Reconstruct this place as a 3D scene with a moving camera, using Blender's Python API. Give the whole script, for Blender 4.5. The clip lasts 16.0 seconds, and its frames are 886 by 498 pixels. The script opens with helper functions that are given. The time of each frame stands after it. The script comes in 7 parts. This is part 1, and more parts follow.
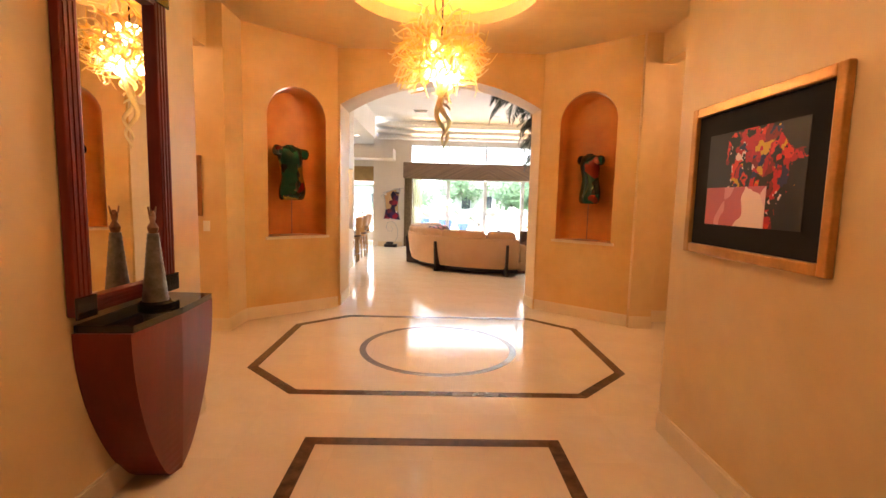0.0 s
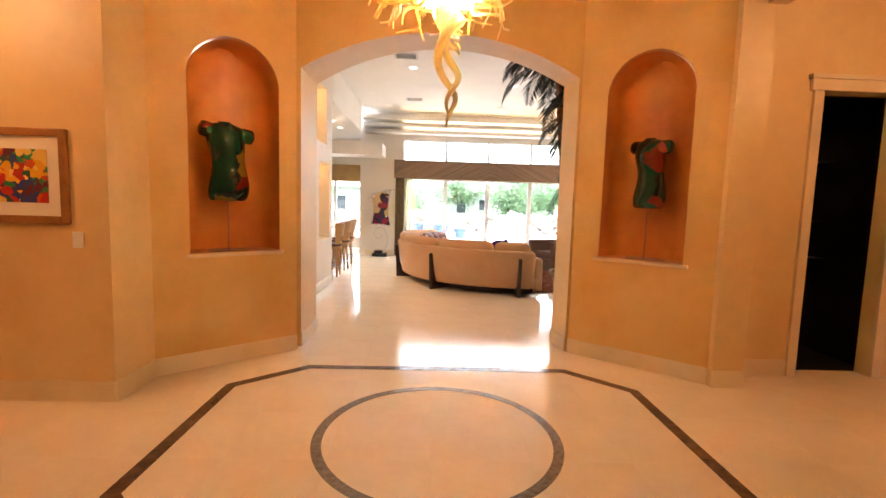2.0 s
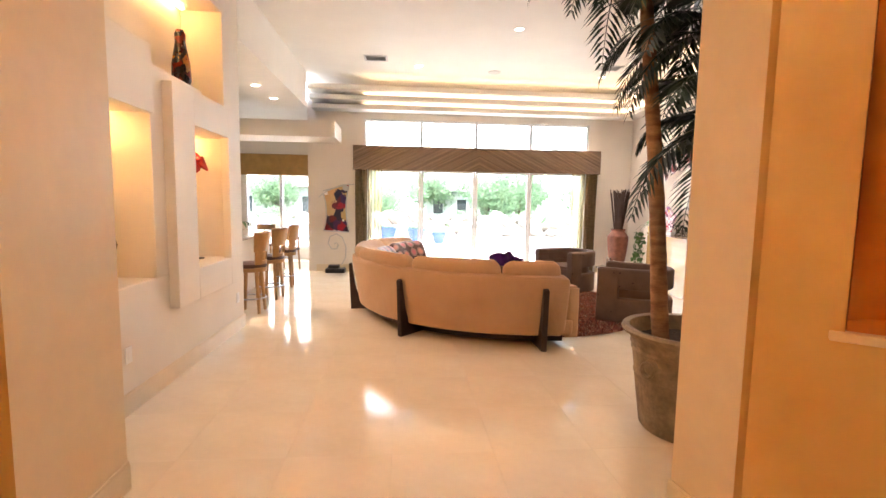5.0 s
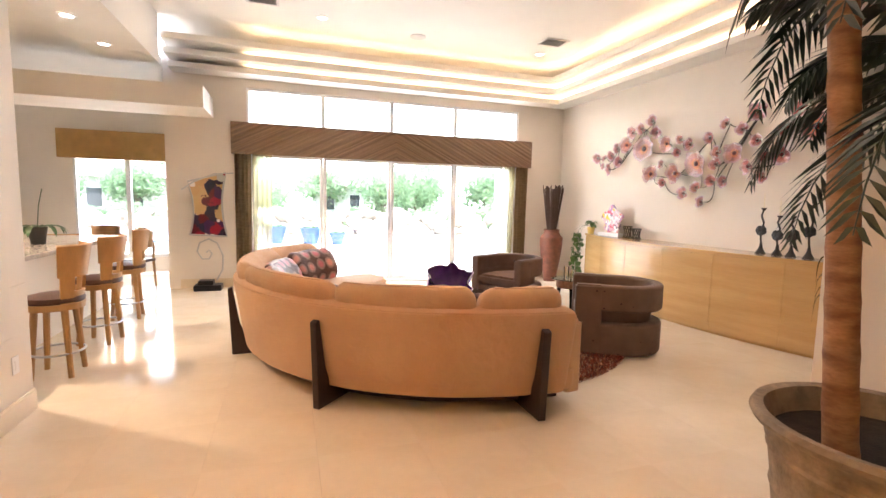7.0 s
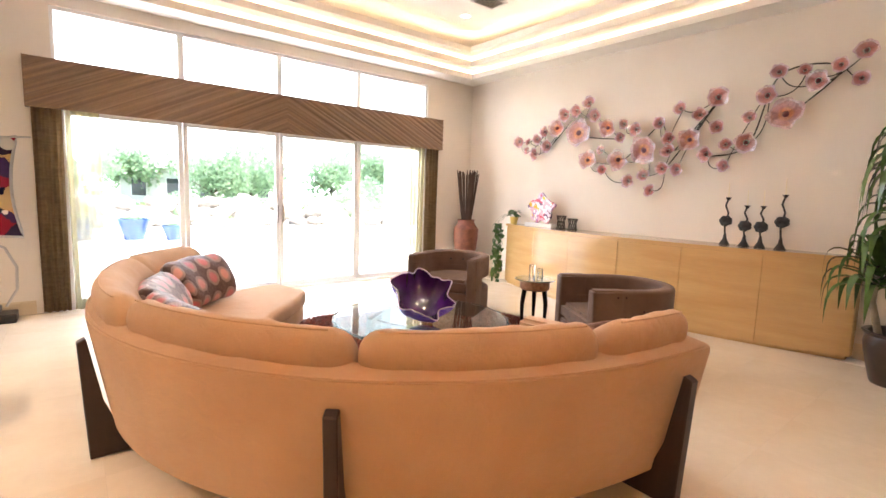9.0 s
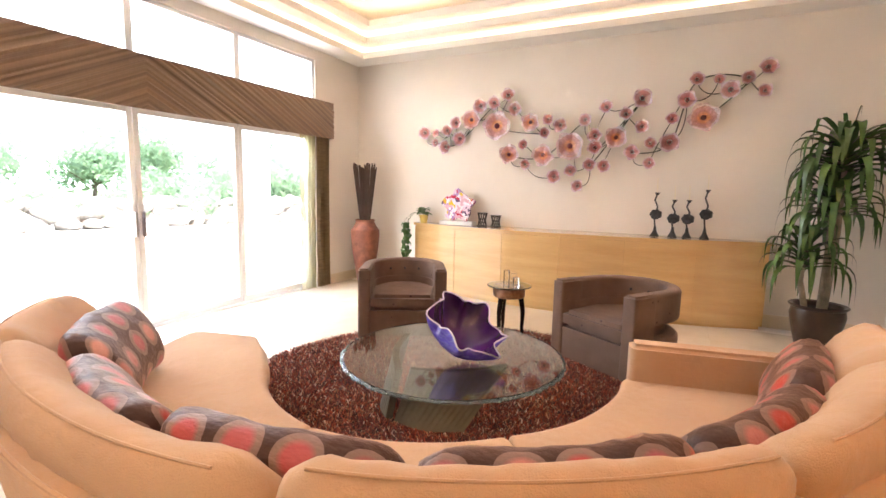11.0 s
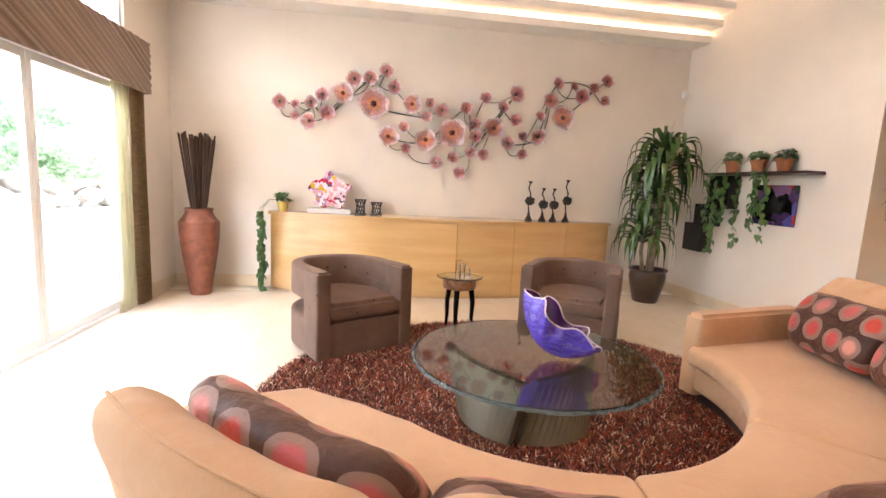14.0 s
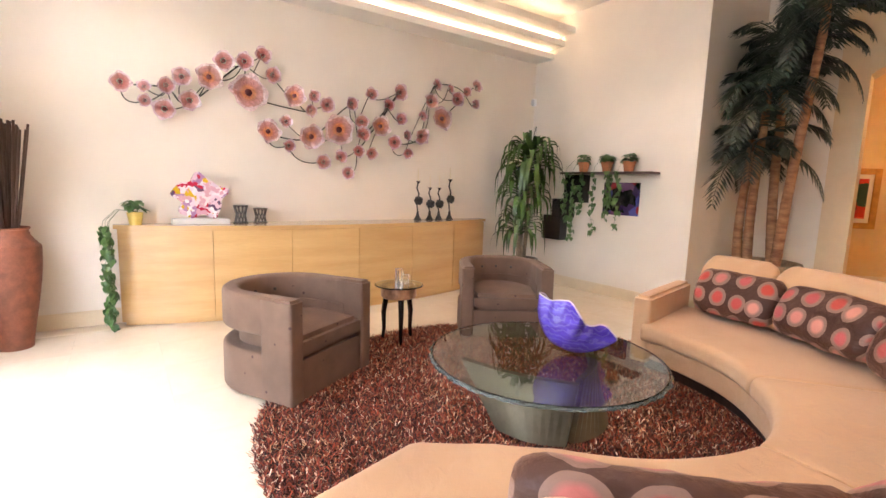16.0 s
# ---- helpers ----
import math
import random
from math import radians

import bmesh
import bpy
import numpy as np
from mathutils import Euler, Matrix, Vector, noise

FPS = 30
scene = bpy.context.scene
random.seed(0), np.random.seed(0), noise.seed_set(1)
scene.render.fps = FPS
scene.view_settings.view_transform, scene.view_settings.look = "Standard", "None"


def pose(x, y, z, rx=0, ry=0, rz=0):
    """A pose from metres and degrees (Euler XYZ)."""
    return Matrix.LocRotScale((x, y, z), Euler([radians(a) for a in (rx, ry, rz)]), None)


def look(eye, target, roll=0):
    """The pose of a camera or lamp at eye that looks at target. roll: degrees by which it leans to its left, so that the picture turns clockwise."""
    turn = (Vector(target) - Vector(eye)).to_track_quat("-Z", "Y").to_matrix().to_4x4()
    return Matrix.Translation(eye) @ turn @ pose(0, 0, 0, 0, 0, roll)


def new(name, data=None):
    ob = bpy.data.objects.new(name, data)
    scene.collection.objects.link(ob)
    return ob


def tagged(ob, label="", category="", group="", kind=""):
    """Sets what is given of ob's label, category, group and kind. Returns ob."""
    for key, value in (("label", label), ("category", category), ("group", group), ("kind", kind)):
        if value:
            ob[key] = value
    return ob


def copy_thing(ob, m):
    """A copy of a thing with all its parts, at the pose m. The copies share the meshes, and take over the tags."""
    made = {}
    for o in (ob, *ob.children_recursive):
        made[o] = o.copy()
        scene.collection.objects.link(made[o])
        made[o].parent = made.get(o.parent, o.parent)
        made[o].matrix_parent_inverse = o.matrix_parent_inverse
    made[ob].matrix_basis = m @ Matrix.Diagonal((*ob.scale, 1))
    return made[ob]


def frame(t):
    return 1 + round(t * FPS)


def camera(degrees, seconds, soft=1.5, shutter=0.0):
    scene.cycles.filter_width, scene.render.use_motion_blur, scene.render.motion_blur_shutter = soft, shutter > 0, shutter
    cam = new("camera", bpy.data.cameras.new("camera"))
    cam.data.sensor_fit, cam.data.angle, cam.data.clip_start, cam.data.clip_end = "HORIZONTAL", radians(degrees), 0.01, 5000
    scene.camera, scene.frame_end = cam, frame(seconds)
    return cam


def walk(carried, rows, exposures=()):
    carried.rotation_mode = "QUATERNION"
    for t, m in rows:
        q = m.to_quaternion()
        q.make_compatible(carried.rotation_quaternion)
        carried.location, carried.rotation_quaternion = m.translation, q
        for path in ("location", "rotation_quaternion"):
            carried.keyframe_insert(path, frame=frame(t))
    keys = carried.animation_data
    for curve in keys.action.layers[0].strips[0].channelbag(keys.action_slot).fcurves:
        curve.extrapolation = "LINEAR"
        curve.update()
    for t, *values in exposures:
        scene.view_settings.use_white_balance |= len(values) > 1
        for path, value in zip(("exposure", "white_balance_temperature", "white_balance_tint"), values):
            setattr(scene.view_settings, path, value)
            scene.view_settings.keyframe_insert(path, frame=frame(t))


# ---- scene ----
cam = camera(87.1, 16.0)
PATH = [
    (0, (-0.046, -0.134, 1.547), (0.001, 1.993, 1.320), 1.4),
    (0.5, (-0.087, 0.260, 1.516), (-0.011, 2.387, 1.296), 1.6),
    (1, (-0.066, 0.736, 1.523), (0.003, 2.863, 1.297), 1.7),
    (1.5, (-0.065, 1.229, 1.496), (-0.001, 3.359, 1.290), 1.7),
    (2, (-0.075, 1.683, 1.527), (0.000, 3.811, 1.317), 1.7),
    (2.5, (-0.091, 2.180, 1.517), (0.004, 4.308, 1.313), 1.6),
    (3, (-0.068, 2.650, 1.516), (0.033, 4.778, 1.310), 1.3),
    (5.5, (0.046, 5.149, 1.473), (0.302, 7.263, 1.270), 0.6),
    (6, (-0.020, 5.518, 1.482), (0.366, 7.613, 1.282), 0.6),
    (6.5, (-0.112, 6.033, 1.501), (0.412, 8.097, 1.290), 0.8),
    (7, (-0.165, 6.552, 1.480), (0.506, 8.572, 1.266), 1.3),
    (7.5, (-0.293, 7.031, 1.470), (0.545, 8.987, 1.244), 1.7),
    (8, (-0.417, 7.474, 1.456), (0.581, 9.352, 1.217), 1.9),
    (8.5, (-0.550, 7.919, 1.440), (0.609, 9.701, 1.188), 2),
    (9, (-0.693, 8.346, 1.432), (0.631, 10.009, 1.181), 1.9),
    (9.5, (-0.827, 8.790, 1.443), (0.663, 10.305, 1.194), 1.7),
    (10, (-0.976, 9.253, 1.496), (0.673, 10.592, 1.233), 1.3),
    (12.5, (-1.215, 11.436, 1.426), (0.743, 11.758, 1.176), 1.4),
    (13, (-1.155, 11.785, 1.413), (0.824, 11.909, 1.148), 1.5),
    (13.5, (-1.133, 12.191, 1.391), (0.846, 12.086, 1.122), 2.4),
    (14, (-1.054, 12.494, 1.398), (0.904, 12.189, 1.125), 2.7),
    (14.5, (-0.951, 12.859, 1.425), (0.958, 12.332, 1.146), 2.5),
    (15, (-0.732, 13.185, 1.388), (1.102, 12.434, 1.121), 2.2),
    (15.5, (-0.596, 13.455, 1.413), (1.145, 12.508, 1.143), 1.7),
    (16, (-0.382, 13.698, 1.433), (1.245, 12.565, 1.168), 1.8),
]
walk(cam, [(t, look(eye, target, roll)) for t, eye, target, roll in PATH], [(0.0, 2.47, 6520, 21), (5.5, 2.42, 6510, 22), (10.0, 2.42, 6500, 23), (16.0, 2.36, 6470, 24)])

# ---- light ----
world = bpy.data.worlds.new("sky")
scene.world = world
world.use_nodes = True
_sky = world.node_tree.nodes.new("ShaderNodeTexSky")
_sky.sky_type, _sky.sun_disc = "NISHITA", False
_sky.sun_elevation, _sky.sun_rotation = radians(66), radians(156)
world.node_tree.nodes["Background"].inputs[1].default_value = 0.15
world.node_tree.links.new(_sky.outputs[0], world.node_tree.nodes["Background"].inputs[0])


def lamp(name, kind, m, power, colour, size=0.1, size_y=None, spot=None):
    d = bpy.data.lights.new(name, kind)
    d.energy, d.color = power, colour
    if kind == "AREA":
        d.shape, d.size, d.size_y = "RECTANGLE", size, size_y or size
    elif kind == "SUN":
        d.angle = size
    else:
        d.shadow_soft_size = size
    if spot:
        d.spot_size, d.spot_blend = radians(spot), 0.7
    ob = new(name, d)
    ob.matrix_basis = m
    return ob


WARM, DAY = (1.0, 0.595, 0.285), (0.86, 0.94, 1.0)
lamp("sun", "SUN", look((4, -9, 22), (0, 0, 0)), 5.0, (1, 0.95, 0.86), radians(0.5))
lamp("clerestory_daylight", "AREA", pose(1.65, 15.18, 2.94, -78), 9, DAY, 4.8, 0.56)
lamp("door_daylight", "AREA", pose(1.65, 15.16, 2.40, -60), 90, DAY, 4.7, 0.16)
lamp("nook_daylight", "AREA", pose(-2.95, 17.2, 2.3, -60), 58, DAY, 1.9, 0.16)
lamp("chandelier_bulb", "POINT", pose(0, 4.63, 2.95), 305, WARM, 0.24)
# added fill lamps without fittings, to brighten the entry and side passages
lamp("entry_fill", "SPOT", pose(0, 1.2, 3.5), 21, WARM, 0.06, spot=140)
lamp("passage_fill", "POINT", pose(-3.6, 3.9, 3.1), 10, WARM, 0.1)
lamp("passage_fill", "POINT", pose(3.5, 3.9, 3.1), 10, WARM, 0.1)
for _x, _y in ((1.64, 11.44), (3.8, 13.65), (-0.3, 8.4), (2.6, 9.6), (0.3, 13.4)):
    lamp("ceiling_downlight", "SPOT", pose(_x, _y, 3.9), 15, (1, 0.84, 0.66), 0.06, spot=120)
for _x, _y in ((-2.3, 12.5), (-2.27, 13.42), (-3.4, 11.5)):
    lamp("bar_downlight", "SPOT", pose(_x, _y, 3.38), 105, (1, 0.82, 0.58), 0.06, spot=120)

# ---- materials ----


def lin(h):
    c = [int(h[i:i + 2], 16) / 255 for i in (0, 2, 4)]
    return tuple(v / 12.92 if v <= 0.04045 else ((v + 0.055) / 1.055) ** 2.4 for v in c)


def mat(name, colour, rough=0.5, metal=0.0, vary=0.12, scale=4.0, grain=60.0, bump=0.05, second=None, stretch=(1, 1, 1), coat=0.0, per=0.0, sheen=0.0):
    """A two-scale procedural surface: broad clouds, fine grain, and a little relief."""
    m = bpy.data.materials.new(name)
    m.use_nodes = True
    nt = m.node_tree
    N, L = nt.nodes, nt.links
    b = N["Principled BSDF"]
    b.inputs["Roughness"].default_value, b.inputs["Metallic"].default_value = rough, metal
    b.inputs["Coat Weight"].default_value = coat
    b.inputs["Coat Roughness"].default_value = 0.06
    b.inputs["Sheen Weight"].default_value = sheen
    tc, mp = N.new("ShaderNodeTexCoord"), N.new("ShaderNodeMapping")
    mp.inputs["Scale"].default_value = stretch
    L.new(tc.outputs["Object"], mp.inputs[0])
    n1, n2 = N.new("ShaderNodeTexNoise"), N.new("ShaderNodeTexNoise")
    n1.inputs["Scale"].default_value, n1.inputs["Detail"].default_value = scale, 5
    n2.inputs["Scale"].default_value, n2.inputs["Detail"].default_value = grain, 3
    L.new(mp.outputs[0], n1.inputs["Vector"])
    L.new(mp.outputs[0], n2.inputs["Vector"])
    c2 = second or tuple(v * (1 - 2.2 * vary) for v in colour)
    ramp = N.new("ShaderNodeValToRGB")
    ramp.color_ramp.elements[0].position, ramp.color_ramp.elements[1].position = 0.3, 0.68
    ramp.color_ramp.elements[0].color, ramp.color_ramp.elements[1].color = (*c2, 1), (*colour, 1)
    L.new(n1.outputs[0], ramp.inputs[0])
    hsv = N.new("ShaderNodeHueSaturation")
    val = N.new("ShaderNodeMapRange")
    val.inputs[3].default_value, val.inputs[4].default_value = 1 - vary, 1 + vary
    L.new(n2.outputs[0], val.inputs[0])
    if per:
        oi, pr, mu = N.new("ShaderNodeObjectInfo"), N.new("ShaderNodeMapRange"), N.new("ShaderNodeMath")
        pr.inputs[3].default_value, pr.inputs[4].default_value = 1 - per, 1 + per
        mu.operation = "MULTIPLY"
        L.new(oi.outputs["Random"], pr.inputs[0])
        L.new(pr.outputs[0], mu.inputs[0])
        L.new(val.outputs[0], mu.inputs[1])
        L.new(mu.outputs[0], hsv.inputs["Value"])
    else:
        L.new(val.outputs[0], hsv.inputs["Value"])
    L.new(ramp.outputs[0], hsv.inputs["Color"])
    L.new(hsv.outputs[0], b.inputs["Base Color"])
    if bump:
        bp = N.new("ShaderNodeBump")
        bp.inputs["Strength"].default_value, bp.inputs["Distance"].default_value = bump, 0.01
        L.new(n2.outputs[0], bp.inputs["Height"])
        L.new(bp.outputs[0], b.inputs["Normal"])
    return m


def glow(name, colour, strength):
    m = bpy.data.materials.new(name)
    m.use_nodes = True
    b = m.node_tree.nodes["Principled BSDF"]
    b.inputs["Base Color"].default_value = (*colour, 1)
    b.inputs["Emission Color"].default_value, b.inputs["Emission Strength"].default_value = (*colour, 1), strength
    return m


def glass(name, colour=(1, 1, 1), rough=0.0, ior=1.45):
    m = bpy.data.materials.new(name)
    m.use_nodes = True
    b = m.node_tree.nodes["Principled BSDF"]
    b.inputs["Base Color"].default_value = (*colour, 1)
    b.inputs["Roughness"].default_value, b.inputs["IOR"].default_value = rough, ior
    b.inputs["Transmission Weight"].default_value = 1
    return m


def pane_glass(name):
    """Clear thin glass: mostly see-through, with a faint sheen."""
    m = bpy.data.materials.new(name)
    m.use_nodes = True
    N, L = m.node_tree.nodes, m.node_tree.links
    mix, tr, gl = N.new("ShaderNodeMixShader"), N.new("ShaderNodeBsdfTransparent"), N.new("ShaderNodeBsdfGlossy")
    tr.inputs[0].default_value = (0.97, 0.99, 0.985, 1)
    gl.inputs["Roughness"].default_value = 0.01
    mix.inputs[0].default_value = 0.04
    L.new(tr.outputs[0], mix.inputs[1])
    L.new(gl.outputs[0], mix.inputs[2])
    L.new(mix.outputs[0], N["Material Output"].inputs[0])
    return m


M = {
    "ochre": mat("ochre_plaster", (0.70, 0.47, 0.20), 0.42, vary=0.06, scale=1.6, grain=9, bump=0.05, second=(0.62, 0.37, 0.12)),
    "ochre_light": mat("pale_ochre_plaster", (0.72, 0.55, 0.30), 0.42, vary=0.06, scale=1.6, grain=9, bump=0.05, second=(0.66, 0.46, 0.22)),
    "reveal": mat("pale_tan_plaster", (0.72, 0.585, 0.40), 0.5, vary=0.05, scale=1.6, grain=12, bump=0.04, second=(0.68, 0.53, 0.34)),
    "niche": mat("orange_plaster", (0.68, 0.27, 0.04), 0.45, vary=0.06, scale=2.5, grain=12, bump=0.05, second=(0.52, 0.16, 0.02)),
    "cream": mat("cream_wall_paint", (0.78, 0.72, 0.64), 0.6, vary=0.025, scale=2, grain=120, bump=0.03),
    "white": mat("white_ceiling_paint", (0.84, 0.82, 0.77), 0.65, vary=0.02, scale=2, grain=140, bump=0.03),
    "marble": mat("cream_marble", (0.76, 0.66, 0.52), 0.115, vary=0.03, scale=2.2, grain=18, bump=0.004, second=(0.70, 0.59, 0.44), per=0.012),
    "grout": mat("pale_grout", (0.72, 0.61, 0.46), 0.3, vary=0.04),
    "inlay": mat("brown_marble_inlay", (0.13, 0.075, 0.045), 0.16, vary=0.3, scale=14, grain=60, bump=0.01, second=(0.05, 0.03, 0.02)),
    "mosaic": mat("grey_mosaic", (0.20, 0.17, 0.14), 0.2, vary=0.35, scale=30, grain=80, bump=0.02, second=(0.09, 0.075, 0.06)),
    "base": mat("cream_baseboard_stone", (0.74, 0.62, 0.44), 0.3, vary=0.05, scale=4, bump=0.01),
    "frame_white": mat("white_aluminium_frame", (0.82, 0.83, 0.83), 0.35, vary=0.02, bump=0.0),
    "pane": pane_glass("window_pane"),
    "cove": glow("cove_strip_light", (1.0, 0.72, 0.42), 4.2),
    "niche_strip": glow("niche_strip_light", (1.0, 0.58, 0.20), 6.5),
    "can": glow("downlight_lens", (1.0, 0.9, 0.72), 3),
    # near-black colour standing in for the lack of light in the side room
    "black": mat("shade_black_room", (0.012, 0.011, 0.01), 0.3, vary=0.1, bump=0),
    "sofa": mat("tan_woven_upholstery", (0.57, 0.355, 0.20), 0.85, vary=0.07, scale=3, grain=260, bump=0.3, sheen=0.15, second=(0.52, 0.31, 0.17)),
    "sofa_wood": mat("dark_walnut_leg", (0.035, 0.016, 0.012), 0.35, vary=0.2, scale=3, grain=30, bump=0.03, stretch=(6, 6, 1)),
    "chair": mat("brown_dotted_upholstery", (0.165, 0.094, 0.062), 0.8, vary=0.14, scale=6, grain=240, bump=0.2, sheen=0.05),
    "maple": mat("honey_maple_veneer", (0.66, 0.43, 0.19), 0.22, vary=0.07, scale=2.5, grain=26, bump=0.01, second=(0.58, 0.35, 0.14), stretch=(1, 0.35, 4), coat=0.4, per=0.03),
    "stone_pot": mat("weathered_stone_pot", (0.33, 0.25, 0.17), 0.8, vary=0.25, scale=9, grain=40, bump=0.5, second=(0.17, 0.13, 0.09)),
    "soil": mat("dark_potting_soil", (0.03, 0.02, 0.014), 0.95, vary=0.3, scale=20, grain=90, bump=0.8),
}

_n, _l = M["sofa"].node_tree.nodes, M["sofa"].node_tree.links
_tc, _no, _bp = _n.new("ShaderNodeTexCoord"), _n.new("ShaderNodeTexNoise"), _n.new("ShaderNodeBump")
_no.inputs["Scale"].default_value, _no.inputs["Detail"].default_value, _no.inputs["Distortion"].default_value = 13, 5, 0.6
_bp.inputs["Strength"].default_value, _bp.inputs["Distance"].default_value = 0.4, 0.022
_l.new(_tc.outputs["Object"], _no.inputs["Vector"])
_l.new(_no.outputs[0], _bp.inputs["Height"])
_l.new(_bp.outputs[0], [q for q in _n if q.type == "BUMP" and q != _bp][0].inputs["Normal"])
M["marble"].node_tree.nodes["Principled BSDF"].inputs["Specular IOR Level"].default_value = 0.42

# ---- building helpers ----


def box(bm, a, b, bevel=0.0, seg=2):
    x0, y0, z0 = a
    x1, y1, z1 = b
    r = bmesh.ops.create_cube(bm, size=1, matrix=Matrix.Translation(((x0 + x1) / 2, (y0 + y1) / 2, (z0 + z1) / 2)) @ Matrix.Diagonal((x1 - x0, y1 - y0, z1 - z0, 1)))
    if bevel:
        es = {e for v in r["verts"] for e in v.link_edges}
        bmesh.ops.bevel(bm, geom=list(es), offset=bevel, segments=seg, affect="EDGES", profile=0.5)
    return bm


def B(*boxes, bevel=0.0, seg=2):
    bm = bmesh.new()
    for a, b in boxes:
        box(bm, a, b, bevel, seg)
    return bm


def prism(bm, pts, z0, z1, m=None):
    m = m or Matrix()
    lo = [bm.verts.new(m @ Vector((x, y, z0))) for x, y in pts]
    hi = [bm.verts.new(m @ Vector((x, y, z1))) for x, y in pts]
    n = len(pts)
    bm.faces.new(lo[::-1])
    bm.faces.new(hi)
    for i in range(n):
        bm.faces.new((lo[i], lo[(i + 1) % n], hi[(i + 1) % n], hi[i]))
    return bm


def lathe(bm, prof, n=32, m=None, cap=True):
    """Turns (r, z) round the z axis."""
    m = m or Matrix()
    rings = [[bm.verts.new(m @ Vector((r * math.cos(2 * math.pi * i / n), r * math.sin(2 * math.pi * i / n), z))) for i in range(n)] for r, z in prof]
    for a, b in zip(rings, rings[1:]):
        for i in range(n):
            bm.faces.new((a[i], a[(i + 1) % n], b[(i + 1) % n], b[i]))
    if cap:
        bm.faces.new(rings[0][::-1])
        bm.faces.new(rings[-1])
    return bm


def tube(bm, pts, radii, n=8, cap=True):
    pts = [Vector(p) for p in pts]
    if not hasattr(radii, "__len__"):
        radii = [radii] * len(pts)
    rings, side = [], None
    for i, p in enumerate(pts):
        d = (pts[min(i + 1, len(pts) - 1)] - pts[max(i - 1, 0)]).normalized()
        if side is None:
            side = d.orthogonal().normalized()
        side = (side - d * side.dot(d)).normalized()
        up = d.cross(side)
        rings.append([bm.verts.new(p + (side * math.cos(2 * math.pi * k / n) + up * math.sin(2 * math.pi * k / n)) * radii[i]) for k in range(n)])
    for a, b in zip(rings, rings[1:]):
        for i in range(n):
            bm.faces.new((a[i], a[(i + 1) % n], b[(i + 1) % n], b[i]))
    if cap:
        bm.faces.new(rings[0][::-1])
        bm.faces.new(rings[-1])
    return bm


def arc_sweep(bm, prof, a0, a1, n=24, centre=(0, 0), ends=None, keep=0.55):
    """Sweeps a closed (r, z) profile round a centre from angle a0 to a1 degrees. ends: how far, in degrees, the ends round off."""
    cr, cz = sum(p[0] for p in prof) / len(prof), sum(p[1] for p in prof) / len(prof)
    stops = [(a0 + (a1 - a0) * i / n, 1.0) for i in range(n + 1)]
    if ends:
        s = 1 if a1 > a0 else -1
        lead = [(a0 + s * ends * (1 - math.cos(math.pi / 2 * k / 5)), keep + (1 - keep) * math.sin(math.pi / 2 * k / 5)) for k in range(5)]
        tail = [(a1 - s * ends * (1 - math.cos(math.pi / 2 * k / 5)), keep + (1 - keep) * math.sin(math.pi / 2 * k / 5)) for k in range(5)][::-1]
        mid = [(a0 + s * ends + (a1 - a0 - 2 * s * ends) * i / n, 1.0) for i in range(n + 1)]
        stops = lead + mid + tail
    rings = []
    for a, k in stops:
        c, s = math.cos(radians(a)), math.sin(radians(a))
        rings.append([bm.verts.new((centre[0] + (cr + (r - cr) * k) * c, centre[1] + (cr + (r - cr) * k) * s, cz + (z - cz) * k)) for r, z in prof])
    m = len(prof)
    for p, q in zip(rings, rings[1:]):
        for i in range(m):
            bm.faces.new((p[i], p[(i + 1) % m], q[(i + 1) % m], q[i]))
    bm.faces.new(rings[0][::-1])
    bm.faces.new(rings[-1])
    return bm


def rrect(x0, y0, x1, y1, r, k=4):
    """A rounded rectangle as a list of points."""
    out = []
    for cx, cy, a in ((x1 - r, y1 - r, 0), (x0 + r, y1 - r, 90), (x0 + r, y0 + r, 180), (x1 - r, y0 + r, 270)):
        for i in range(k + 1):
            t = radians(a + 90 * i / k)
            out.append((cx + r * math.cos(t), cy + r * math.sin(t)))
    return out


def mesh_of(bm, name, material, smooth=False):
    bmesh.ops.recalc_face_normals(bm, faces=bm.faces)
    me = bpy.data.meshes.new(name)
    bm.to_mesh(me)
    bm.free()
    for mm in material if isinstance(material, (list, tuple)) else [material]:
        me.materials.append(mm)
    if smooth:
        me.shade_smooth()
        me.set_sharp_from_angle(angle=radians(40))
    return me


def part(name, bm, material, parent=None, label="", smooth=False):
    ob = new(name, mesh_of(bm, name, material, smooth))
    ob.parent = parent
    if label:
        ob["label"] = label
    return ob


def thing(name, m, label, category, group=""):
    ob = new(name)
    ob.empty_display_size = 0.1
    ob.matrix_basis = m
    return tagged(ob, label, category, group)


def struct(name, bm, material, label, category, smooth=False):
    return tagged(part(name, bm, material, None, "", smooth), label, category, "", "structure")


def arch_pts(x0, x1, spring, rise, n=20):
    """The arch's line from x1 to x0, over a segment of a circle."""
    w = (x1 - x0) / 2
    R = (w * w + rise * rise) / (2 * rise)
    cx, cz = (x0 + x1) / 2, spring + rise - R
    a = math.asin(min(1, w / R))
    return [(cx + R * math.sin(a - 2 * a * i / n), cz + R * math.cos(a - 2 * a * i / n)) for i in range(n + 1)]


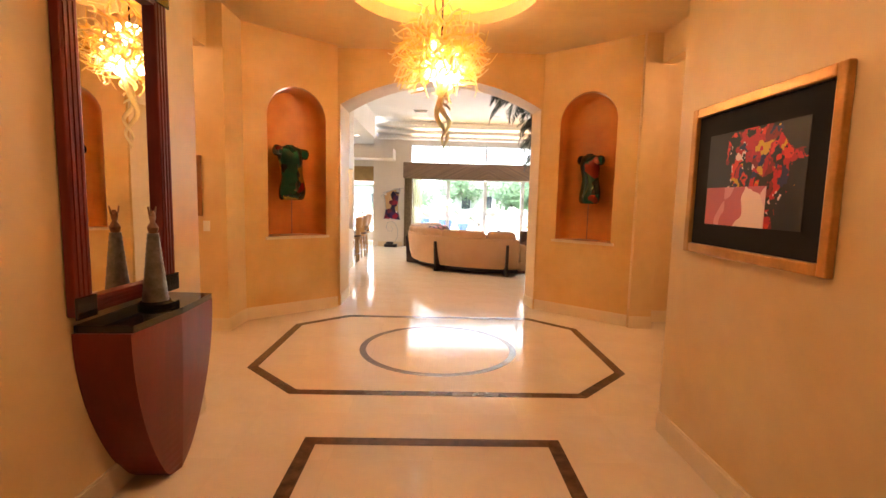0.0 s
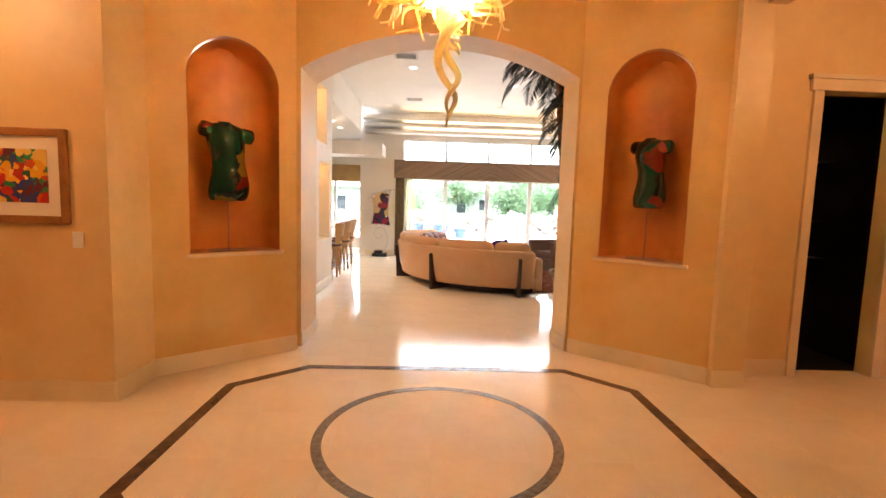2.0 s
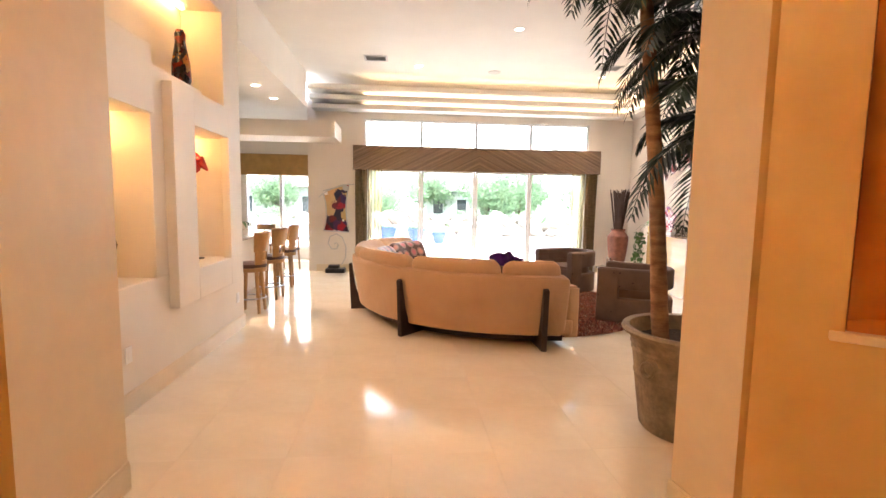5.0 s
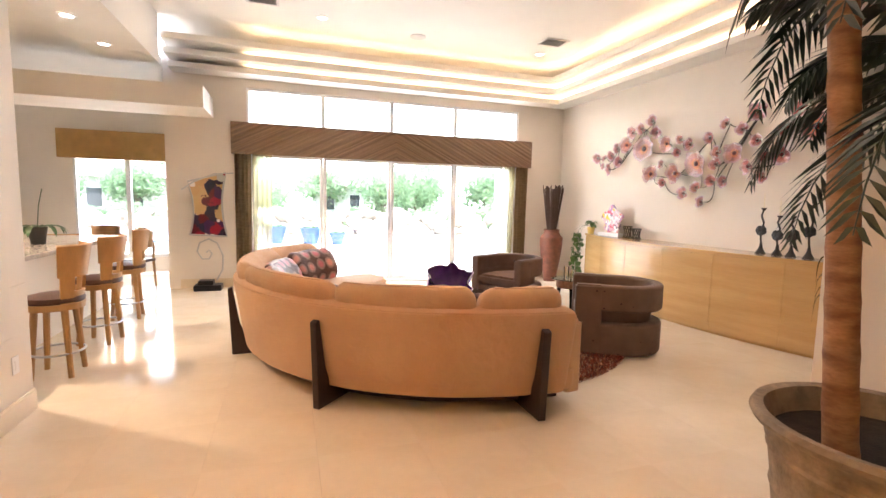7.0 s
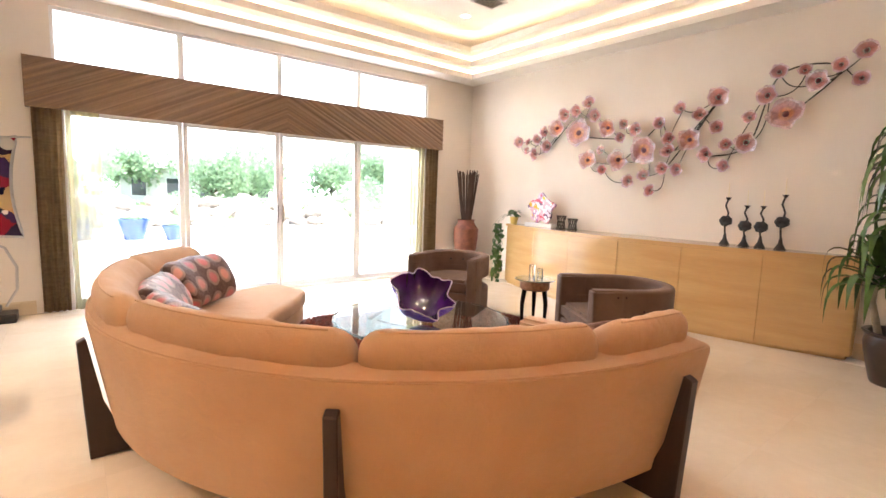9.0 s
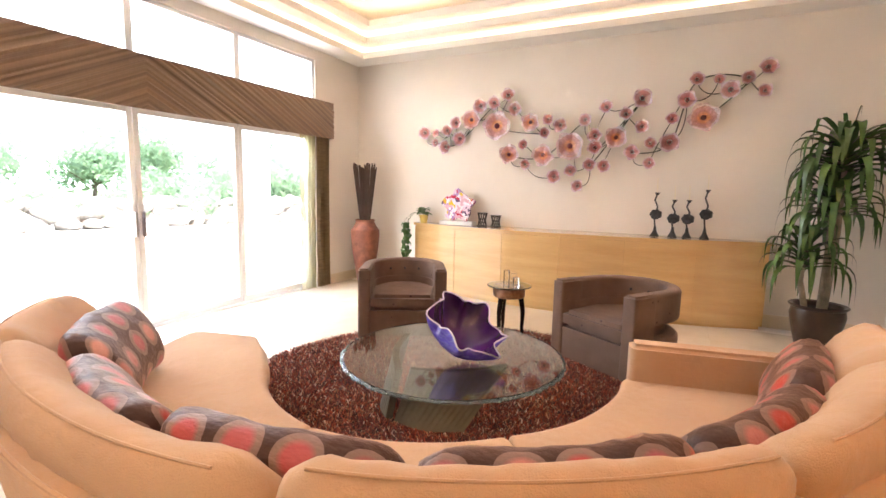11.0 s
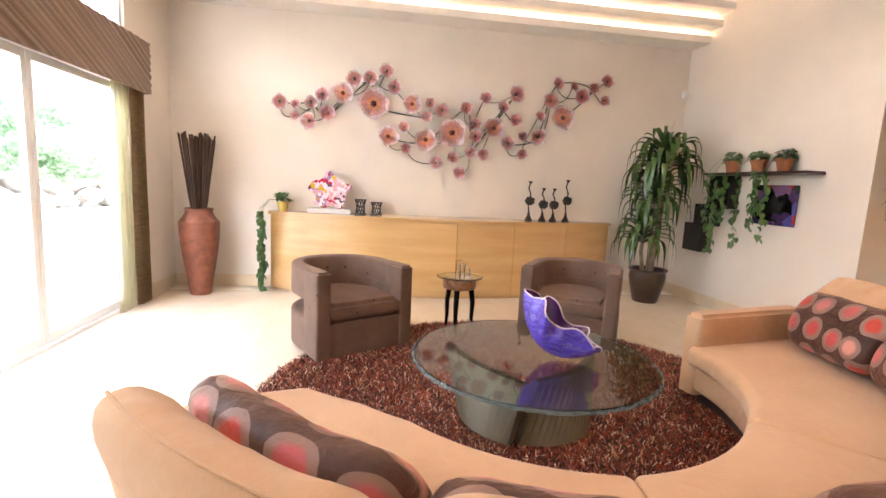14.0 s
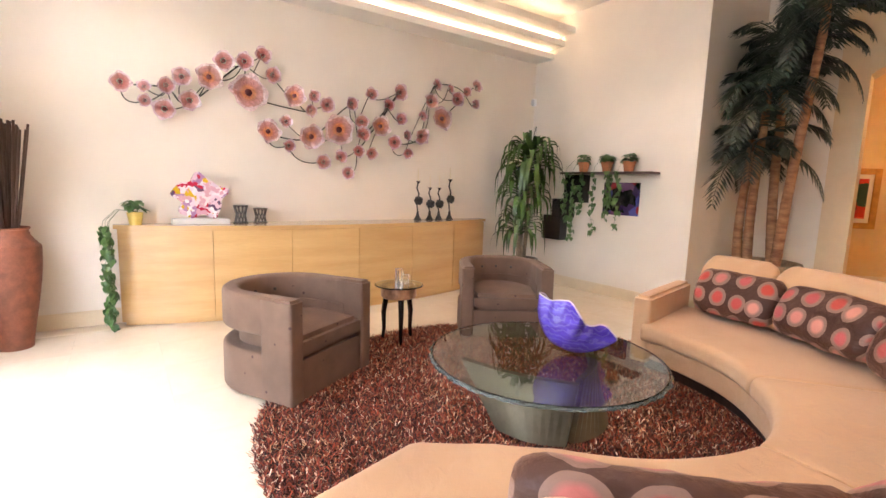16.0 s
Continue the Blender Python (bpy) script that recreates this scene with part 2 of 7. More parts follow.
def arched_opening(bm, m, x0, x1, spring, rise, left, right, top, depth, sill=0.0, n=24, depth_right=None, lean=0.0):
    """A wall in its own x-z plane, depth thick in +y, with one arched hole. depth_right: its thickness at the other side, whose jamb leans in by lean."""
    deep = depth if depth_right is None else depth_right
    def bx(ax, az, bx_, bz):
        bmt = bmesh.new()
        box(bmt, (ax, 0, az), (bx_, depth, bz))
        bmt.transform(m)
        me = bpy.data.meshes.new("t")
        bmt.to_mesh(me)
        bmt.free()
        bm.from_mesh(me)
        bpy.data.meshes.remove(me)
    bx(left, 0, x0, top)
    prism(bm, [(x1, 0), (right, 0), (right, deep), (x1 - lean, deep)], 0, top, m)
    if sill:
        bx(x0, 0, x1, sill)
    pts = arch_pts(x0, x1, spring, rise, n)
    fr = []
    for x, z in pts:
        y = depth + (deep - depth) * (x - x0) / (x1 - x0)
        xb = x - lean * (x - x0) / (x1 - x0)
        fr.append([bm.verts.new(m @ Vector(q)) for q in ((x, 0, z), (xb, y, z), (x, 0, top), (xb, y, top))])
    for p, q in zip(fr, fr[1:]):
        bm.faces.new((p[0], q[0], q[2], p[2]))
        bm.faces.new((p[1], p[3], q[3], q[1]))
        bm.faces.new((p[0], p[1], q[1], q[0]))
        bm.faces.new((p[2], q[2], q[3], p[3]))
    return bm


# ---- the structure ----
CEIL_F, CEIL_L, SOF = 3.55, 3.95, 3.38
struct("floor", B(((-7, -3, -0.12), (5.3, 17.2, -0.012))), M["grout"], "cream stone floor bed under polished marble tiles", "floor")

# the arch between foyer and living room
bm = bmesh.new()
arched_opening(bm, pose(0, 6.455, 0), -1.355, 1.415, 2.81, 0.38, -1.50, 1.64, 4.0, 0.665, depth_right=0.345, lean=0.055)
bmesh.ops.recalc_face_normals(bm, faces=bm.faces)
for f in bm.faces:
    f.material_index = 0 if f.normal.y < -0.9 else 1
struct("wall_arch", bm, [M["ochre"], M["reveal"]], "ochre plaster wall with a wide segmental arch", "wall")


def line_wall(bm, p, q, z0, z1, thick):
    """A straight wall from p to q, thick to the left of the way from p to q."""
    p, q = Vector(p), Vector(q)
    d = (q - p).normalized()
    s = Vector((-d.y, d.x)) * thick
    prism(bm, [tuple(p), tuple(q), tuple(q + s), tuple(p + s)], z0, z1)
    return bm


def way(p, q):
    """A pose with its origin at p and x towards q."""
    return pose(p[0], p[1], 0, 0, 0, math.degrees(math.atan2(q[1] - p[1], q[0] - p[0])))


NICHES = (("wall_niche_west", (-2.33, 5.565), (-1.375, 6.37)), ("wall_niche_east", (1.435, 6.435), (2.42, 5.585)))
for name, p, q in NICHES:
    m = way(p, q)
    w = math.hypot(q[0] - p[0], q[1] - p[1])
    c = 0.68 if "west" in name else 0.655
    hw, sill, spring = (0.395, 1.02, 2.56) if "west" in name else (0.385, 1.035, 2.61)
    bm = bmesh.new()
    arched_opening(bm, m, c - hw, c + hw, spring, 0.36, 0, w, CEIL_F, 0.12, sill=sill)
    wall = struct(name, bm, M["ochre"], "ochre plaster wall with an arched orange niche", "wall")
    # lining: back and sides of the recess
    bm = bmesh.new()
    loop = [(c - hw, sill), (c + hw, sill)] + arch_pts(c - hw, c + hw, spring, 0.36, 24)
    cx = c
    rings = []
    for y0, k in ((0.004, 0.99), (0.12, 0.99), (0.22, 0.95), (0.29, 0.8), (0.33, 0.55), (0.345, 0.05)):
        rings.append([bm.verts.new(m @ Vector((cx + (x - cx) * k, y0, sill + 0.004 + (z - sill + 0.004) * (0.985 if z > sill + 0.01 else 1)))) for x, z in loop])
    for a, b in zip(rings, rings[1:]):
        for i in range(len(loop)):
            j = (i + 1) % len(loop)
            bm.faces.new((a[i], a[j], b[j], b[i]))
    bm.faces.new(rings[-1])
    part("niche_lining", bm, M["niche"], wall, "deep orange plaster recess", smooth=True)
    bm = B(((c - 0.43, -0.03, sill - 0.03), (c + 0.43, 0.1, sill + 0.004)), bevel=0.006)
    bm.transform(m)
    part("niche_sill", bm, M["base"], wall, "cream stone sill")

# foyer walls
bm = B(((-1.84, -3, 0), (-1.66, 3.1, CEIL_F)))
line_wall(bm, (-2.62, 4.1), (-1.66, 3.1), 0, CEIL_F, -0.16)
struct("wall_entry_west", bm, M["ochre_light"], "ochre plaster entry wall", "wall")
bm = B(((1.53, -3, 0), (1.71, 2.9, CEIL_F)))
line_wall(bm, (1.53, 2.9), (2.72, 4.16), 0, CEIL_F, -0.16)
struct("wall_entry_east", bm, M["ochre_light"], "ochre plaster entry wall", "wall")
struct("wall_passage_west", B(((-6.5, 5.07, 0), (-2.33, 5.23, CEIL_F)), ((-2.49, 5.23, 0), (-2.33, 5.565, CEIL_F)), ((-2.66, 4.1, 3.1), (-2.5, 5.07, CEIL_F)), ((-6.6, 3.0, 0), (-6.5, 5.23, CEIL_F)), ((-6.5, 2.9, 0), (-1.84, 3.0, CEIL_F))), M["ochre_light"], "pale ochre plaster wall of the side passage", "wall")
struct("wall_passage_east", B(((2.42, 5.52, 0), (2.70, 5.85, CEIL_F)), ((2.58, 5.85, 0), (3.42, 6.0, CEIL_F)), ((3.42, 5.85, 2.62), (4.16, 6.0, CEIL_F)), ((4.16, 5.85, 0), (6.5, 6.0, CEIL_F)), ((2.62, 4.16, 3.2), (2.78, 5.52, CEIL_F)), ((6.5, 2.9, 0), (6.6, 6.0, CEIL_F)), ((1.71, 2.8, 0), (6.5, 2.9, CEIL_F))), M["ochre_light"], "pale ochre plaster wall with a doorway", "wall")
struct("wall_entry_south", B(((-6.6, -3.15, 0), (6.6, -3, CEIL_F))), M["ochre_light"], "ochre plaster wall behind the entry", "wall")
# walls, floor and ceiling carry the room's shade in their near-black colour
struct("shade_black_room", B(((3.3, 6.0, 0), (3.33, 7.04, 2.7)), ((4.29, 6.0, 0), (4.32, 7.04, 2.7)), ((3.33, 6.0, 0.0005), (4.29, 7.0, 0.004)), ((3.33, 7.0, 0), (4.29, 7.04, 2.7)), ((3.33, 6.0, 2.66), (4.29, 7.0, 2.7))), M["black"], "room beyond the doorway, its lack of light painted near-black", "wall")

# foyer ceiling with the round cove
bm = bmesh.new()
CX, CY, CR = 0.0, 4.63, 0.95
ring = [(CX + CR * math.cos(2 * math.pi * i / 64), CY + CR * math.sin(2 * math.pi * i / 64)) for i in range(64)]
sq = []
for i in range(64):
    c, s = math.cos(2 * math.pi * i / 64), math.sin(2 * math.pi * i / 64)
    k = 1.9 / max(abs(c), abs(s))
    sq.append((CX + k * c, CY + k * s))
lo = [bm.verts.new((x, y, CEIL_F)) for x, y in ring]
lo2 = [bm.verts.new((x, y, CEIL_F)) for x, y in sq]
hi = [bm.verts.new((x, y, CEIL_F + 0.14)) for x, y in ring]
hi2 = [bm.verts.new((x, y, CEIL_F + 0.14)) for x, y in sq]
for i in range(64):
    j = (i + 1) % 64
    bm.faces.new((lo[i], lo[j], lo2[j], lo2[i]))
    bm.faces.new((hi[i], hi2[i], hi2[j], hi[j]))
    bm.faces.new((lo[i], hi[i], hi[j], lo[j]))
for a, b in (((-6.6, -3.15, CEIL_F), (6.6, CY - 1.9, CEIL_F + 0.14)), ((-6.6, CY - 1.9, CEIL_F), (-1.9, 6.5, CEIL_F + 0.14)), ((1.9, CY - 1.9, CEIL_F), (6.6, 6.5, CEIL_F + 0.14))):
    box(bm, a, b)
struct("ceiling_foyer", bm, M["ochre_light"], "ochre plaster foyer ceiling with a round cove", "ceiling")
bm = bmesh.new()
lathe(bm, [(1.25, CEIL_F + 0.141), (1.25, CEIL_F + 0.25), (1.1, CEIL_F + 0.42), (0.7, CEIL_F + 0.55), (0.02, CEIL_F + 0.58)], 48, pose(CX, CY, 0), cap=False)
# the cove's gold light is put into the dome's colour
M["gold"] = mat("gold_light_dome", (0.85, 0.62, 0.16), 0.35, 0.3, vary=0.12, scale=6, grain=40, bump=0.05)
struct("ceiling_dome", bm, M["gold"], "dome over the foyer, coloured gold for its cove light", "ceiling", smooth=True)
bm = bmesh.new()
arc_sweep(bm, rrect(1.03, CEIL_F + 0.145, 1.06, CEIL_F + 0.165, 0.008, 2), 0, 359.9, 64, (CX, CY))
struct("cove_light_foyer", bm, M["cove"], "warm cove light round the dome", "light")

# living room walls
# window wall: openings for the sliding doors and the clerestory
ww = [((-1.82, 14.9, 0), (-0.80, 15.1, 4.1)), ((4.1, 14.9, 0), (5.3, 15.1, 4.1)), ((-0.80, 14.9, 3.25), (4.1, 15.1, 4.1)), ((-0.80, 14.9, 2.3), (4.1, 15.1, 2.62))]
struct("wall_window", B(*ww), M["cream"], "cream painted wall with sliding doors and high windows", "wall")
struct("wall_nook_east", B(((-1.98, 14.9, 0), (-1.82, 17.0, 4.1))), M["cream"], "cream painted pier wall beside the nook", "wall")
struct("wall_east", B(((5.1, 5.9, 0), (5.28, 15.1, 4.1))), M["cream"], "cream painted wall behind the credenza", "wall")
struct("wall_return", B(((2.45, 7.05, 0), (5.1, 8.2, 4.1)), ((2.45, 6.64, 0), (2.75, 7.05, 4.1))), M["cream"], "cream painted wall with a plant shelf", "wall")
struct("wall_recess", B(((1.641, 6.64, 0), (2.45, 6.80, 4.1)), ((-1.84, 6.9505, 0), (-1.501, 7.122, 4.1))), M["cream"], "cream painted wall beside the arch", "wall")
struct("ceiling_living", B(((-2.0, 6.951, CEIL_L), (5.1, 14.9, CEIL_L + 0.14)), ((-7, 6.951, 3.4), (-2.06, 10.3, 3.54)), ((-7, 10.3, 3.46), (-2.0, 17, 3.6)), ((-2.0, 6.5, CEIL_L + 0.05), (2.75, 6.951, CEIL_L + 0.14)), ((-1.5, 6.7, CEIL_L), (2.75, 6.951, CEIL_L + 0.05))), M["white"], "smooth white living room ceiling", "ceiling")
for i in range(3):
    e, z = 0.36 + 0.19 * i, SOF + 0.145 * i
    z1 = z + 0.085
    bm = B(((5.1 - e, 8.2, z), (5.1, 14.9, z1)), ((-1.84, 14.9 - e, z), (5.1 - e, 14.9, z1)), bevel=0.004)
    struct("cove_step_%d" % (i + 1), bm, M["white"], "white stepped ceiling cove", "ceiling")
    bm = B(((5.1 - e + 0.09, 8.25, z1 + 0.002), (5.1 - e + 0.115, 14.9 - e + 0.1, z1 + 0.014)), ((-0.75, 14.9 - e + 0.09, z1 + 0.002), (5.1 - e + 0.09, 14.9 - e + 0.115, z1 + 0.014)))
    struct("cove_light_%d" % (i + 1), bm, M["cove"], "warm cove strip light in the stepped ceiling", "light")
struct("beam_west", B(((-2.6, 10.38, 3.30), (-1.84, 14.1, CEIL_L))), M["white"], "white dropped ceiling beam over the bar", "ceiling")
struct("soffit_nook", B(((-6, 13.95, 2.72), (-1.28, 14.88, 3.02))), M["cream"], "cream dropped soffit before the breakfast nook", "ceiling")
# left wall with display niches and proud panels
struct("wall_west", B(((-2.3, 6.98, 0), (-1.84, 7.5, 3.95)), ((-2.3, 7.5, 0), (-1.84, 10.36, 0.88)), ((-2.3, 9.9, 0.88), (-1.84, 10.36, 3.95)), ((-2.3, 8.44, 0.88), (-1.84, 9.05, 2.46)), ((-2.3, 7.5, 2.12), (-1.84, 8.44, 2.46)), ((-2.3, 9.05, 2.12), (-1.84, 9.9, 2.46)), ((-2.3, 7.5, 3.4), (-1.84, 9.9, 3.95)), ((-2.3, 7.5, 0.88), (-2.24, 9.9, 3.4)), ((-2.24, 7.5, 0.88), (-1.98, 8.18, 1.03)), ((-2.24, 7.5, 2.46), (-1.98, 9.7, 2.56)), bevel=0.006), M["cream"], "cream wall with lit display niches", "wall")
panel = struct("wall_panel", B(((-1.842, 8.62, 0.6), (-1.76, 9.0, 2.40)), ((-1.842, 9.0, 0.6), (-1.76, 9.78, 0.88)), ((-1.842, 9.0, 2.12), (-1.76, 9.78, 2.40)), ((-1.842, 9.78, 0.6), (-1.76, 9.98, 2.40)), bevel=0.006), M["cream"], "cream proud plaster panel round a display niche", "wall")
struct("wall_lintel", B(((-1.842, 7.4, 2.10), (-1.77, 8.36, 2.58)), bevel=0.006), M["cream"], "cream proud plaster lintel over a niche", "wall")
for i, (y0, y1, z) in enumerate(((7.55, 8.4, 2.09), (9.1, 9.85, 2.09), (7.6, 9.8, 3.37))):
    struct("niche_light_%d" % (i + 1), B(((-2.2, y0, z), (-2.16, y1, z + 0.02))), M["niche_strip"], "warm strip light in a display niche", "light")
struct("wall_kitchen", B(((-7, 6.951, 0), (-2.3, 7.1, 3.6)), ((-7.1, 6.951, 0), (-7, 17.2, 3.6))), M["cream"], "cream kitchen wall", "wall")
struct("wall_nook_north", B(((-7, 17, 0), (-3.95, 17.15, 3.6)), ((-3.95, 17, 2.2), (-1.98, 17.15, 3.6)), ((-3.95, 17, 0), (-1.98, 17.15, 0.28))), M["cream"], "cream nook wall with a wide window", "wall")

# ---- fixed fittings ----


def fitted(name, bm, material, label, category, smooth=False, group=""):
    return tagged(part(name, bm, material, None, "", smooth), label, category, group)


# sliding doors and clerestory
M["handle"] = mat("brushed_steel", (0.55, 0.55, 0.55), 0.3, 1.0, vary=0.05, bump=0)
XS = (-0.80, 0.41, 1.60, 2.81, 4.10)
door = thing("sliding_door", pose(0, 14.98, 0), "white aluminium sliding patio doors with clear glass", "door")
door["kind"] = "structure"
part("door_frame", B(((-0.80, -0.05, 0), (-0.72, 0.05, 2.30)), ((4.02, -0.05, 0), (4.10, 0.05, 2.30)), ((-0.72, -0.05, 2.22), (4.02, 0.05, 2.30)), ((-0.72, -0.05, 0.0), (4.02, 0.05, 0.035)), bevel=0.004), M["frame_white"], door)
for k, (a, b) in enumerate(zip(XS, XS[1:])):
    x0, x1 = (a if k else -0.72), (b if k < 3 else 4.02)
    sash = part("sash", B(((x0 + 0.004, -0.03, 0.04), (x0 + 0.055, 0.02, 2.215)), ((x1 - 0.055, -0.03, 0.04), (x1 - 0.004, 0.02, 2.215)), ((x0 + 0.055, -0.03, 2.15), (x1 - 0.055, 0.02, 2.215)), ((x0 + 0.055, -0.03, 0.04), (x1 - 0.055, 0.02, 0.11)), bevel=0.004), M["frame_white"], door)
    p = part("pane", B(((x0 + 0.055, -0.008, 0.11), (x1 - 0.055, -0.002, 2.15))), M["pane"], sash)
    p.visible_shadow = False
    if k in (1, 2):
        hx = x1 - 0.04 if k == 1 else x0 + 0.04
        part("handle", B(((hx - 0.012, -0.075, 0.95), (hx + 0.012, -0.03, 1.2)), bevel=0.008), M["handle"], sash, "long steel pull handle")
win = thing("window_1", pose(0, 14.98, 0), "high clerestory window in white frames", "window")
win["kind"] = "structure"
for k, (a, b) in enumerate(zip(XS, XS[1:])):
    part("window_frame", B(((a, -0.05, 2.62), (a + 0.035, 0.05, 3.25)), ((b - 0.035, -0.05, 2.62), (b, 0.05, 3.25)), ((a + 0.035, -0.05, 3.21), (b - 0.035, 0.05, 3.25)), ((a + 0.035, -0.05, 2.62), (b - 0.035, 0.05, 2.66)), bevel=0.003), M["frame_white"], win)
    p = part("pane", B(((a + 0.035, -0.006, 2.66), (b - 0.035, 0.0, 3.21))), M["pane"], win)
    p.visible_shadow = False
win = thing("window_2", pose(0, 17.06, 0), "wide breakfast nook window in white frames", "window")
win["kind"] = "structure"
for a, b in ((-3.95, -3.08), (-3.08, -1.98)):
    part("window_frame", B(((a, -0.05, 0.28), (a + 0.04, 0.05, 2.2)), ((b - 0.04, -0.05, 0.28), (b, 0.05, 2.2)), ((a + 0.04, -0.05, 2.14), (b - 0.04, 0.05, 2.2)), ((a + 0.04, -0.05, 0.28), (b - 0.04, 0.05, 0.34)), bevel=0.003), M["frame_white"], win)
    p = part("pane", B(((a + 0.04, -0.006, 0.34), (b - 0.04, 0.0, 2.14))), M["pane"], win)
    p.visible_shadow = False

# baseboards
bm = bmesh.new()
runs = [((-1.84, 6.98), (-1.84, 10.36)), ((5.1, 8.2), (5.1, 14.9)), ((2.45, 8.2), (5.1, 8.2)), ((4.38, 14.9), (5.1, 14.9)), ((-1.82, 14.9), (-1.05, 14.9)), ((-1.66, 3.1), (-1.66, -3)), ((-2.62, 4.1), (-1.66, 3.1)), ((1.53, -3), (1.53, 2.9)), ((1.53, 2.9), (2.72, 4.16)), ((-2.33, 5.07), (-6.4, 5.07)), ((-2.33, 5.565), (-2.33, 5.07)), ((-1.375, 6.37), (-2.33, 5.565)), ((2.42, 5.585), (1.435, 6.435)), ((2.70, 5.52), (2.42, 5.52)), ((2.70, 5.85), (2.70, 5.52)), ((3.33, 5.85), (2.70, 5.85)), ((-1.355, 7.12), (-1.355, 6.455)), ((1.415, 6.455), (1.36, 6.81)), ((2.45, 7.122), (2.45, 8.2))]
runs = [r if k not in (0, 3, 4) else (r[1], r[0]) for k, r in enumerate(runs)]
for p, q in runs:
    line_wall(bm, p, q, 0.001, 0.135, 0.014)
    line_wall(bm, p, q, 0.135, 0.15, 0.009)
struct("baseboard", bm, M["base"], "cream stone baseboard along the walls", "baseboard")

# stone inlays in the floor


def band(bm, pts, w, z0, z1):
    """A closed flat band of width w inside the outline pts."""
    c = sum((Vector(p) for p in pts), Vector((0, 0))) / len(pts)
    n = len(pts)
    inner = []
    for i in range(n):
        a, b, d = Vector(pts[i - 1]), Vector(pts[i]), Vector(pts[(i + 1) % n])
        n1, n2 = (b - a).normalized(), (d - b).normalized()
        n1, n2 = Vector((-n1.y, n1.x)), Vector((-n2.y, n2.x))
        if n1.dot(c - b) < 0:
            n1, n2 = -n1, -n2
        mid = (n1 + n2).normalized()
        inner.append(b + mid * (w / max(0.3, mid.dot(n1))))
    for i in range(n):
        j = (i + 1) % n
        prism(bm, [tuple(pts[i]), tuple(pts[j]), tuple(inner[j]), tuple(inner[i])], z0, z1)
    return bm


struct("octagon_inlay", band(bmesh.new(), [(-1.15, 3.40), (1.20, 3.40), (1.735, 3.94), (1.735, 5.42), (1.24, 5.90), (-1.13, 5.90), (-1.68, 5.42), (-1.69, 3.95)], 0.085, -0.006, 0.003), M["inlay"], "dark brown marble octagon border inlaid in the floor", "floor inlay")
struct("rectangle_inlay", band(bmesh.new(), [(-0.84, -0.6), (0.80, -0.6), (0.80, 2.74), (-0.84, 2.74)], 0.085, -0.006, 0.003), M["inlay"], "dark brown marble rectangle border inlaid in the floor", "floor inlay")
struct("ring_inlay", arc_sweep(bmesh.new(), [(0.745, -0.006), (0.81, -0.006), (0.81, 0.003), (0.745, 0.003)], 0, 360, 72, (0.03, 4.62)), M["mosaic"], "grey mosaic ring inlaid in the floor", "floor inlay")

# door casing in the side passage, and things in the dark room
bm = B(((3.33, 5.82, 0), (3.42, 5.87, 2.62)), ((4.16, 5.82, 0), (4.25, 5.87, 2.62)), ((3.30, 5.815, 2.62), (4.28, 5.87, 2.74)), bevel=0.006)
box(bm, (3.28, 5.80, 2.72), (4.30, 5.87, 2.76), 0.004)
struct("door_casing", bm, M["base"], "pale painted door casing round a dark doorway", "door")
M["clear"] = glass("clear_glass")
for z, xs in ((1.45, (3.5, 3.75, 4.02)), (2.1, (3.6, 3.95)), (1.05, (3.58, 3.8, 4.05))):
    # the shelf takes the same painted-in darkness as the room
    fitted("glass_shelf", B(((3.34, 6.6, z - 0.012), (4.28, 6.9, z)), bevel=0.002), M["black"], "shelf holding glass bottles, painted shade-black like the room round it", "shelf")
    for k, x in enumerate(xs):
        h = 0.2 + 0.05 * ((k * 7) % 3)
        fitted("glass_bottle", lathe(bmesh.new(), [(0.03, z), (0.034, z + 0.01), (0.034, z + h * 0.6), (0.012, z + h * 0.75), (0.012, z + h)], 16, pose(x, 6.72, 0)), M["clear"], "small clear glass bottle on a black shelf", "bottle", True, "bottles in the dark room")

# ceiling fittings
M["vent"] = mat("white_vent_metal", (0.62, 0.62, 0.6), 0.4, vary=0.04, bump=0)
# dark grey that paints in the shade behind the vent slats
M["shadow"] = mat("vent_shade_grey", (0.12, 0.12, 0.12), 0.8, vary=0.1, bump=0)
vent = thing("ceiling_vent", pose(-0.45, 13.05, CEIL_L), "white slatted metal ceiling vent", "vent", "ceiling vents")
# flat sheet coloured as the duct's shade
part("backing", B(((-0.17, -0.12, -0.006), (0.17, 0.12, -0.001))), M["shadow"], vent)
part("frame", B(((-0.20, -0.15, -0.014), (-0.165, 0.15, -0.001)), ((0.165, -0.15, -0.014), (0.20, 0.15, -0.001)), ((-0.165, 0.118, -0.014), (0.165, 0.15, -0.001)), ((-0.165, -0.15, -0.014), (0.165, -0.118, -0.001)), bevel=0.003), M["vent"], vent)
for k in range(7):
    bm = B(((-0.165, -0.014, -0.003), (0.165, 0.014, 0.001)))
    bm.transform(pose(0, -0.096 + k * 0.032, -0.01, 35))
    part("slat", bm, M["vent"], vent)
copy_thing(vent, pose(3.7, 13.07, CEIL_L))
copy_thing(vent, pose(-0.5, 9.75, CEIL_L))
can = thing("ceiling_light", pose(1.64, 11.44, CEIL_L), "small round recessed ceiling downlight, lit", "ceiling light", "recessed downlights")
part("trim_ring", lathe(bmesh.new(), [(0.085, -0.001), (0.085, -0.008), (0.062, -0.012), (0.06, -0.002)], 24, cap=False), M["frame_white"], can, smooth=True)
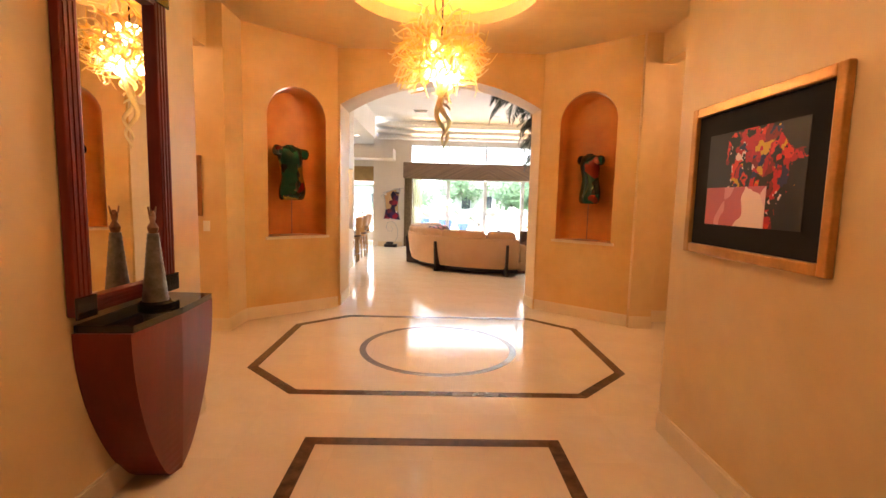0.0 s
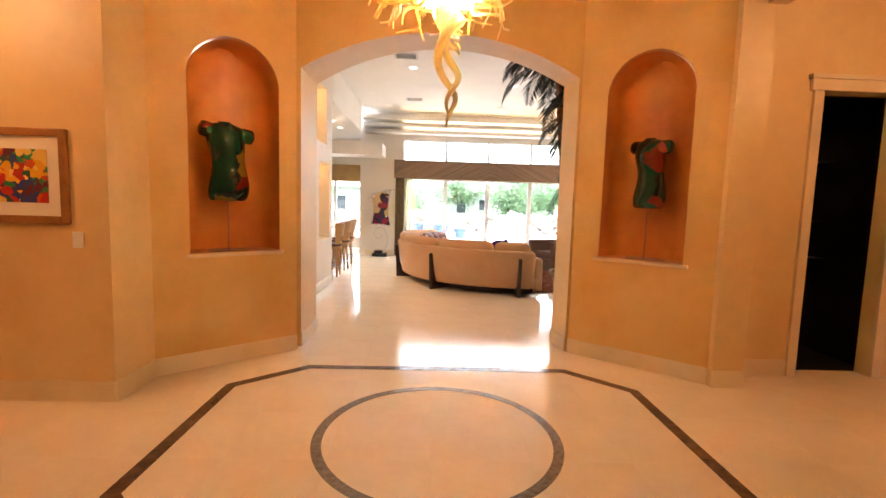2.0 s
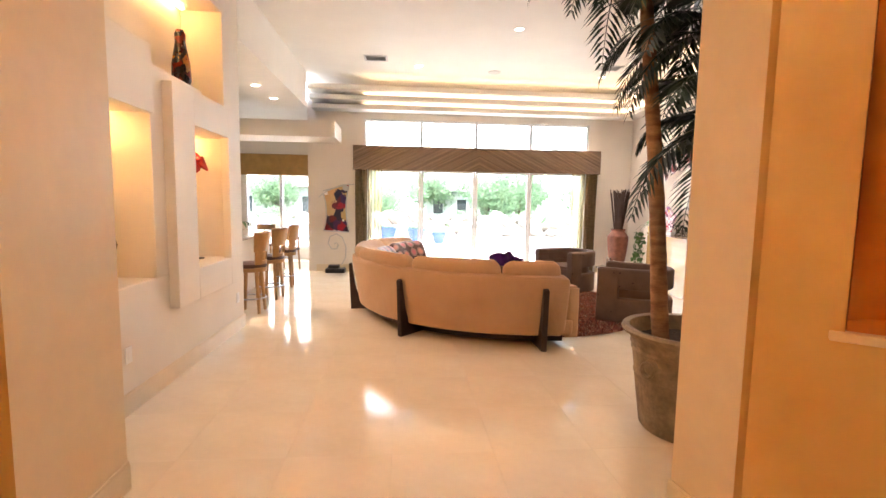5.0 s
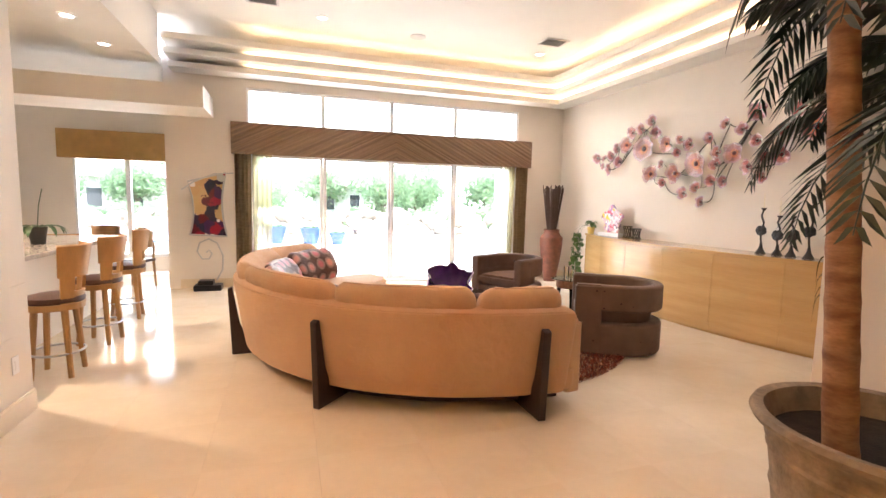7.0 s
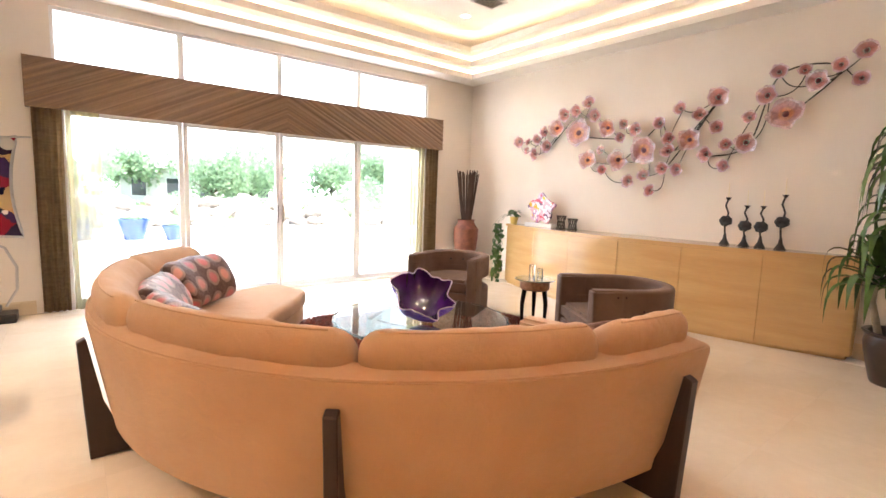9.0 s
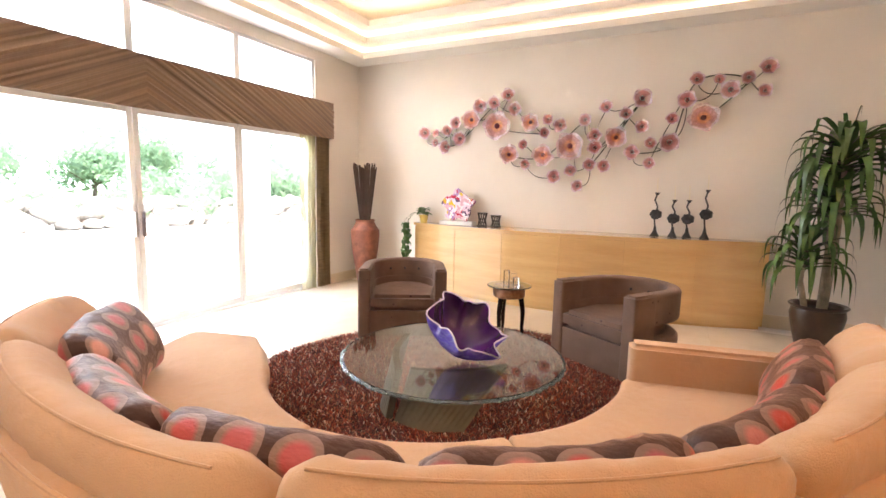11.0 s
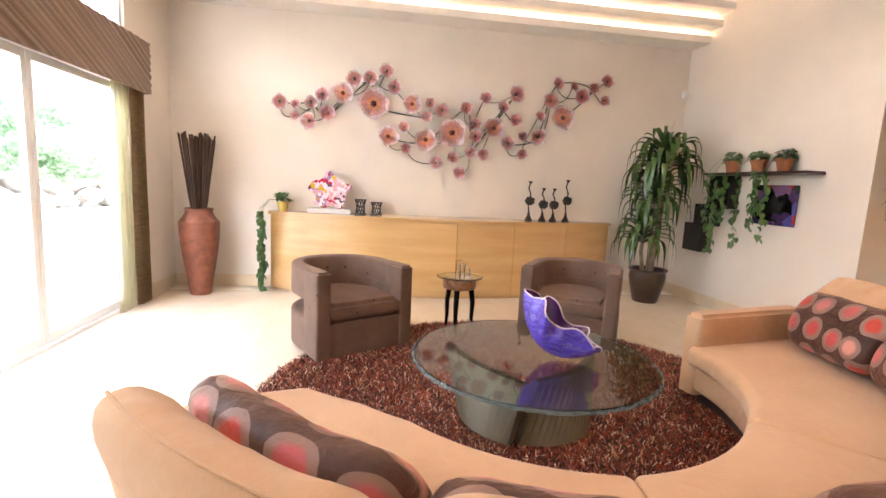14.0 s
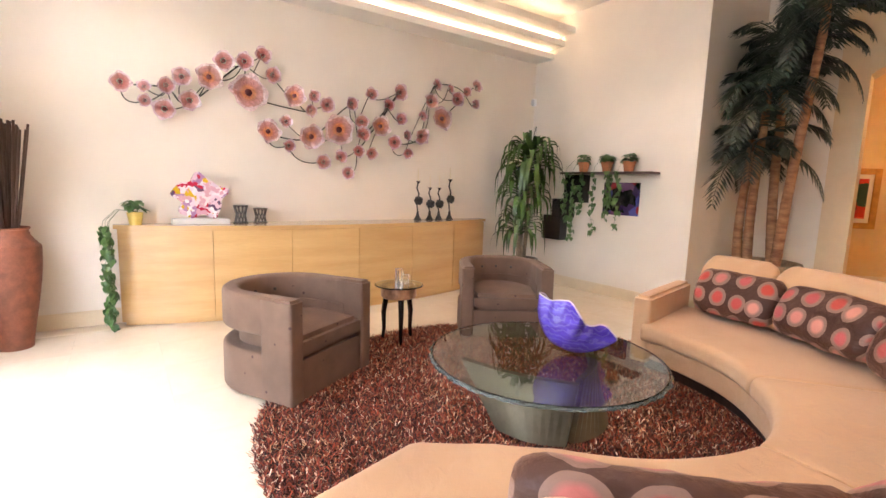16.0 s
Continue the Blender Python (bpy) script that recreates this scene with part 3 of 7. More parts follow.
part("lens", lathe(bmesh.new(), [(0.06, -0.005), (0.06, -0.003)], 24), M["can"], can, "glowing lens")
for x, y, z in ((3.8, 13.65, CEIL_L), (-0.3, 8.4, CEIL_L), (2.6, 9.6, CEIL_L), (0.3, 13.4, CEIL_L), (-2.3, 12.5, 3.30), (-2.27, 13.42, 3.30), (-0.4, 10.4, CEIL_L)):
    copy_thing(can, pose(x, y, z))
fitted("ceiling_speaker", lathe(bmesh.new(), [(0.12, 0), (0.12, -0.008), (0.105, -0.012), (0.01, -0.012)], 24, pose(1.71, 13.62, CEIL_L - 0.001)), M["vent"], "round white ceiling speaker grille", "speaker", True)


def plate(name, m, label, cat, w=0.075, h=0.115, slots=1):
    t = thing(name, m, label, cat)
    part("plate", B(((-w / 2, -0.008, -h / 2), (w / 2, -0.0005, h / 2)), bevel=0.002), M["frame_white"], t)
    for k in range(slots):
        x = (k - (slots - 1) / 2) * 0.045
        part("rocker", B(((x - 0.015, -0.012, -0.03), (x + 0.015, -0.008, 0.03)), bevel=0.001), M["frame_white"], t)


plate("light_switch", pose(-2.55, 5.07, 1.19), "white light switch plate on ochre wall", "switch", slots=1)
plate("switch_bank", pose(-3.27, 5.07, 1.19), "wide white switch bank below a painting", "switch", 0.26, 0.115, 4)
plate("wall_outlet", pose(-1.84, 8.02, 0.41, 0, 0, 90), "white wall outlet above the baseboard", "outlet")
plate("wall_outlet", pose(-1.84, 10.15, 0.38, 0, 0, 90), "white wall outlet at the wall's end", "outlet")
fitted("motion_sensor", B(((5.02, 8.22, 2.73), (5.095, 8.29, 2.84)), bevel=0.02), M["frame_white"], "small white alarm sensor in the corner", "sensor")

# window valance with slanting pleats, and drapes
M["valance"] = mat("brown_pleated_silk", (0.27, 0.175, 0.105), 0.42, vary=0.10, scale=5, grain=40, bump=0.1, sheen=0.2, second=(0.115, 0.07, 0.042))
# lighter and darker streaks along the pleats: silk sheen painted into the colour
_n, _l = M["valance"].node_tree.nodes, M["valance"].node_tree.links
_g, _sx, _no, _cb = _n.new("ShaderNodeNewGeometry"), _n.new("ShaderNodeSeparateXYZ"), _n.new("ShaderNodeTexNoise"), [_n.new("ShaderNodeMath") for _ in range(4)]
for _q, _o, _v in zip(_cb, ("SUBTRACT", "ABSOLUTE", "MULTIPLY", "ADD"), (1.66, 0, 2.0, 0)):
    _q.operation = _o
    _q.inputs[1].default_value = _v
_l.new(_g.outputs["Position"], _sx.inputs[0])
_l.new(_sx.outputs[0], _cb[0].inputs[0])
_l.new(_cb[0].outputs[0], _cb[1].inputs[0])
_l.new(_sx.outputs[2], _cb[2].inputs[0])
_l.new(_cb[1].outputs[0], _cb[3].inputs[0])
_l.new(_cb[2].outputs[0], _cb[3].inputs[1])
_no.noise_dimensions = "1D"
_no.inputs["Scale"].default_value, _no.inputs["Detail"].default_value, _no.inputs["Roughness"].default_value = 9, 6, 0.7
_l.new(_cb[3].outputs[0], _no.inputs["W"])
_l.new(_no.outputs[0], [q for q in _n if q.type == "VALTORGB"][0].inputs[0])
M["drape"] = mat("bronze_drape_fabric", (0.36, 0.25, 0.135), 0.7, vary=0.2, scale=8, grain=70, bump=0.15, stretch=(1, 1, 5))
M["sheer"] = mat("olive_sheer", (0.44, 0.39, 0.20), 0.7, vary=0.08, scale=8, grain=120, bump=0.05)


def translucent(m, amount, colour, clear=0.0):
    N, L = m.node_tree.nodes, m.node_tree.links
    b, out = N["Principled BSDF"], N["Material Output"]
    tl, mx = N.new("ShaderNodeBsdfTranslucent"), N.new("ShaderNodeMixShader")
    tl.inputs[0].default_value = (*colour, 1)
    mx.inputs[0].default_value = amount
    L.new(b.outputs[0], mx.inputs[1])
    L.new(tl.outputs[0], mx.inputs[2])
    last = mx
    if clear:
        tr, m2 = N.new("ShaderNodeBsdfTransparent"), N.new("ShaderNodeMixShader")
        m2.inputs[0].default_value = clear
        L.new(mx.outputs[0], m2.inputs[1])
        L.new(tr.outputs[0], m2.inputs[2])
        last = m2
    L.new(last.outputs[0], out.inputs[0])


translucent(M["drape"], 0.2, (0.42, 0.30, 0.15))
translucent(M["sheer"], 0.5, (0.60, 0.56, 0.34), 0.3)
val = thing("window_valance", pose(0, 0, 0), "wide brown box valance with slanting chevron pleats", "valance")
bm = bmesh.new()
nx, nz, x0, x1, z0, z1 = 480, 36, -1.03, 4.35, 2.18, 2.685
grid = []
for i in range(nx + 1):
    x = x0 + (x1 - x0) * i / nx
    col = []
    for k in range(nz + 1):
        z = z0 + (z1 - z0) * k / nz
        s = abs(x - 1.66) + (z - z0) * 2
        n = noise.noise((s * 9, 0.3, z)) * 0.009 + 0.005 * math.sin(s * 47 + 3 * noise.noise((s * 4, 0, 0))) + 0.003 * math.sin(s * 83)
        col.append(bm.verts.new((x, 14.785 + n, z)))
    grid.append(col)
for i in range(nx):
    for k in range(nz):
        bm.faces.new((grid[i][k], grid[i + 1][k], grid[i + 1][k + 1], grid[i][k + 1]))
part("pleated_front", bm, M["valance"], val, smooth=True)
part("valance_box", B(((x0, 14.80, z0), (x1, 14.815, z1)), ((x0, 14.815, z0), (x0 + 0.03, 14.898, z1)), ((x1 - 0.03, 14.815, z0), (x1, 14.898, z1)), ((x0 + 0.03, 14.815, z1 - 0.02), (x1 - 0.03, 14.898, z1)), bevel=0.003), M["valance"], val)


def drape(name, xa, xb, y, z0, z1, folds, depth, material, label):
    bm = bmesh.new()
    n, kz = folds * 10, 14
    cols = []
    for i in range(n + 1):
        t = i / n
        col = []
        for k in range(kz + 1):
            u = k / kz
            a = depth * (0.5 + 0.5 * (1 - u)) * math.sin(2 * math.pi * folds * t + 0.6 * math.sin(3 * u))
            squeeze = 1 + 0.06 * (1 - u) * math.sin(5 * t)
            col.append(bm.verts.new((xa + (xb - xa) * t * squeeze, y + a + 0.006 * noise.noise((t * 9, u * 6, 0)), z0 + (z1 - z0) * u)))
        cols.append(col)
    for i in range(n):
        for k in range(kz):
            bm.faces.new((cols[i][k], cols[i + 1][k], cols[i + 1][k + 1], cols[i][k + 1]))
    bmesh.ops.solidify(bm, geom=bm.faces[:], thickness=0.004)
    return fitted(name, bm, material, label, "curtain", True)


drape("drape", -0.99, -0.74, 14.855, 0.015, 2.24, 4, 0.03, M["drape"], "bronze woven drape hanging beside the sliding doors")
drape("drape", 4.06, 4.32, 14.855, 0.015, 2.24, 4, 0.03, M["drape"], "bronze woven drape gathered at the corner")
drape("sheer_curtain", -0.72, -0.42, 14.865, 0.015, 2.24, 4, 0.02, M["sheer"], "olive green sheer curtain beside a drape")
drape("sheer_curtain", 3.74, 4.04, 14.865, 0.015, 2.24, 4, 0.02, M["sheer"], "olive green sheer curtain by the corner")
M["gold_cloth"] = mat("ochre_roman_shade", (0.42, 0.25, 0.08), 0.7, vary=0.1, scale=6, grain=60, bump=0.1)
fitted("window_cornice", B(((-4.15, 16.88, 2.14), (-1.99, 16.99, 2.66)), bevel=0.01), M["gold_cloth"], "flat ochre fabric cornice over the nook window", "valance")

# ---- living room ----
# curved sofa
SC = (1.45, 11.41)


def widen(bm):
    """Lets the sofa swing wider towards its two ends."""
    for v in bm.verts:
        d = Vector((v.co.x - SC[0], v.co.y - SC[1]))
        a = math.degrees(math.atan2(d.y, d.x)) % 360
        u = min(1.0, max(0.0, (178 - a) / 42))
        k = 0.06 * u * u * (3 - 2 * u)
        w = min(1.0, max(0.0, (a - 252) / 30))
        k += 0.09 * w * w
        v.co.x += d.x / d.length * k
        v.co.y += d.y / d.length * k
    return bm


SEAT_EDGE = ((100, 1.50), (105, 1.39), (115, 1.21), (127, 1.12), (172, 1.11), (200, 1.02), (219, 0.97), (255, 0.97), (282, 1.01))


def seat_edge(bm, inset=0.0):
    """Draws the seat's front edge in or out along the sofa, with its back edge as widen() has it."""
    for v in bm.verts:
        d = Vector((v.co.x - SC[0], v.co.y - SC[1]))
        a, r = math.degrees(math.atan2(d.y, d.x)) % 360, d.length
        k = 0.0
        for (a0, r0), (a1, r1) in zip(SEAT_EDGE, SEAT_EDGE[1:]):
            if a0 <= a <= a1:
                u = (a - a0) / (a1 - a0)
                k = r0 + (r1 - r0) * u - 1.10 + inset
        u = min(1.0, max(0.0, (178 - a) / 42))
        w = min(1.0, max(0.0, (a - 252) / 30))
        back = 0.06 * u * u * (3 - 2 * u) + 0.09 * w * w
        f = min(1.0, max(0.0, (r - 1.10) / 0.72))
        k = k * (1 - f) + back * f
        v.co.x += d.x / r * k
        v.co.y += d.y / r * k
    return bm


def cushion_section(r, z, thick, high, tilt, n=22, p=2.6):
    """A plump cross-section: a rounded oblong that leans back."""
    out = []
    c, s = math.cos(radians(tilt)), math.sin(radians(tilt))
    for i in range(n):
        a = 2 * math.pi * i / n
        x = thick * math.copysign(abs(math.cos(a)) ** (2 / p), math.cos(a))
        y = high * math.copysign(abs(math.sin(a)) ** (2 / p), math.sin(a))
        out.append((r + x * c + y * s, z - x * s + y * c))
    return out


sofa = thing("sofa", pose(0, 0, 0), "curved tan upholstered sectional sofa with dark wooden legs", "sofa")
part("plinth", seat_edge(arc_sweep(bmesh.new(), rrect(1.20, 0.03, 1.85, 0.15, 0.01, 2), 108, 279, 48, SC)), M["sofa_wood"], sofa, "dark recessed plinth")
part("seat_base", seat_edge(arc_sweep(bmesh.new(), rrect(1.14, 0.13, 1.97, 0.285, 0.02, 3), 105.5, 280.5, 60, SC, 1.0, 0.95)), M["sofa"], sofa, smooth=True)
for a0, a1 in ((104.5, 171.6), (172, 218.6), (219, 280)):
    part("seat_cushion", seat_edge(arc_sweep(bmesh.new(), rrect(1.10, 0.285, 1.88, 0.43, 0.05, 5), a0, a1, 26, SC, 1.6, 0.9)), M["sofa"], sofa, smooth=True)
part("backrest", widen(arc_sweep(bmesh.new(), [(1.84, 0.135), (1.99, 0.125), (2.025, 0.145), (2.12, 0.715), (2.12, 0.74), (2.105, 0.755), (2.00, 0.775), (1.975, 0.755)], 126.5, 277.5, 60, SC, 1.2)), M["sofa"], sofa, smooth=True)
bm = bmesh.new()
tube(bm, [(SC[0] + 2.112 * math.cos(radians(a)), SC[1] + 2.112 * math.sin(radians(a)), 0.751) for a in range(129, 277, 2)], 0.007, 6)
widen(bm)
part("piping", bm, M["sofa"], sofa, smooth=True)
for a0, a1, h in ((126.5, 150, 0.25), (150.5, 193.5, 0.258), (194, 228.5, 0.264), (229, 258.5, 0.264), (259, 276, 0.264)):
    rc = 1.99 if a0 < 140 else 1.93 if a0 < 190 else 1.895
    pr = cushion_section(rc, 0.445 + h * 0.87, 0.105, h, 29, 26, 2.15)
    bm = widen(arc_sweep(bmesh.new(), pr, a0, a1, 24, SC, 3.2))
    for v in bm.verts:
        v.co += Vector((0.8, 0.5, 1)) * (0.010 * noise.noise(v.co * 4) + 0.009 * noise.noise(v.co * 13))
    bc = part("back_cushion", bm, M["sofa"], sofa, smooth=True)
    rr, zz = rc + h * 0.487, 0.445 + h * 0.87 + h * 0.876
    seam = widen(tube(bmesh.new(), [(SC[0] + rr * math.cos(radians(a0 + 2.5 + (a1 - a0 - 5) * k / 20)), SC[1] + rr * math.sin(radians(a0 + 2.5 + (a1 - a0 - 5) * k / 20)), zz) for k in range(21)], 0.0045, 6))
    part("seam", seam, M["sofa"], bc, smooth=True)
# the south arm
bm = bmesh.new()
prism(bm, rrect(1.04, -0.09, 2.03, 0.05, 0.035, 4), 0.10, 0.64)
bmesh.ops.bevel(bm, geom=[e for e in bm.edges if abs(e.verts[0].co.z - e.verts[1].co.z) < 1e-4 and e.verts[0].co.z > 0.5], offset=0.025, segments=3, affect="EDGES")
bm.transform(pose(SC[0], SC[1], 0, 0, 0, 281.5))
part("arm", bm, M["sofa"], sofa, smooth=True)
for a in (138, 184, 227.5, 270.5):
    bm = bmesh.new()
    side = [(1.55, 0.0), (2.14, 0.0), (2.17, 0.63), (2.13, 0.65), (2.07, 0.30), (2.02, 0.15), (1.60, 0.10)]
    prism(bm, side, -0.028, 0.028)
    bm.transform(Matrix.Rotation(radians(90), 4, "X"))
    bmesh.ops.bevel(bm, geom=bm.edges[:], offset=0.005, segments=1, affect="EDGES")
    bm.transform(pose(SC[0], SC[1], 0, 0, 0, a))
    widen(bm)
    if a == 138:
        bm.transform(Matrix.Translation((0.03, -0.03, 0)))
    part("leg", bm, M["sofa_wood"], sofa)


def spots(name, ground, scale):
    """Woven cloth with ringed spots in reds, oranges and pinks."""
    m = bpy.data.materials.new(name)
    m.use_nodes = True
    N, L = m.node_tree.nodes, m.node_tree.links
    b = N["Principled BSDF"]
    b.inputs["Roughness"].default_value = 0.45
    b.inputs["Specular IOR Level"].default_value = 0.25
    b.inputs["Sheen Weight"].default_value = 0.25
    b.inputs["Sheen Tint"].default_value = (0.9, 0.45, 0.28, 1)
    tc, vo = N.new("ShaderNodeTexCoord"), N.new("ShaderNodeTexVoronoi")
    L.new(tc.outputs["UV"], vo.inputs["Vector"])
    vo.voronoi_dimensions = "2D"
    vo.inputs["Scale"].default_value, vo.inputs["Randomness"].default_value = scale, 0.24
    sep = N.new("ShaderNodeSeparateColor")
    L.new(vo.outputs["Color"], sep.inputs[0])
    hue = N.new("ShaderNodeValToRGB")
    hue.color_ramp.elements[0].color, hue.color_ramp.elements[1].color = (0.50, 0.055, 0.035, 1), (0.60, 0.26, 0.20, 1)
    e = hue.color_ramp.elements.new(0.5)
    e.color = (0.46, 0.11, 0.12, 1)
    L.new(sep.outputs[0], hue.inputs[0])
    rings = N.new("ShaderNodeValToRGB")
    rings.color_ramp.interpolation = "CONSTANT"
    rings.color_ramp.elements[0].position, rings.color_ramp.elements[0].color = 0.0, (1, 1, 1, 1)
    rings.color_ramp.elements[1].position, rings.color_ramp.elements[1].color = 0.29, (0.5, 0.5, 0.5, 1)
    e = rings.color_ramp.elements.new(0.405)
    e.color = (0, 0, 0, 1)
    L.new(vo.outputs["Distance"], rings.inputs[0])
    r1, r2 = N.new("ShaderNodeMix"), N.new("ShaderNodeMix")
    r1.data_type = r2.data_type = "RGBA"
    a = N.new("ShaderNodeMath")
    a.operation, a.inputs[1].default_value = "GREATER_THAN", 0.25
    c = N.new("ShaderNodeMapRange")
    c.inputs[1].default_value, c.inputs[2].default_value, c.inputs[3].default_value, c.inputs[4].default_value = 0.20, 0.31, 1.0, 0.0
    L.new(rings.outputs[0], a.inputs[0])
    L.new(vo.outputs["Distance"], c.inputs[0])
    L.new(a.outputs[0], r1.inputs[0])
    r1.inputs[6].default_value, r1.inputs[7].default_value = (*ground, 1), (0.25, 0.155, 0.125, 1)
    L.new(c.outputs[0], r2.inputs[0])
    L.new(r1.outputs[2], r2.inputs[6])
    L.new(hue.outputs[0], r2.inputs[7])
    L.new(r2.outputs[2], b.inputs["Base Color"])
    n, bp = N.new("ShaderNodeTexNoise"), N.new("ShaderNodeBump")
    n.inputs["Scale"].default_value, n.inputs["Detail"].default_value = 14, 6
    bp.inputs["Strength"].default_value, bp.inputs["Distance"].default_value = 0.35, 0.03
    L.new(n.outputs[0], bp.inputs["Height"])
    L.new(bp.outputs[0], b.inputs["Normal"])
    return m


M["spots"] = spots("spotted_brown_cloth", (0.06, 0.025, 0.018), 5.6)
for k, (a0, a1) in enumerate(((125, 148.5), (149.5, 175), (176, 201), (202, 227), (228, 252), (253, 274.5))):
    first, second = k < 1, k == 1
    sec = cushion_section(1.775 if first else 1.755 if second else 1.72, 0.64 if first else 0.63 if second else 0.645, 0.098, 0.215 if first else 0.195, 33 if k < 2 else 27, 20, 2.2)
    bm = arc_sweep(bmesh.new(), sec, a0, a1, 18, SC, 3.5)
    bm.verts.index_update()
    girth = [0.0]
    for p, q in zip(sec, sec[1:] + sec[:1]):
        girth.append(girth[-1] + math.hypot(p[0] - q[0], p[1] - q[1]))
    uv = bm.loops.layers.uv.new("UVMap")
    for f in bm.faces:
        wraps = {v.index % 20 for v in f.verts} == {0, 19}
        for lp in f.loops:
            v = lp.vert
            j = v.index % 20
            turn = math.degrees(math.atan2(v.co.y - SC[1], v.co.x - SC[0])) % 360
            lp[uv].uv = (radians(turn) * 1.75 + 0.37 * k, girth[20 if wraps and j == 0 else j])
    widen(bm)
    for v in bm.verts:
        v.co += Vector((0, 0, 0.016 * noise.noise(v.co * 6) + 0.008 * noise.noise(v.co * 19)))
    fitted("lumbar_pillow", bm, M["spots"], "long dark brown lumbar pillow with ringed red spots, on the sofa", "pillow", True, "spotted pillows on the sofa")


# barrel armchairs
_n, _l = M["chair"].node_tree.nodes, M["chair"].node_tree.links
_tc, _vo, _mr, _mx = _n.new("ShaderNodeTexCoord"), _n.new("ShaderNodeTexVoronoi"), _n.new("ShaderNodeMath"), _n.new("ShaderNodeMix")
_mx.data_type = "RGBA"
_vo.inputs["Scale"].default_value, _vo.inputs["Randomness"].default_value = 8.5, 0.8
_mr.operation, _mr.inputs[1].default_value = "LESS_THAN", 0.085
_b = _n["Principled BSDF"]
_old = _b.inputs["Base Color"].links[0].from_socket
_l.new(_tc.outputs["Object"], _vo.inputs["Vector"])
_l.new(_vo.outputs["Distance"], _mr.inputs[0])
_l.new(_mr.outputs[0], _mx.inputs[0])
_l.new(_old, _mx.inputs[6])
_mx.inputs[7].default_value = (0.045, 0.012, 0.012, 1)
_l.new(_mx.outputs[2], _b.inputs["Base Color"])
ac = thing("armchair", pose(2.99, 12.73, 0, 0, 0, 209.6), "brown dotted barrel armchair with a cut-out back band", "armchair", "barrel armchairs")


def u_path(r, front, n=22):
    pts = [(front, -r), (front * 0.6, -r), (front * 0.25, -r)]
    pts += [(r * math.cos(radians(270 - 180 * k / n)), r * math.sin(radians(270 - 180 * k / n))) for k in range(n + 1)]
    return pts + [(front * 0.25, r), (front * 0.6, r), (front, r)]


def u_shell(bm, ro, ri, z0, z1, front, bev=0.03):
    """A U-shaped upholstered band, rounded along its rims."""
    outer, inner = u_path(ro, front), u_path(ri, front)
    k = 4
    sec = []
    for cx, cz, a in ((1, z1, 0), (0, z1, 90), (0, z0, 180), (1, z0, 270)):
        for i in range(k + 1):
            t = radians(a + 90 * i / k)
            sec.append((cx, cz, math.cos(t), math.sin(t)))
    rings = []
    for (ox, oy), (ix, iy) in zip(outer, inner):
        w = math.hypot(ox - ix, oy - iy)
        ring = []
        for cx, cz, c, s in sec:
            u = (1 - bev / w if cx else bev / w) + c * bev / w
            z = (cz - bev if cz == z1 else cz + bev) + s * bev
            ring.append(bm.verts.new((ix + (ox - ix) * u, iy + (oy - iy) * u, z)))
        rings.append(ring)
    m = len(sec)
    for p, q in zip(rings, rings[1:]):
        for i in range(m):
            bm.faces.new((p[i], p[(i + 1) % m], q[(i + 1) % m], q[i]))
    bm.faces.new(rings[0][::-1])
    bm.faces.new(rings[-1])
    return bm


part("backrest", u_shell(bmesh.new(), 0.425, 0.312, 0.45, 0.71, 0.30), M["chair"], ac, smooth=True)
part("base", u_shell(bmesh.new(), 0.425, 0.295, 0.02, 0.335, 0.30), M["chair"], ac, smooth=True)
part("inner_back", u_shell(bmesh.new(), 0.322, 0.304, 0.31, 0.52, 0.28, 0.006), M["chair"], ac, smooth=True)
for s in (-1, 1):
    bm = bmesh.new()
    prism(bm, rrect(0.19, min(s * 0.31, s * 0.427), 0.45, max(s * 0.31, s * 0.427), 0.02, 4), 0.02, 0.712)
    bmesh.ops.bevel(bm, geom=[e for e in bm.edges if abs(e.verts[0].co.z - e.verts[1].co.z) < 1e-4], offset=0.018, segments=3, affect="EDGES")
    part("arm", bm, M["chair"], ac, smooth=True)
bm = bmesh.new()
prism(bm, [(0.43, -0.308), (0.43, 0.308)] + [(0.307 * math.cos(radians(90 + 180 * k / 14)), 0.307 * math.sin(radians(90 + 180 * k / 14))) for k in range(15)], 0.03, 0.30)
part("seat_base", bm, M["chair"], ac)
bm = bmesh.new()
prism(bm, [(0.435, -0.306), (0.435, 0.306)] + [(0.305 * math.cos(radians(90 + 180 * k / 14)), 0.305 * math.sin(radians(90 + 180 * k / 14))) for k in range(15)], 0.302, 0.455)
bmesh.ops.bevel(bm, geom=[e for e in bm.edges if abs(e.verts[0].co.z - e.verts[1].co.z) < 1e-4], offset=0.035, segments=4, affect="EDGES")
for v in bm.verts:
    if v.co.z > 0.42:
        v.co.z += 0.02 * (1 - min(1, (v.co.x - 0.08) ** 2 / 0.12 + v.co.y ** 2 / 0.08)) + 0.003 * noise.noise(v.co * 11)
part("seat_cushion", bm, M["chair"], ac, smooth=True)
M["button"] = mat("dark_button", (0.03, 0.015, 0.012), 0.5, bump=0)
for a in (150, 180, 210):
    bm = bmesh.new()
    bmesh.ops.create_uvsphere(bm, u_segments=10, v_segments=6, radius=0.014)
    bm.transform(pose(0.31 * math.cos(radians(a)), 0.31 * math.sin(radians(a)), 0.60))
    part("button", bm, M["button"], ac, smooth=True)
copy_thing(ac, pose(3.11, 10.545, 0, 0, 0, 147.8))

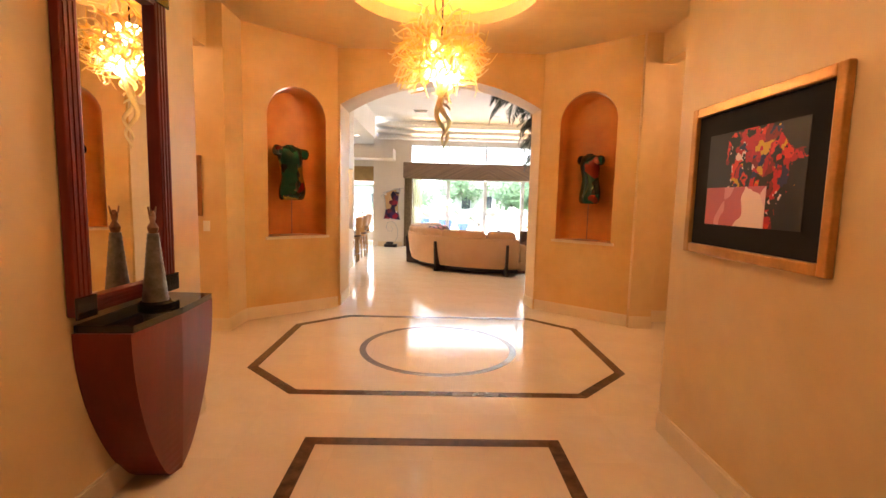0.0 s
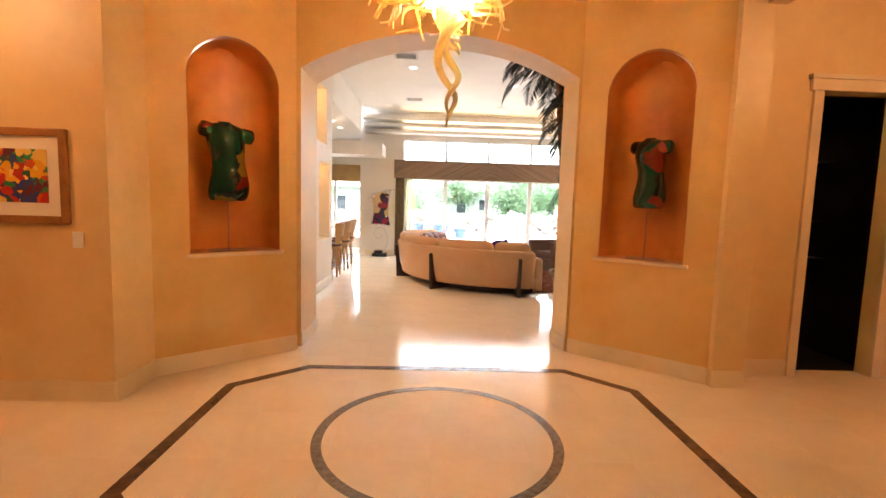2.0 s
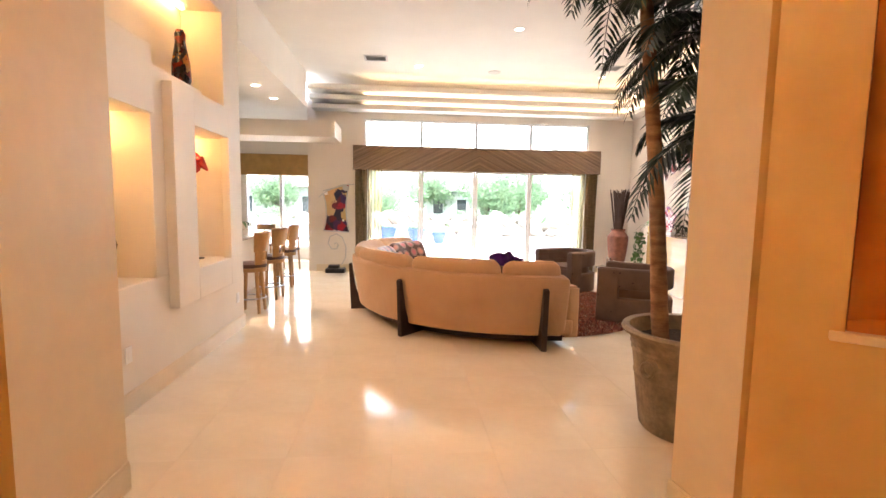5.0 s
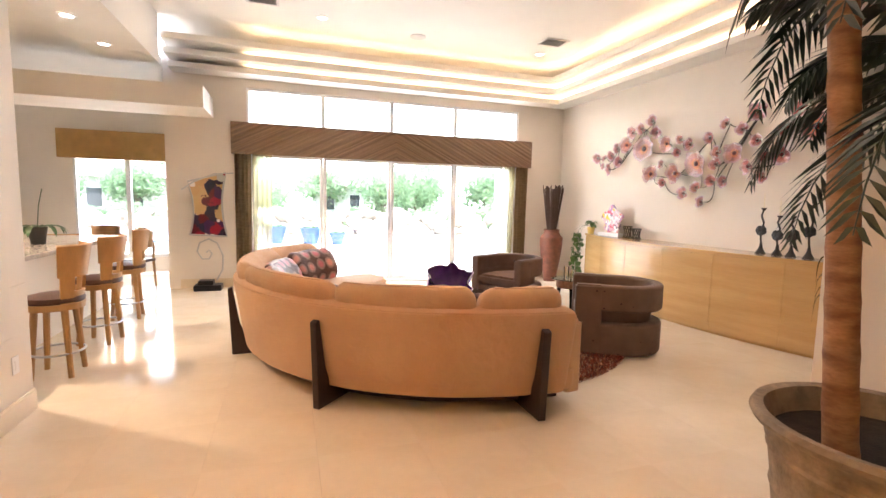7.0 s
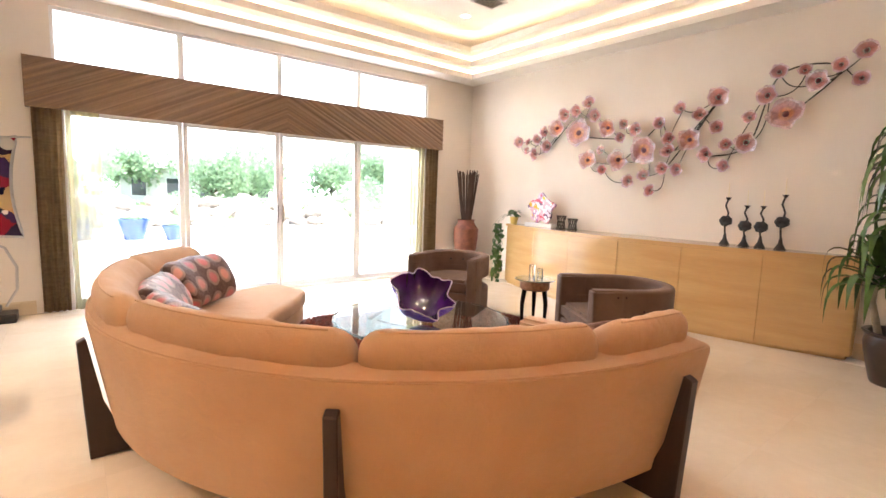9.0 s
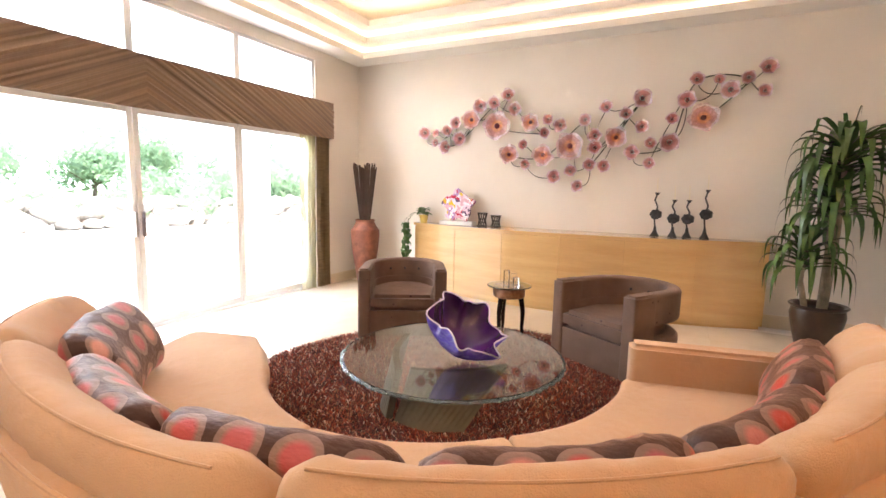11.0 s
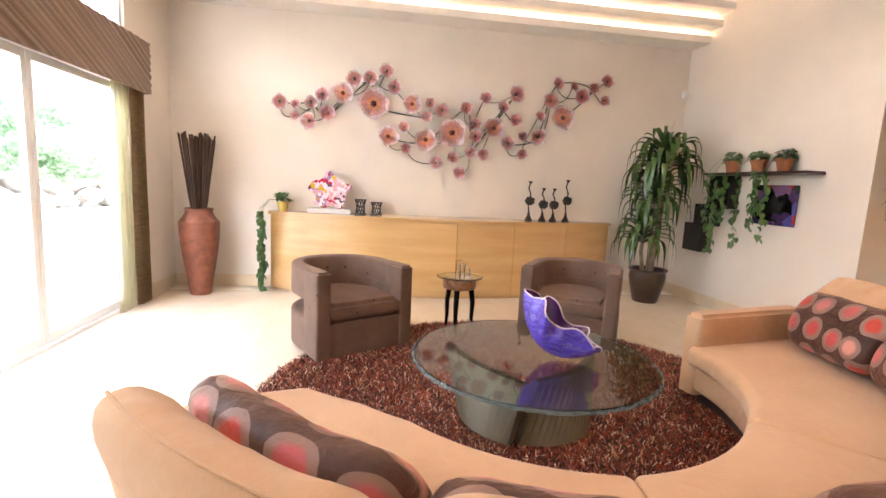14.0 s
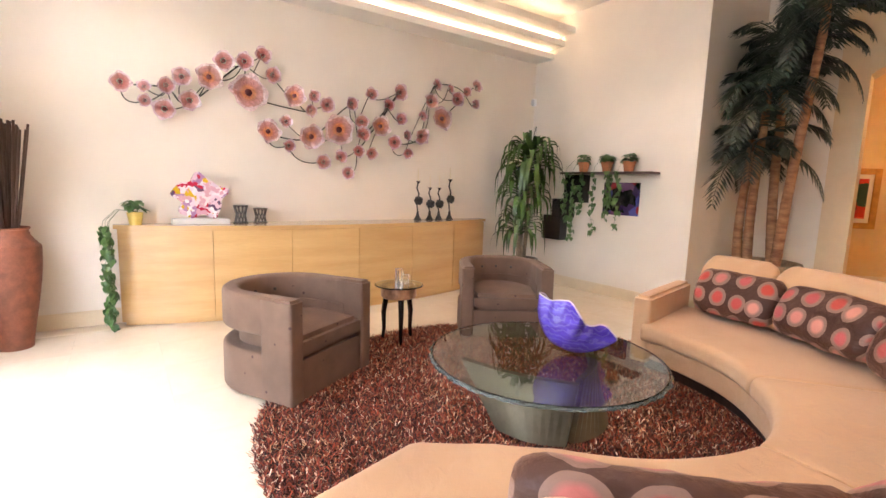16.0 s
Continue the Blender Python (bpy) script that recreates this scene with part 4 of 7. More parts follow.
# coffee table
M["table_glass"] = glass("thick_green_glass", (0.80, 0.90, 0.86))
M["bronze"] = mat("dark_bronze_metal", (0.16, 0.135, 0.09), 0.4, 0.5, vary=0.15, scale=5, grain=50, bump=0.03)
ct = thing("coffee_table", pose(1.60, 11.49, 0.035), "round coffee table with chipped-edge glass top and dark bronze base", "coffee table")
bm = lathe(bmesh.new(), [(0.722, 0.325), (0.732, 0.329), (0.732, 0.345), (0.722, 0.349)], 96)
for v in bm.verts:
    a = math.atan2(v.co.y, v.co.x)
    k = 1 + 0.006 * math.sin(a * 48) * math.sin(a * 31 + 1) + 0.005 * noise.noise((a * 14, 0, 0))
    v.co.x, v.co.y = v.co.x * k, v.co.y * k
tp = part("glass_top", bm, M["table_glass"], ct, "thick glass with a chipped rim")
tp.visible_shadow = False
# the rim is flaked off in small facets
M["chip"] = mat("chipped_glass_edge", (0.38, 0.47, 0.48), 0.1, vary=0.35, scale=30, grain=90, bump=0.1, second=(0.07, 0.11, 0.11))
M["chip"].node_tree.nodes["Principled BSDF"].inputs["Transmission Weight"].default_value = 0.7
random.seed(41)
bm, rings = bmesh.new(), []
for i in range(190):
    a = 2 * math.pi * i / 190
    o = random.uniform(-0.006, 0.006)
    rings.append([bm.verts.new(((0.745 + o + dr) * math.cos(a), (0.745 + o + dr) * math.sin(a), z + random.uniform(-0.002, 0.002))) for dr, z in ((-0.012, 0.327), (random.uniform(-0.003, 0.004), 0.331 + random.uniform(0, 0.006)), (random.uniform(-0.004, 0.003), 0.343 - random.uniform(0, 0.006)), (-0.012, 0.348))])
for p, q in zip(rings, rings[1:] + rings[:1]):
    for i in range(4):
        j = (i + 1) % 4
        bm.faces.new((p[i], q[i], q[j]))
        bm.faces.new((p[i], q[j], p[j]))
part("chipped_rim", bm, M["chip"], ct, "chipped sparkling glass edge").visible_shadow = False
for lo0, lo1, hi0, hi1, bulge in (((-0.06, 0.44), (-0.41, 0.24), (0.23, 0.49), (-0.41, 0.17), 0.05), ((-0.40, 0.20), (-0.31, -0.24), (-0.37, 0.11), (-0.01, -0.39), 0.06)):
    bm = bmesh.new()
    n = 12
    fr = []
    for i in range(n + 1):
        t = i / n
        row = []
        for z, p0, p1 in ((0.0, lo0, lo1), (0.325, hi0, hi1)):
            p0, p1 = Vector((*p0, z)), Vector((*p1, z))
            nrm = Vector((p1.y - p0.y, p0.x - p1.x, 0)).normalized()
            c = p0.lerp(p1, t) + nrm * bulge * math.sin(t * math.pi)
            row += [bm.verts.new(c - nrm * 0.022), bm.verts.new(c + nrm * 0.022)]
        fr.append(row)
    for p, q in zip(fr, fr[1:]):
        for a, b in ((0, 1), (1, 3), (3, 2), (2, 0)):
            bm.faces.new((p[a], p[b], q[b], q[a]))
    bm.faces.new((fr[0][0], fr[0][1], fr[0][3], fr[0][2]))
    bm.faces.new((fr[-1][0], fr[-1][2], fr[-1][3], fr[-1][1]))
    bmesh.ops.recalc_face_normals(bm, faces=bm.faces[:])
    part("base_slab", bm, M["bronze"], ct)

# the purple glass bowl, leaning open to one side
M["purple"] = mat("violet_blue_art_glass", (0.20, 0.13, 0.86), 0.06, vary=0.3, scale=5, grain=26, bump=0.15, second=(0.07, 0.02, 0.46), coat=0.8, stretch=(1, 1, 5))
_n, _l = M["purple"].node_tree.nodes, M["purple"].node_tree.links
_wv, _rp, _mx = _n.new("ShaderNodeTexWave"), _n.new("ShaderNodeValToRGB"), _n.new("ShaderNodeMix")
_mx.data_type, _wv.bands_direction = "RGBA", "Z"
_wv.inputs["Scale"].default_value, _wv.inputs["Distortion"].default_value, _wv.inputs["Detail"].default_value, _wv.inputs["Detail Scale"].default_value = 7, 16, 3, 1.2
_rp.color_ramp.elements[0].position, _rp.color_ramp.elements[1].position, _rp.color_ramp.elements[1].color = 0.72, 1.0, (0.32, 0.32, 0.32, 1)
_l.new(_n.new("ShaderNodeTexCoord").outputs["Object"], _wv.inputs["Vector"])
_l.new(_wv.outputs[0], _rp.inputs[0])
_l.new(_rp.outputs[0], _mx.inputs[0])
_l.new(_n["Principled BSDF"].inputs["Base Color"].links[0].from_socket, _mx.inputs[6])
_mx.inputs[7].default_value = (0.62, 0.58, 0.95, 1)
_l.new(_mx.outputs[2], _n["Principled BSDF"].inputs["Base Color"])
translucent(M["purple"], 0.35, (0.30, 0.20, 1.0))
M["purple_inner"] = mat("dark_purple_glass_lining", (0.075, 0.012, 0.17), 0.06, vary=0.25, scale=6, grain=30, bump=0.1, second=(0.035, 0.006, 0.09), coat=0.8)
M["rim"] = mat("pale_lilac_glass_rim", (0.78, 0.64, 0.88), 0.1, vary=0.1, bump=0)
bowl = thing("glass_bowl", pose(1.53, 11.42, 0.388), "rippled purple art glass bowl with a pale rim", "bowl")


def bowl_shell(inset, n=96, K=18):
    """A deep bowl whose wall ripples more and more towards the rim, tipped over."""
    bm, rows = bmesh.new(), []
    for k in range(K + 1):
        t = k / K
        ring = []
        for i in range(n):
            a = 2 * math.pi * i / n
            fold = t ** 2.4 * (0.030 * math.sin(6 * a + 0.7) + 0.016 * math.sin(11 * a + 2.1) + 0.008 * math.sin(17 * a))
            r = max(0.004, 0.055 + 0.195 * math.sin(t * 1.45) + fold - inset)
            z = 0.215 * t ** 1.5 + inset * (1 - t) + t ** 2.2 * (0.022 * math.sin(6 * a + 2.3) + 0.014 * math.sin(4 * a + 1.0)) + t * t * 0.05 * math.cos(a - 1.3)
            ring.append(bm.verts.new((r * math.cos(a), r * math.sin(a), z)))
        rows.append(ring)
    for p, q in zip(rows, rows[1:]):
        for i in range(n):
            bm.faces.new((p[i], p[(i + 1) % n], q[(i + 1) % n], q[i]))
    bm.faces.new(rows[0][::-1])
    return bm, [v.co.copy() for v in rows[-1]]


tip = pose(0, 0, 0.05, 23, -6, 0)
outer, lip = bowl_shell(0.0)
inner, lip_in = bowl_shell(0.007)
outer.transform(tip)
inner.transform(tip)
part("bowl_body", outer, M["purple"], bowl, smooth=True)
part("bowl_lining", inner, M["purple_inner"], bowl, "dark purple inner glass", True)
lip = [tip @ ((p + q) / 2) for p, q in zip(lip, lip_in)]
part("rim", tube(bmesh.new(), lip + [lip[0]], 0.0055, 6), M["rim"], bowl, "pale lilac rim", True)

# end table
M["copper_band"] = mat("etched_copper_drum", (0.42, 0.22, 0.13), 0.35, 0.4, vary=0.3, scale=18, grain=60, bump=0.1, second=(0.2, 0.09, 0.05))
M["ebony"] = mat("black_lacquer", (0.012, 0.01, 0.01), 0.2, bump=0)
et = thing("end_table", pose(3.24, 11.65, 0), "small round end table with glass top and three black legs", "end table")
part("glass_top", lathe(bmesh.new(), [(0.213, 0.535), (0.22, 0.538), (0.22, 0.545), (0.213, 0.548)], 40), M["table_glass"], et)
part("drum", lathe(bmesh.new(), [(0.15, 0.43), (0.16, 0.44), (0.16, 0.515), (0.15, 0.534)], 32), M["copper_band"], et, "etched copper drum", True)
for k in range(3):
    a = radians(40 + 120 * k)
    pts = [(0.12 * math.cos(a), 0.12 * math.sin(a), 0.435), (0.145 * math.cos(a), 0.145 * math.sin(a), 0.28), (0.14 * math.cos(a), 0.14 * math.sin(a), 0.12), (0.155 * math.cos(a), 0.155 * math.sin(a), 0.0)]
    part("leg", tube(bmesh.new(), pts, [0.028, 0.024, 0.018, 0.013], 10), M["ebony"], et, smooth=True)
for k, (dx, dy, h) in enumerate(((-0.03, 0.02, 0.15), (0.04, -0.03, 0.11), (0.0, -0.07, 0.08))):
    bm = B(((-0.026, -0.026, 0), (0.026, 0.026, h)), bevel=0.004)
    bm.transform(pose(3.24 + dx, 11.65 + dy, 0.5485, 0, 0, 25 * k))
    fitted("crystal_block", bm, M["clear"], "clear crystal block standing on the end table", "ornament", False, "crystal blocks")

# credenza with a bowed front
cred = thing("credenza", pose(0, 0, 0), "long bowed maple credenza with plain flush doors", "credenza")


def bow(y, depth=0.44):
    u = (y - 11.5) / 2.26
    return 5.09 - 0.14 - depth * (1 - u * u)


def bowed(y0, y1, z0, z1, off=0.0, n=10, back=None):
    pts = [(bow(y0 + (y1 - y0) * i / n) - off, y0 + (y1 - y0) * i / n) for i in range(n + 1)]
    if back is None:
        pts += [(5.09, y1), (5.09, y0)]
    else:
        pts += [(x + back, y) for x, y in pts[::-1]]
    return prism(bmesh.new(), pts, z0, z1)


part("body", bowed(9.27, 13.73, 0.035, 0.945, -0.02, 24), M["maple"], cred)
part("top_panel", bowed(9.24, 13.76, 0.945, 0.98, 0.01, 28), M["maple"], cred)
part("plinth", bowed(9.3, 13.7, 0.0, 0.035, -0.03, 24), M["maple"], cred)
ys = (9.27, 9.98, 10.72, 11.46, 12.21, 12.95, 13.73)
for a, b in zip(ys, ys[1:]):
    part("door", bowed(a + 0.0025, b - 0.0025, 0.04, 0.935, 0.0, 8, back=0.019), M["maple"], cred)

# shag rug
rug = thing("shag_rug", pose(1.72, 11.46, 0), "round shaggy rug in mixed rust, brown and black yarn", "rug")
M["rug_base"] = mat("rust_rug_backing", (0.07, 0.025, 0.015), 0.95, vary=0.3, scale=30, grain=120, bump=0.3)
M["yarn"] = bpy.data.materials.new("mixed_rust_yarn")
M["yarn"].use_nodes = True
_n, _l = M["yarn"].node_tree.nodes, M["yarn"].node_tree.links
_g, _r = _n.new("ShaderNodeNewGeometry"), _n.new("ShaderNodeValToRGB")
for k, (p, c) in enumerate(((0.0, (0.016, 0.007, 0.007)), (0.36, (0.15, 0.022, 0.014)), (0.6, (0.46, 0.08, 0.03)), (0.78, (0.13, 0.035, 0.024)), (0.9, (0.58, 0.27, 0.13)), (1.0, (0.86, 0.66, 0.50)))):
    e = _r.color_ramp.elements[k] if k < 2 else _r.color_ramp.elements.new(p)
    e.position, e.color = p, (*c, 1)
_l.new(_g.outputs["Random Per Island"], _r.inputs[0])
_l.new(_r.outputs[0], _n["Principled BSDF"].inputs["Base Color"])
_n["Principled BSDF"].inputs["Roughness"].default_value = 0.6
part("backing", lathe(bmesh.new(), [(1.72, 0.001), (1.73, 0.008), (1.72, 0.014)], 64), M["rug_base"], rug)
rng = np.random.default_rng(3)
n = 110000
rr, aa = 1.755 * np.sqrt(rng.random(n)), rng.random(n) * 2 * np.pi
px_, py_ = rr * np.cos(aa), rr * np.sin(aa)
lean, tw = rng.normal(0, 0.02, (n, 2)), rng.random(n) * np.pi
w, h = 0.0022 + 0.0016 * rng.random(n), 0.022 + 0.022 * rng.random(n)
dx, dy = np.cos(tw) * w, np.sin(tw) * w
v = np.empty((n, 4, 3))
v[:, 0] = np.stack([px_ - dx, py_ - dy, np.full(n, 0.008)], 1)
v[:, 1] = np.stack([px_ + dx, py_ + dy, np.full(n, 0.008)], 1)
v[:, 2] = np.stack([px_ + dx + lean[:, 0], py_ + dy + lean[:, 1], h], 1)
v[:, 3] = np.stack([px_ - dx + lean[:, 0], py_ - dy + lean[:, 1], h], 1)
me = bpy.data.meshes.new("shag")
me.from_pydata(v.reshape(-1, 3).tolist(), [], np.arange(4 * n).reshape(-1, 4).tolist())
me.materials.append(M["yarn"])
pile = new("shag", me)
pile.parent = rug
pile["kind"] = "stuff"

# floor vase with reeds
M["terra"] = mat("ribbed_terracotta_weave", (0.26, 0.085, 0.045), 0.55, vary=0.2, scale=12, grain=60, bump=0.2)
M["reed"] = mat("dark_brown_reed", (0.075, 0.036, 0.022), 0.6, vary=0.2, bump=0.05)
vase = thing("floor_vase", pose(4.67, 14.46, 0), "tall ribbed terracotta floor vase in the corner", "vase")
prof = []
for k in range(60):
    t = k / 59
    r = 0.115 + 0.10 * math.sin(min(1, t / 0.86) * math.pi / 2) ** 1.3 if t < 0.86 else 0.215 - 0.075 * math.sin((t - 0.86) / 0.14 * math.pi / 2)
    prof.append((r + 0.0025 * (k % 2), 0.985 * t))
part("body", lathe(bmesh.new(), prof, 40), M["terra"], vase, smooth=True)
part("rim", lathe(bmesh.new(), [(0.139, 0.982), (0.152, 0.988), (0.153, 0.998), (0.148, 1.004), (0.137, 1.002), (0.13, 0.988)], 40, cap=False), M["terra"], vase, smooth=True)
reeds = thing("dried_reeds", pose(4.67, 14.46, 0.6), "bundle of dark dried reeds standing in the vase", "reeds")
random.seed(5)
for k in range(42):
    a, s = random.random() * 6.283, random.random() ** 0.5
    part("reed", tube(bmesh.new(), [(0.03 * math.cos(a) * s, 0.03 * math.sin(a) * s, 0.1), (0.10 * math.cos(a) * s, 0.10 * math.sin(a) * s, 0.5), (0.20 * math.cos(a) * s, 0.20 * math.sin(a) * s, 1.16 + 0.1 * random.random())], 0.0095, 6), M["reed"], reeds)

# ---- plants ----
M["leaf"] = mat("glossy_green_leaf", (0.045, 0.115, 0.028), 0.35, vary=0.25, scale=6, grain=30, bump=0.02, second=(0.02, 0.06, 0.015))
M["leaf_light"] = mat("variegated_green_leaf", (0.10, 0.20, 0.05), 0.35, vary=0.3, scale=9, grain=40, bump=0.02, second=(0.035, 0.10, 0.025))
M["palm"] = mat("dark_palm_leaf", (0.02, 0.042, 0.024), 0.36, vary=0.3, scale=4, grain=30, bump=0.02)
M["trunk"] = mat("ringed_palm_trunk", (0.38, 0.205, 0.105), 0.75, vary=0.25, scale=7, grain=50, bump=0.4, second=(0.17, 0.07, 0.035), stretch=(1, 1, 3))
M["cane"] = mat("pale_plant_cane", (0.30, 0.25, 0.18), 0.8, vary=0.2, scale=12, grain=60, bump=0.2)
M["brown_pot"] = mat("brown_glazed_pot", (0.06, 0.035, 0.025), 0.3, vary=0.2, scale=6, bump=0.05)
M["terracotta"] = mat("terracotta_clay", (0.42, 0.16, 0.07), 0.8, vary=0.12, scale=9, bump=0.1)
M["yellow_pot"] = mat("yellow_glazed_pot", (0.75, 0.55, 0.14), 0.3, vary=0.08, bump=0.02)


def strap(bm, base, yaw, length, width, rise, droop, n=7):
    """An arching strap leaf with a folded midrib."""
    base = Vector(base)
    out, side = Vector((math.cos(yaw), math.sin(yaw), 0)), Vector((-math.sin(yaw), math.cos(yaw), 0))
    rows = []
    for i in range(n + 1):
        t = i / n
        p = base + out * length * (math.sin(t * 1.5) / 1.0) * 0.85 + Vector((0, 0, length * (rise * t - droop * t * t)))
        w = width * (0.35 + 1.3 * t) * (1 - t) ** 0.7 * 1.5 if t > 0 else width * 0.4
        w = max(w, 0.001)
        rows.append((bm.verts.new(p + side * w + Vector((0, 0, w * 0.35))), bm.verts.new(p), bm.verts.new(p - side * w + Vector((0, 0, w * 0.35)))))
    for a, b in zip(rows, rows[1:]):
        bm.faces.new((a[0], a[1], b[1], b[0]))
        bm.faces.new((a[1], a[2], b[2], b[1]))


def frond(bm, base, yaw, length, rise, droop, pairs=15, leaf=0.36):
    """A feather palm frond: rachis with two rows of pointed leaflets."""
    base = Vector(base)
    out, side = Vector((math.cos(yaw), math.sin(yaw), 0)), Vector((-math.sin(yaw), math.cos(yaw), 0))
    def at(t):
        return base + out * length * math.sin(t * 1.35) * 0.9 + Vector((0, 0, length * (rise * t - droop * t * t)))
    tube(bm, [at(k / 8) for k in range(9)], [0.010 - 0.001 * k for k in range(9)], 5)
    for i in range(pairs):
        t = 0.16 + 0.82 * i / (pairs - 1)
        p, d = at(t), (at(min(1, t + 0.02)) - at(t - 0.02)).normalized()
        ln = leaf * math.sin(math.pi * (0.22 + 0.7 * t)) * (0.85 + 0.3 * random.random())
        for s in (-1, 1):
            w = (side * s * 0.8 + d * 0.55 + Vector((0, 0, -0.12 - 0.25 * random.random()))).normalized()
            up = d * 0.019
            tip, mid = p + w * ln + Vector((0, 0, -ln * 0.16)), p + w * ln * 0.45
            v = [bm.verts.new(q) for q in (p, mid + up, tip, mid - up)]
            bm.faces.new(v)


# palms in the recess
random.seed(11)
pot = thing("planter", pose(1.95, 7.60, 0), "large weathered stone planter with rings and ram-head lugs", "planter")
part("pot_body", lathe(bmesh.new(), [(0.285, 0.0), (0.30, 0.02), (0.325, 0.2), (0.345, 0.36), (0.352, 0.37), (0.346, 0.385), (0.365, 0.52), (0.373, 0.53), (0.367, 0.545), (0.372, 0.56), (0.38, 0.57), (0.374, 0.585), (0.385, 0.62), (0.43, 0.65), (0.44, 0.67), (0.43, 0.69), (0.39, 0.685), (0.37, 0.62), (0.36, 0.56)], 48), M["stone_pot"], pot, smooth=True)
for a in (200, 20, 290):
    bm = bmesh.new()
    bmesh.ops.create_uvsphere(bm, u_segments=14, v_segments=8, radius=0.05)
    bm.transform(pose(0.355 * math.cos(radians(a)), 0.355 * math.sin(radians(a)), 0.47) @ Matrix.Diagonal((1, 1, 1.1, 1)))
    tube(bm, [(0.40 * math.cos(radians(a + 6 * math.cos(k))), 0.40 * math.sin(radians(a + 6 * math.cos(k))), 0.455 + 0.045 * math.sin(k)) for k in [i * 0.5236 for i in range(13)]], 0.012, 6)
    part("lug", bm, M["stone_pot"], pot, smooth=True)
part("soil", lathe(bmesh.new(), [(0.36, 0.585), (0.2, 0.595), (0.02, 0.60)], 24), M["soil"], pot, smooth=True)
PALMS = (((-0.19, 0.04), (-0.40, 0.16), 3.45), ((-0.08, -0.21), (0.06, -0.24), 3.15), ((0.22, -0.02), (0.24, -0.04), 2.10), ((0.13, -0.06), (0.10, 0.02), 2.70))
for (bx, by), (tx, ty), h in PALMS:
    t = thing("palm_tree", pose(1.95, 7.60, 0.59), "tall indoor palm with dark feathery fronds and ringed trunk", "palm", "palms in the planter")
    pts, rad = [], []
    for k in range(61):
        u = k / 60
        pts.append((bx + (tx - bx) * u ** 0.8 + 0.02 * math.sin(u * 5), by + (ty - by) * u, (h - 0.6) * u))
        rad.append((0.056 - 0.019 * u) * (1.05 if k % 4 == 0 else 0.985 if k % 4 == 1 else 1.0))
    part("trunk", tube(bmesh.new(), pts, rad, 12), M["trunk"], t, smooth=True)
    bm = bmesh.new()
    top = pts[-1]
    for k in range(20):
        yaw = k * 2.4 + random.uniform(-0.3, 0.3)
        wall = math.cos(yaw) > 0.4 or math.sin(yaw) < -0.5
        v = k / 19
        frond(bm, (top[0], top[1], top[2] + 0.05 - 0.22 * v), yaw, (0.50 if wall else 0.80) * random.uniform(0.85, 1.1), 0.95 - 0.75 * v + random.uniform(-0.1, 0.1), 0.72 + 0.2 * v + random.uniform(-0.12, 0.15), 21, 0.27)
    part("crown", bm, M["palm"], t)

# corn plant beside the credenza
cp = thing("plant_pot", pose(4.50, 8.90, 0), "brown glazed round plant pot on the floor", "plant pot")
part("pot_body", lathe(bmesh.new(), [(0.15, 0), (0.16, 0.02), (0.215, 0.25), (0.228, 0.34), (0.215, 0.40), (0.232, 0.415), (0.245, 0.43), (0.235, 0.44), (0.205, 0.43), (0.20, 0.38)], 36), M["brown_pot"], cp, smooth=True)
part("soil", lathe(bmesh.new(), [(0.203, 0.385), (0.02, 0.39)], 20), M["soil"], cp)
M["corn_leaf"] = mat("glossy_corn_plant_leaf", (0.085, 0.165, 0.04), 0.24, vary=0.3, scale=5, grain=30, bump=0.03, second=(0.022, 0.062, 0.016))
random.seed(4)


def hanging_leaf(bm, base, yaw, reach, drop, lift, width, n=9):
    """A long strap leaf that arches out and hangs down, folded along its midrib."""
    base = Vector(base)
    out, side = Vector((math.cos(yaw), math.sin(yaw), 0)), Vector((-math.sin(yaw), math.cos(yaw), 0))
    rows = []
    for i in range(n + 1):
        t = i / n
        p = base + out * reach * math.sin(min(1.0, t * 1.15) * math.pi / 2) + Vector((0, 0, lift * math.sin(t * 2.2) - drop * t ** 2.3))
        w = max(0.002, width * math.sin(math.pi * min(1.0, 0.16 + 0.84 * t)) ** 0.8)
        rows.append((bm.verts.new(p + side * w + Vector((0, 0, w * 0.4))), bm.verts.new(p), bm.verts.new(p - side * w + Vector((0, 0, w * 0.4)))))
    for p, q in zip(rows, rows[1:]):
        bm.faces.new((p[0], p[1], q[1], q[0]))
        bm.faces.new((p[1], p[2], q[2], q[1]))


corn = thing("corn_plant", pose(4.50, 8.90, 0.385), "leafy corn plant with three pale canes", "plant")
for (x, y), h, nl, size in (((-0.09, 0.17), 0.58, 40, 1.0), ((0.05, -0.03), 1.08, 48, 1.08), ((0.0, -0.07), 1.52, 62, 1.22)):
    part("cane", tube(bmesh.new(), [(x * 0.8, y * 0.7, 0), (x * 1.1, y * 1.1, h * 0.5), (x * 1.1, y, h)], [0.028, 0.025, 0.02], 10), M["cane"], corn, smooth=True)
    bm = bmesh.new()
    for k in range(nl):
        u = k / nl
        hanging_leaf(bm, (x * 1.1, y, h - 0.20 + 0.26 * u), k * 2.4 + random.uniform(-0.25, 0.25), size * (0.40 - 0.15 * u + random.uniform(-0.06, 0.06)), size * (0.40 - 0.22 * u + random.uniform(-0.06, 0.08)), 0.10 + 0.20 * u, size * 0.031)
    for k in range(3):
        hanging_leaf(bm, (x * 1.1, y, h + 0.02), k * 2.1, 0.07, 0.02, 0.28 + 0.06 * k, 0.022)
    part("leaf_crown", bm, M["corn_leaf"], corn, smooth=True)


